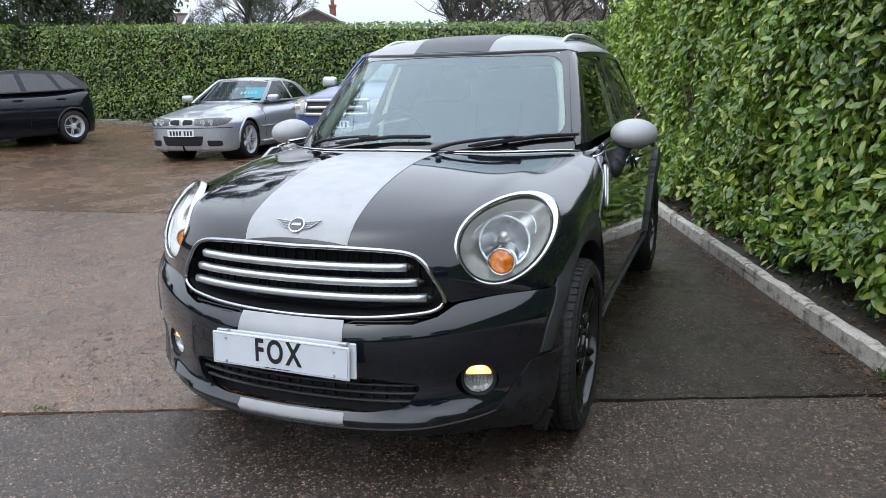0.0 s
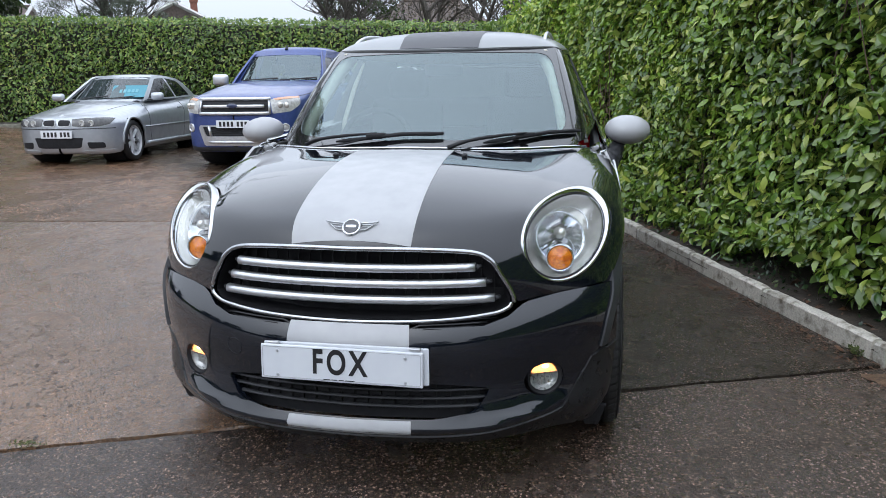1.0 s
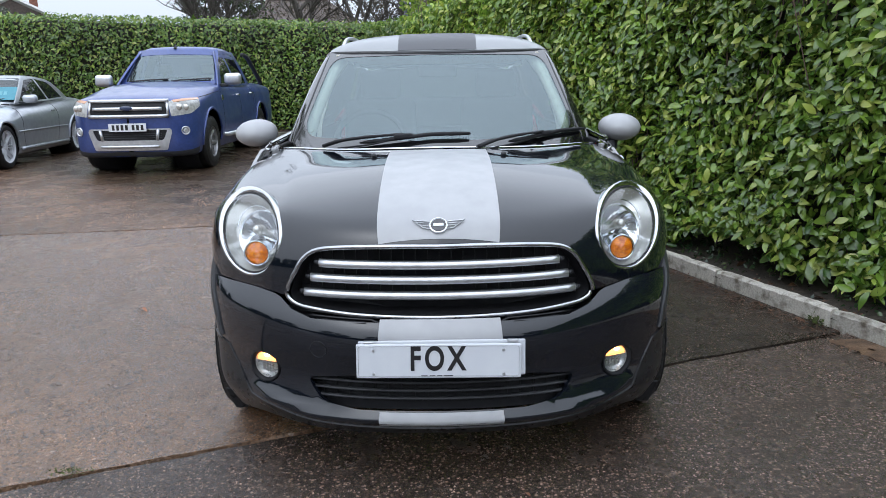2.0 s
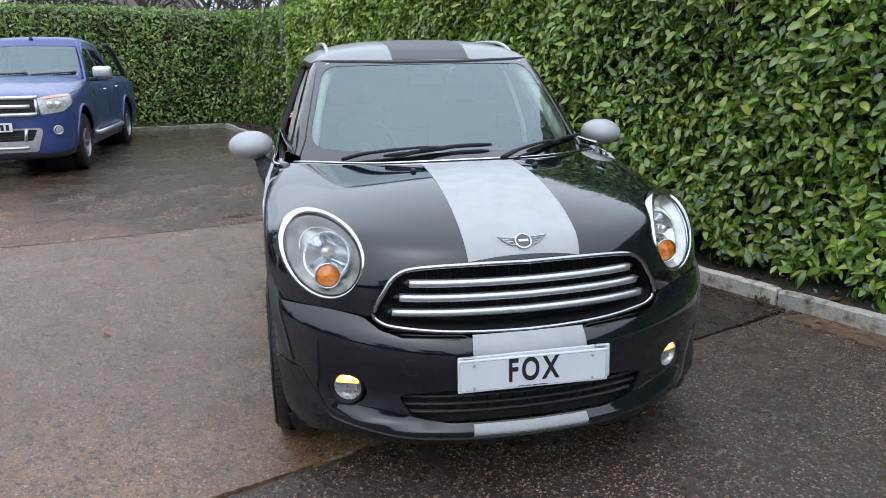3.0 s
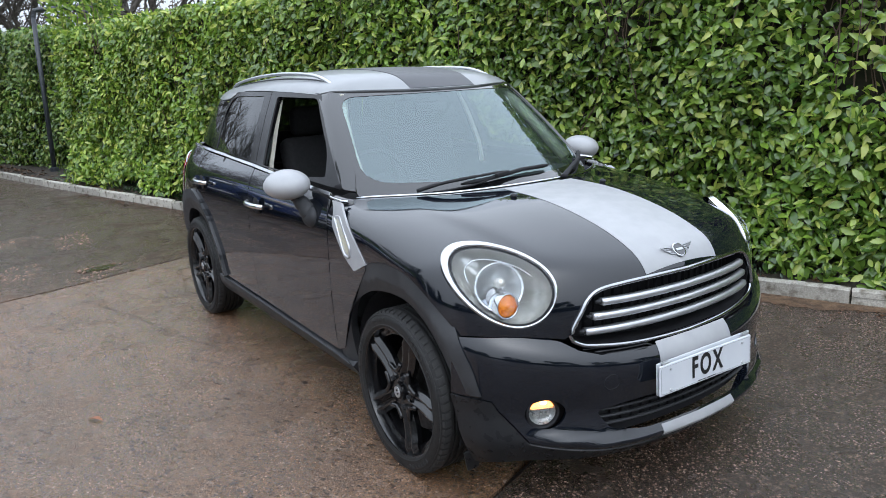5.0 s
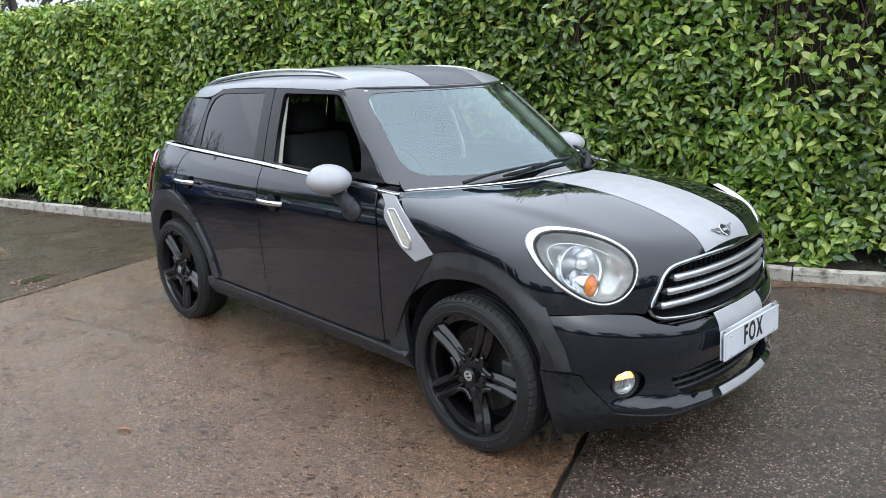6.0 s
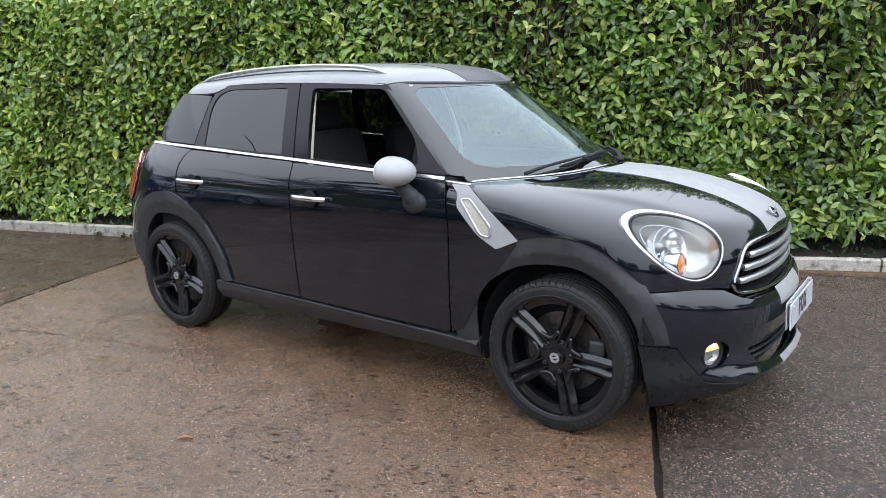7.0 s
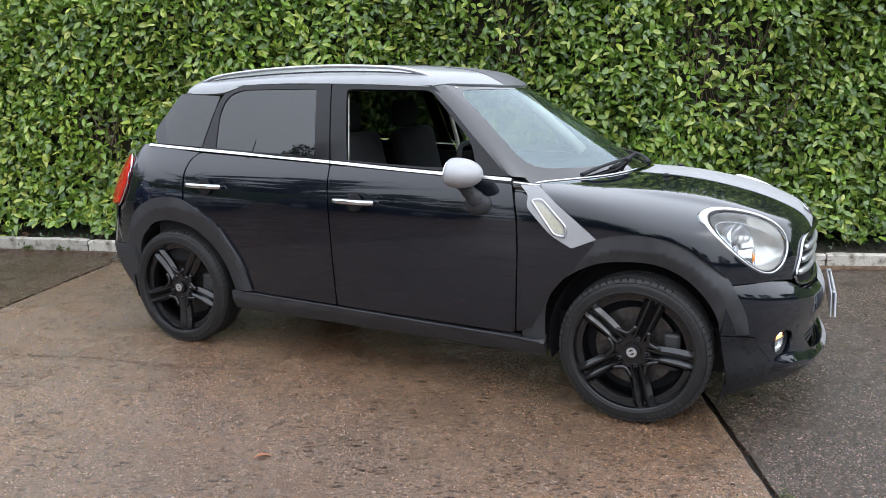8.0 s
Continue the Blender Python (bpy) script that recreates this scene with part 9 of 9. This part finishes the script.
evergreen(-26.8, 27.5, 13.0, 3.8, 37, "dark conifer behind the hedge", 12000, 0.2)
evergreen(-30.5, 26.0, 9.0, 3.5, 38, "tall dark conifer behind the hedge", 12000, 0.2)
BROWN_TWIG = leaf_material("winter_twig_mass", (0.070, 0.058, 0.044), (0.13, 0.11, 0.08), (0.20, 0.175, 0.12))
for k, (x, y, h, w) in enumerate(((-10.5, 34.0, 5.4, 2.6), (-7.0, 33.0, 5.8, 2.8), (-3.6, 31.0, 5.6, 2.8), (-0.6, 28.5, 5.4, 2.6), (2.2, 26.0, 5.8, 2.6), (4.8, 24.0, 6.4, 2.6))):
    evergreen(x, y, h, w, 140 + k, "leafless brown tree with dense fine twigs behind the hedge", 5000, 0.11, "broad", BROWN_TWIG, "dense fine brown twigs")
# unseen planting across the yard, behind the viewer, added for reflections in the car
for k, (x, y, h, w, kind) in enumerate(((-24, -8, 4.2, 2.6, "broad"), (-25, 1.5, 5.4, 1.6, "cone"), (-24, 6, 4.0, 2.6, "broad"), (-25, -15, 5, 3.0, "broad"), (-15, -22, 6.5, 3.0, "broad"), (-6, -24, 6, 3.2, "broad"),
                                        (3, -25, 6.5, 3.2, "broad"), (12, -22, 6, 3.0, "broad"), (16, -12, 7, 3.5, "broad"), (-24, 13.5, 8, 3.4, "broad"))):
    evergreen(x, y, h, w, 60 + k, "unseen dark evergreen tree across the yard, added for reflections", 5000, 0.35, kind)
bare_tree(-24.0, 4.0, 5.5, 91, "unseen bare winter tree across the yard, added for reflections", 4)
bare_tree(-23.0, 8.5, 6.0, 92, "unseen bare winter tree across the yard, added for reflections", 4)
west_line = flowing([(-30.0, -22.0), (-26.0, -10.0), (-25.0, 0.0), (-26.5, 10.0)], n=10)[::-1]
hedge("laurel_hedge", west_line, 0.0, 32.0, 0.2, 2.2, 1.2, 9000, 0.2, 17, "unseen clipped hedge across the yard, added for reflections", little=True, twigs=0)
south_line = flowing([(14.0, -20.0), (0.0, -21.5), (-14.0, -21.0), (-30.0, -22.0)], n=10)
hedge("laurel_hedge", south_line, 0.0, 44.0, 0.2, 2.2, 1.2, 9000, 0.2, 18, "unseen clipped hedge behind the viewer, added for reflections", little=True, twigs=0)
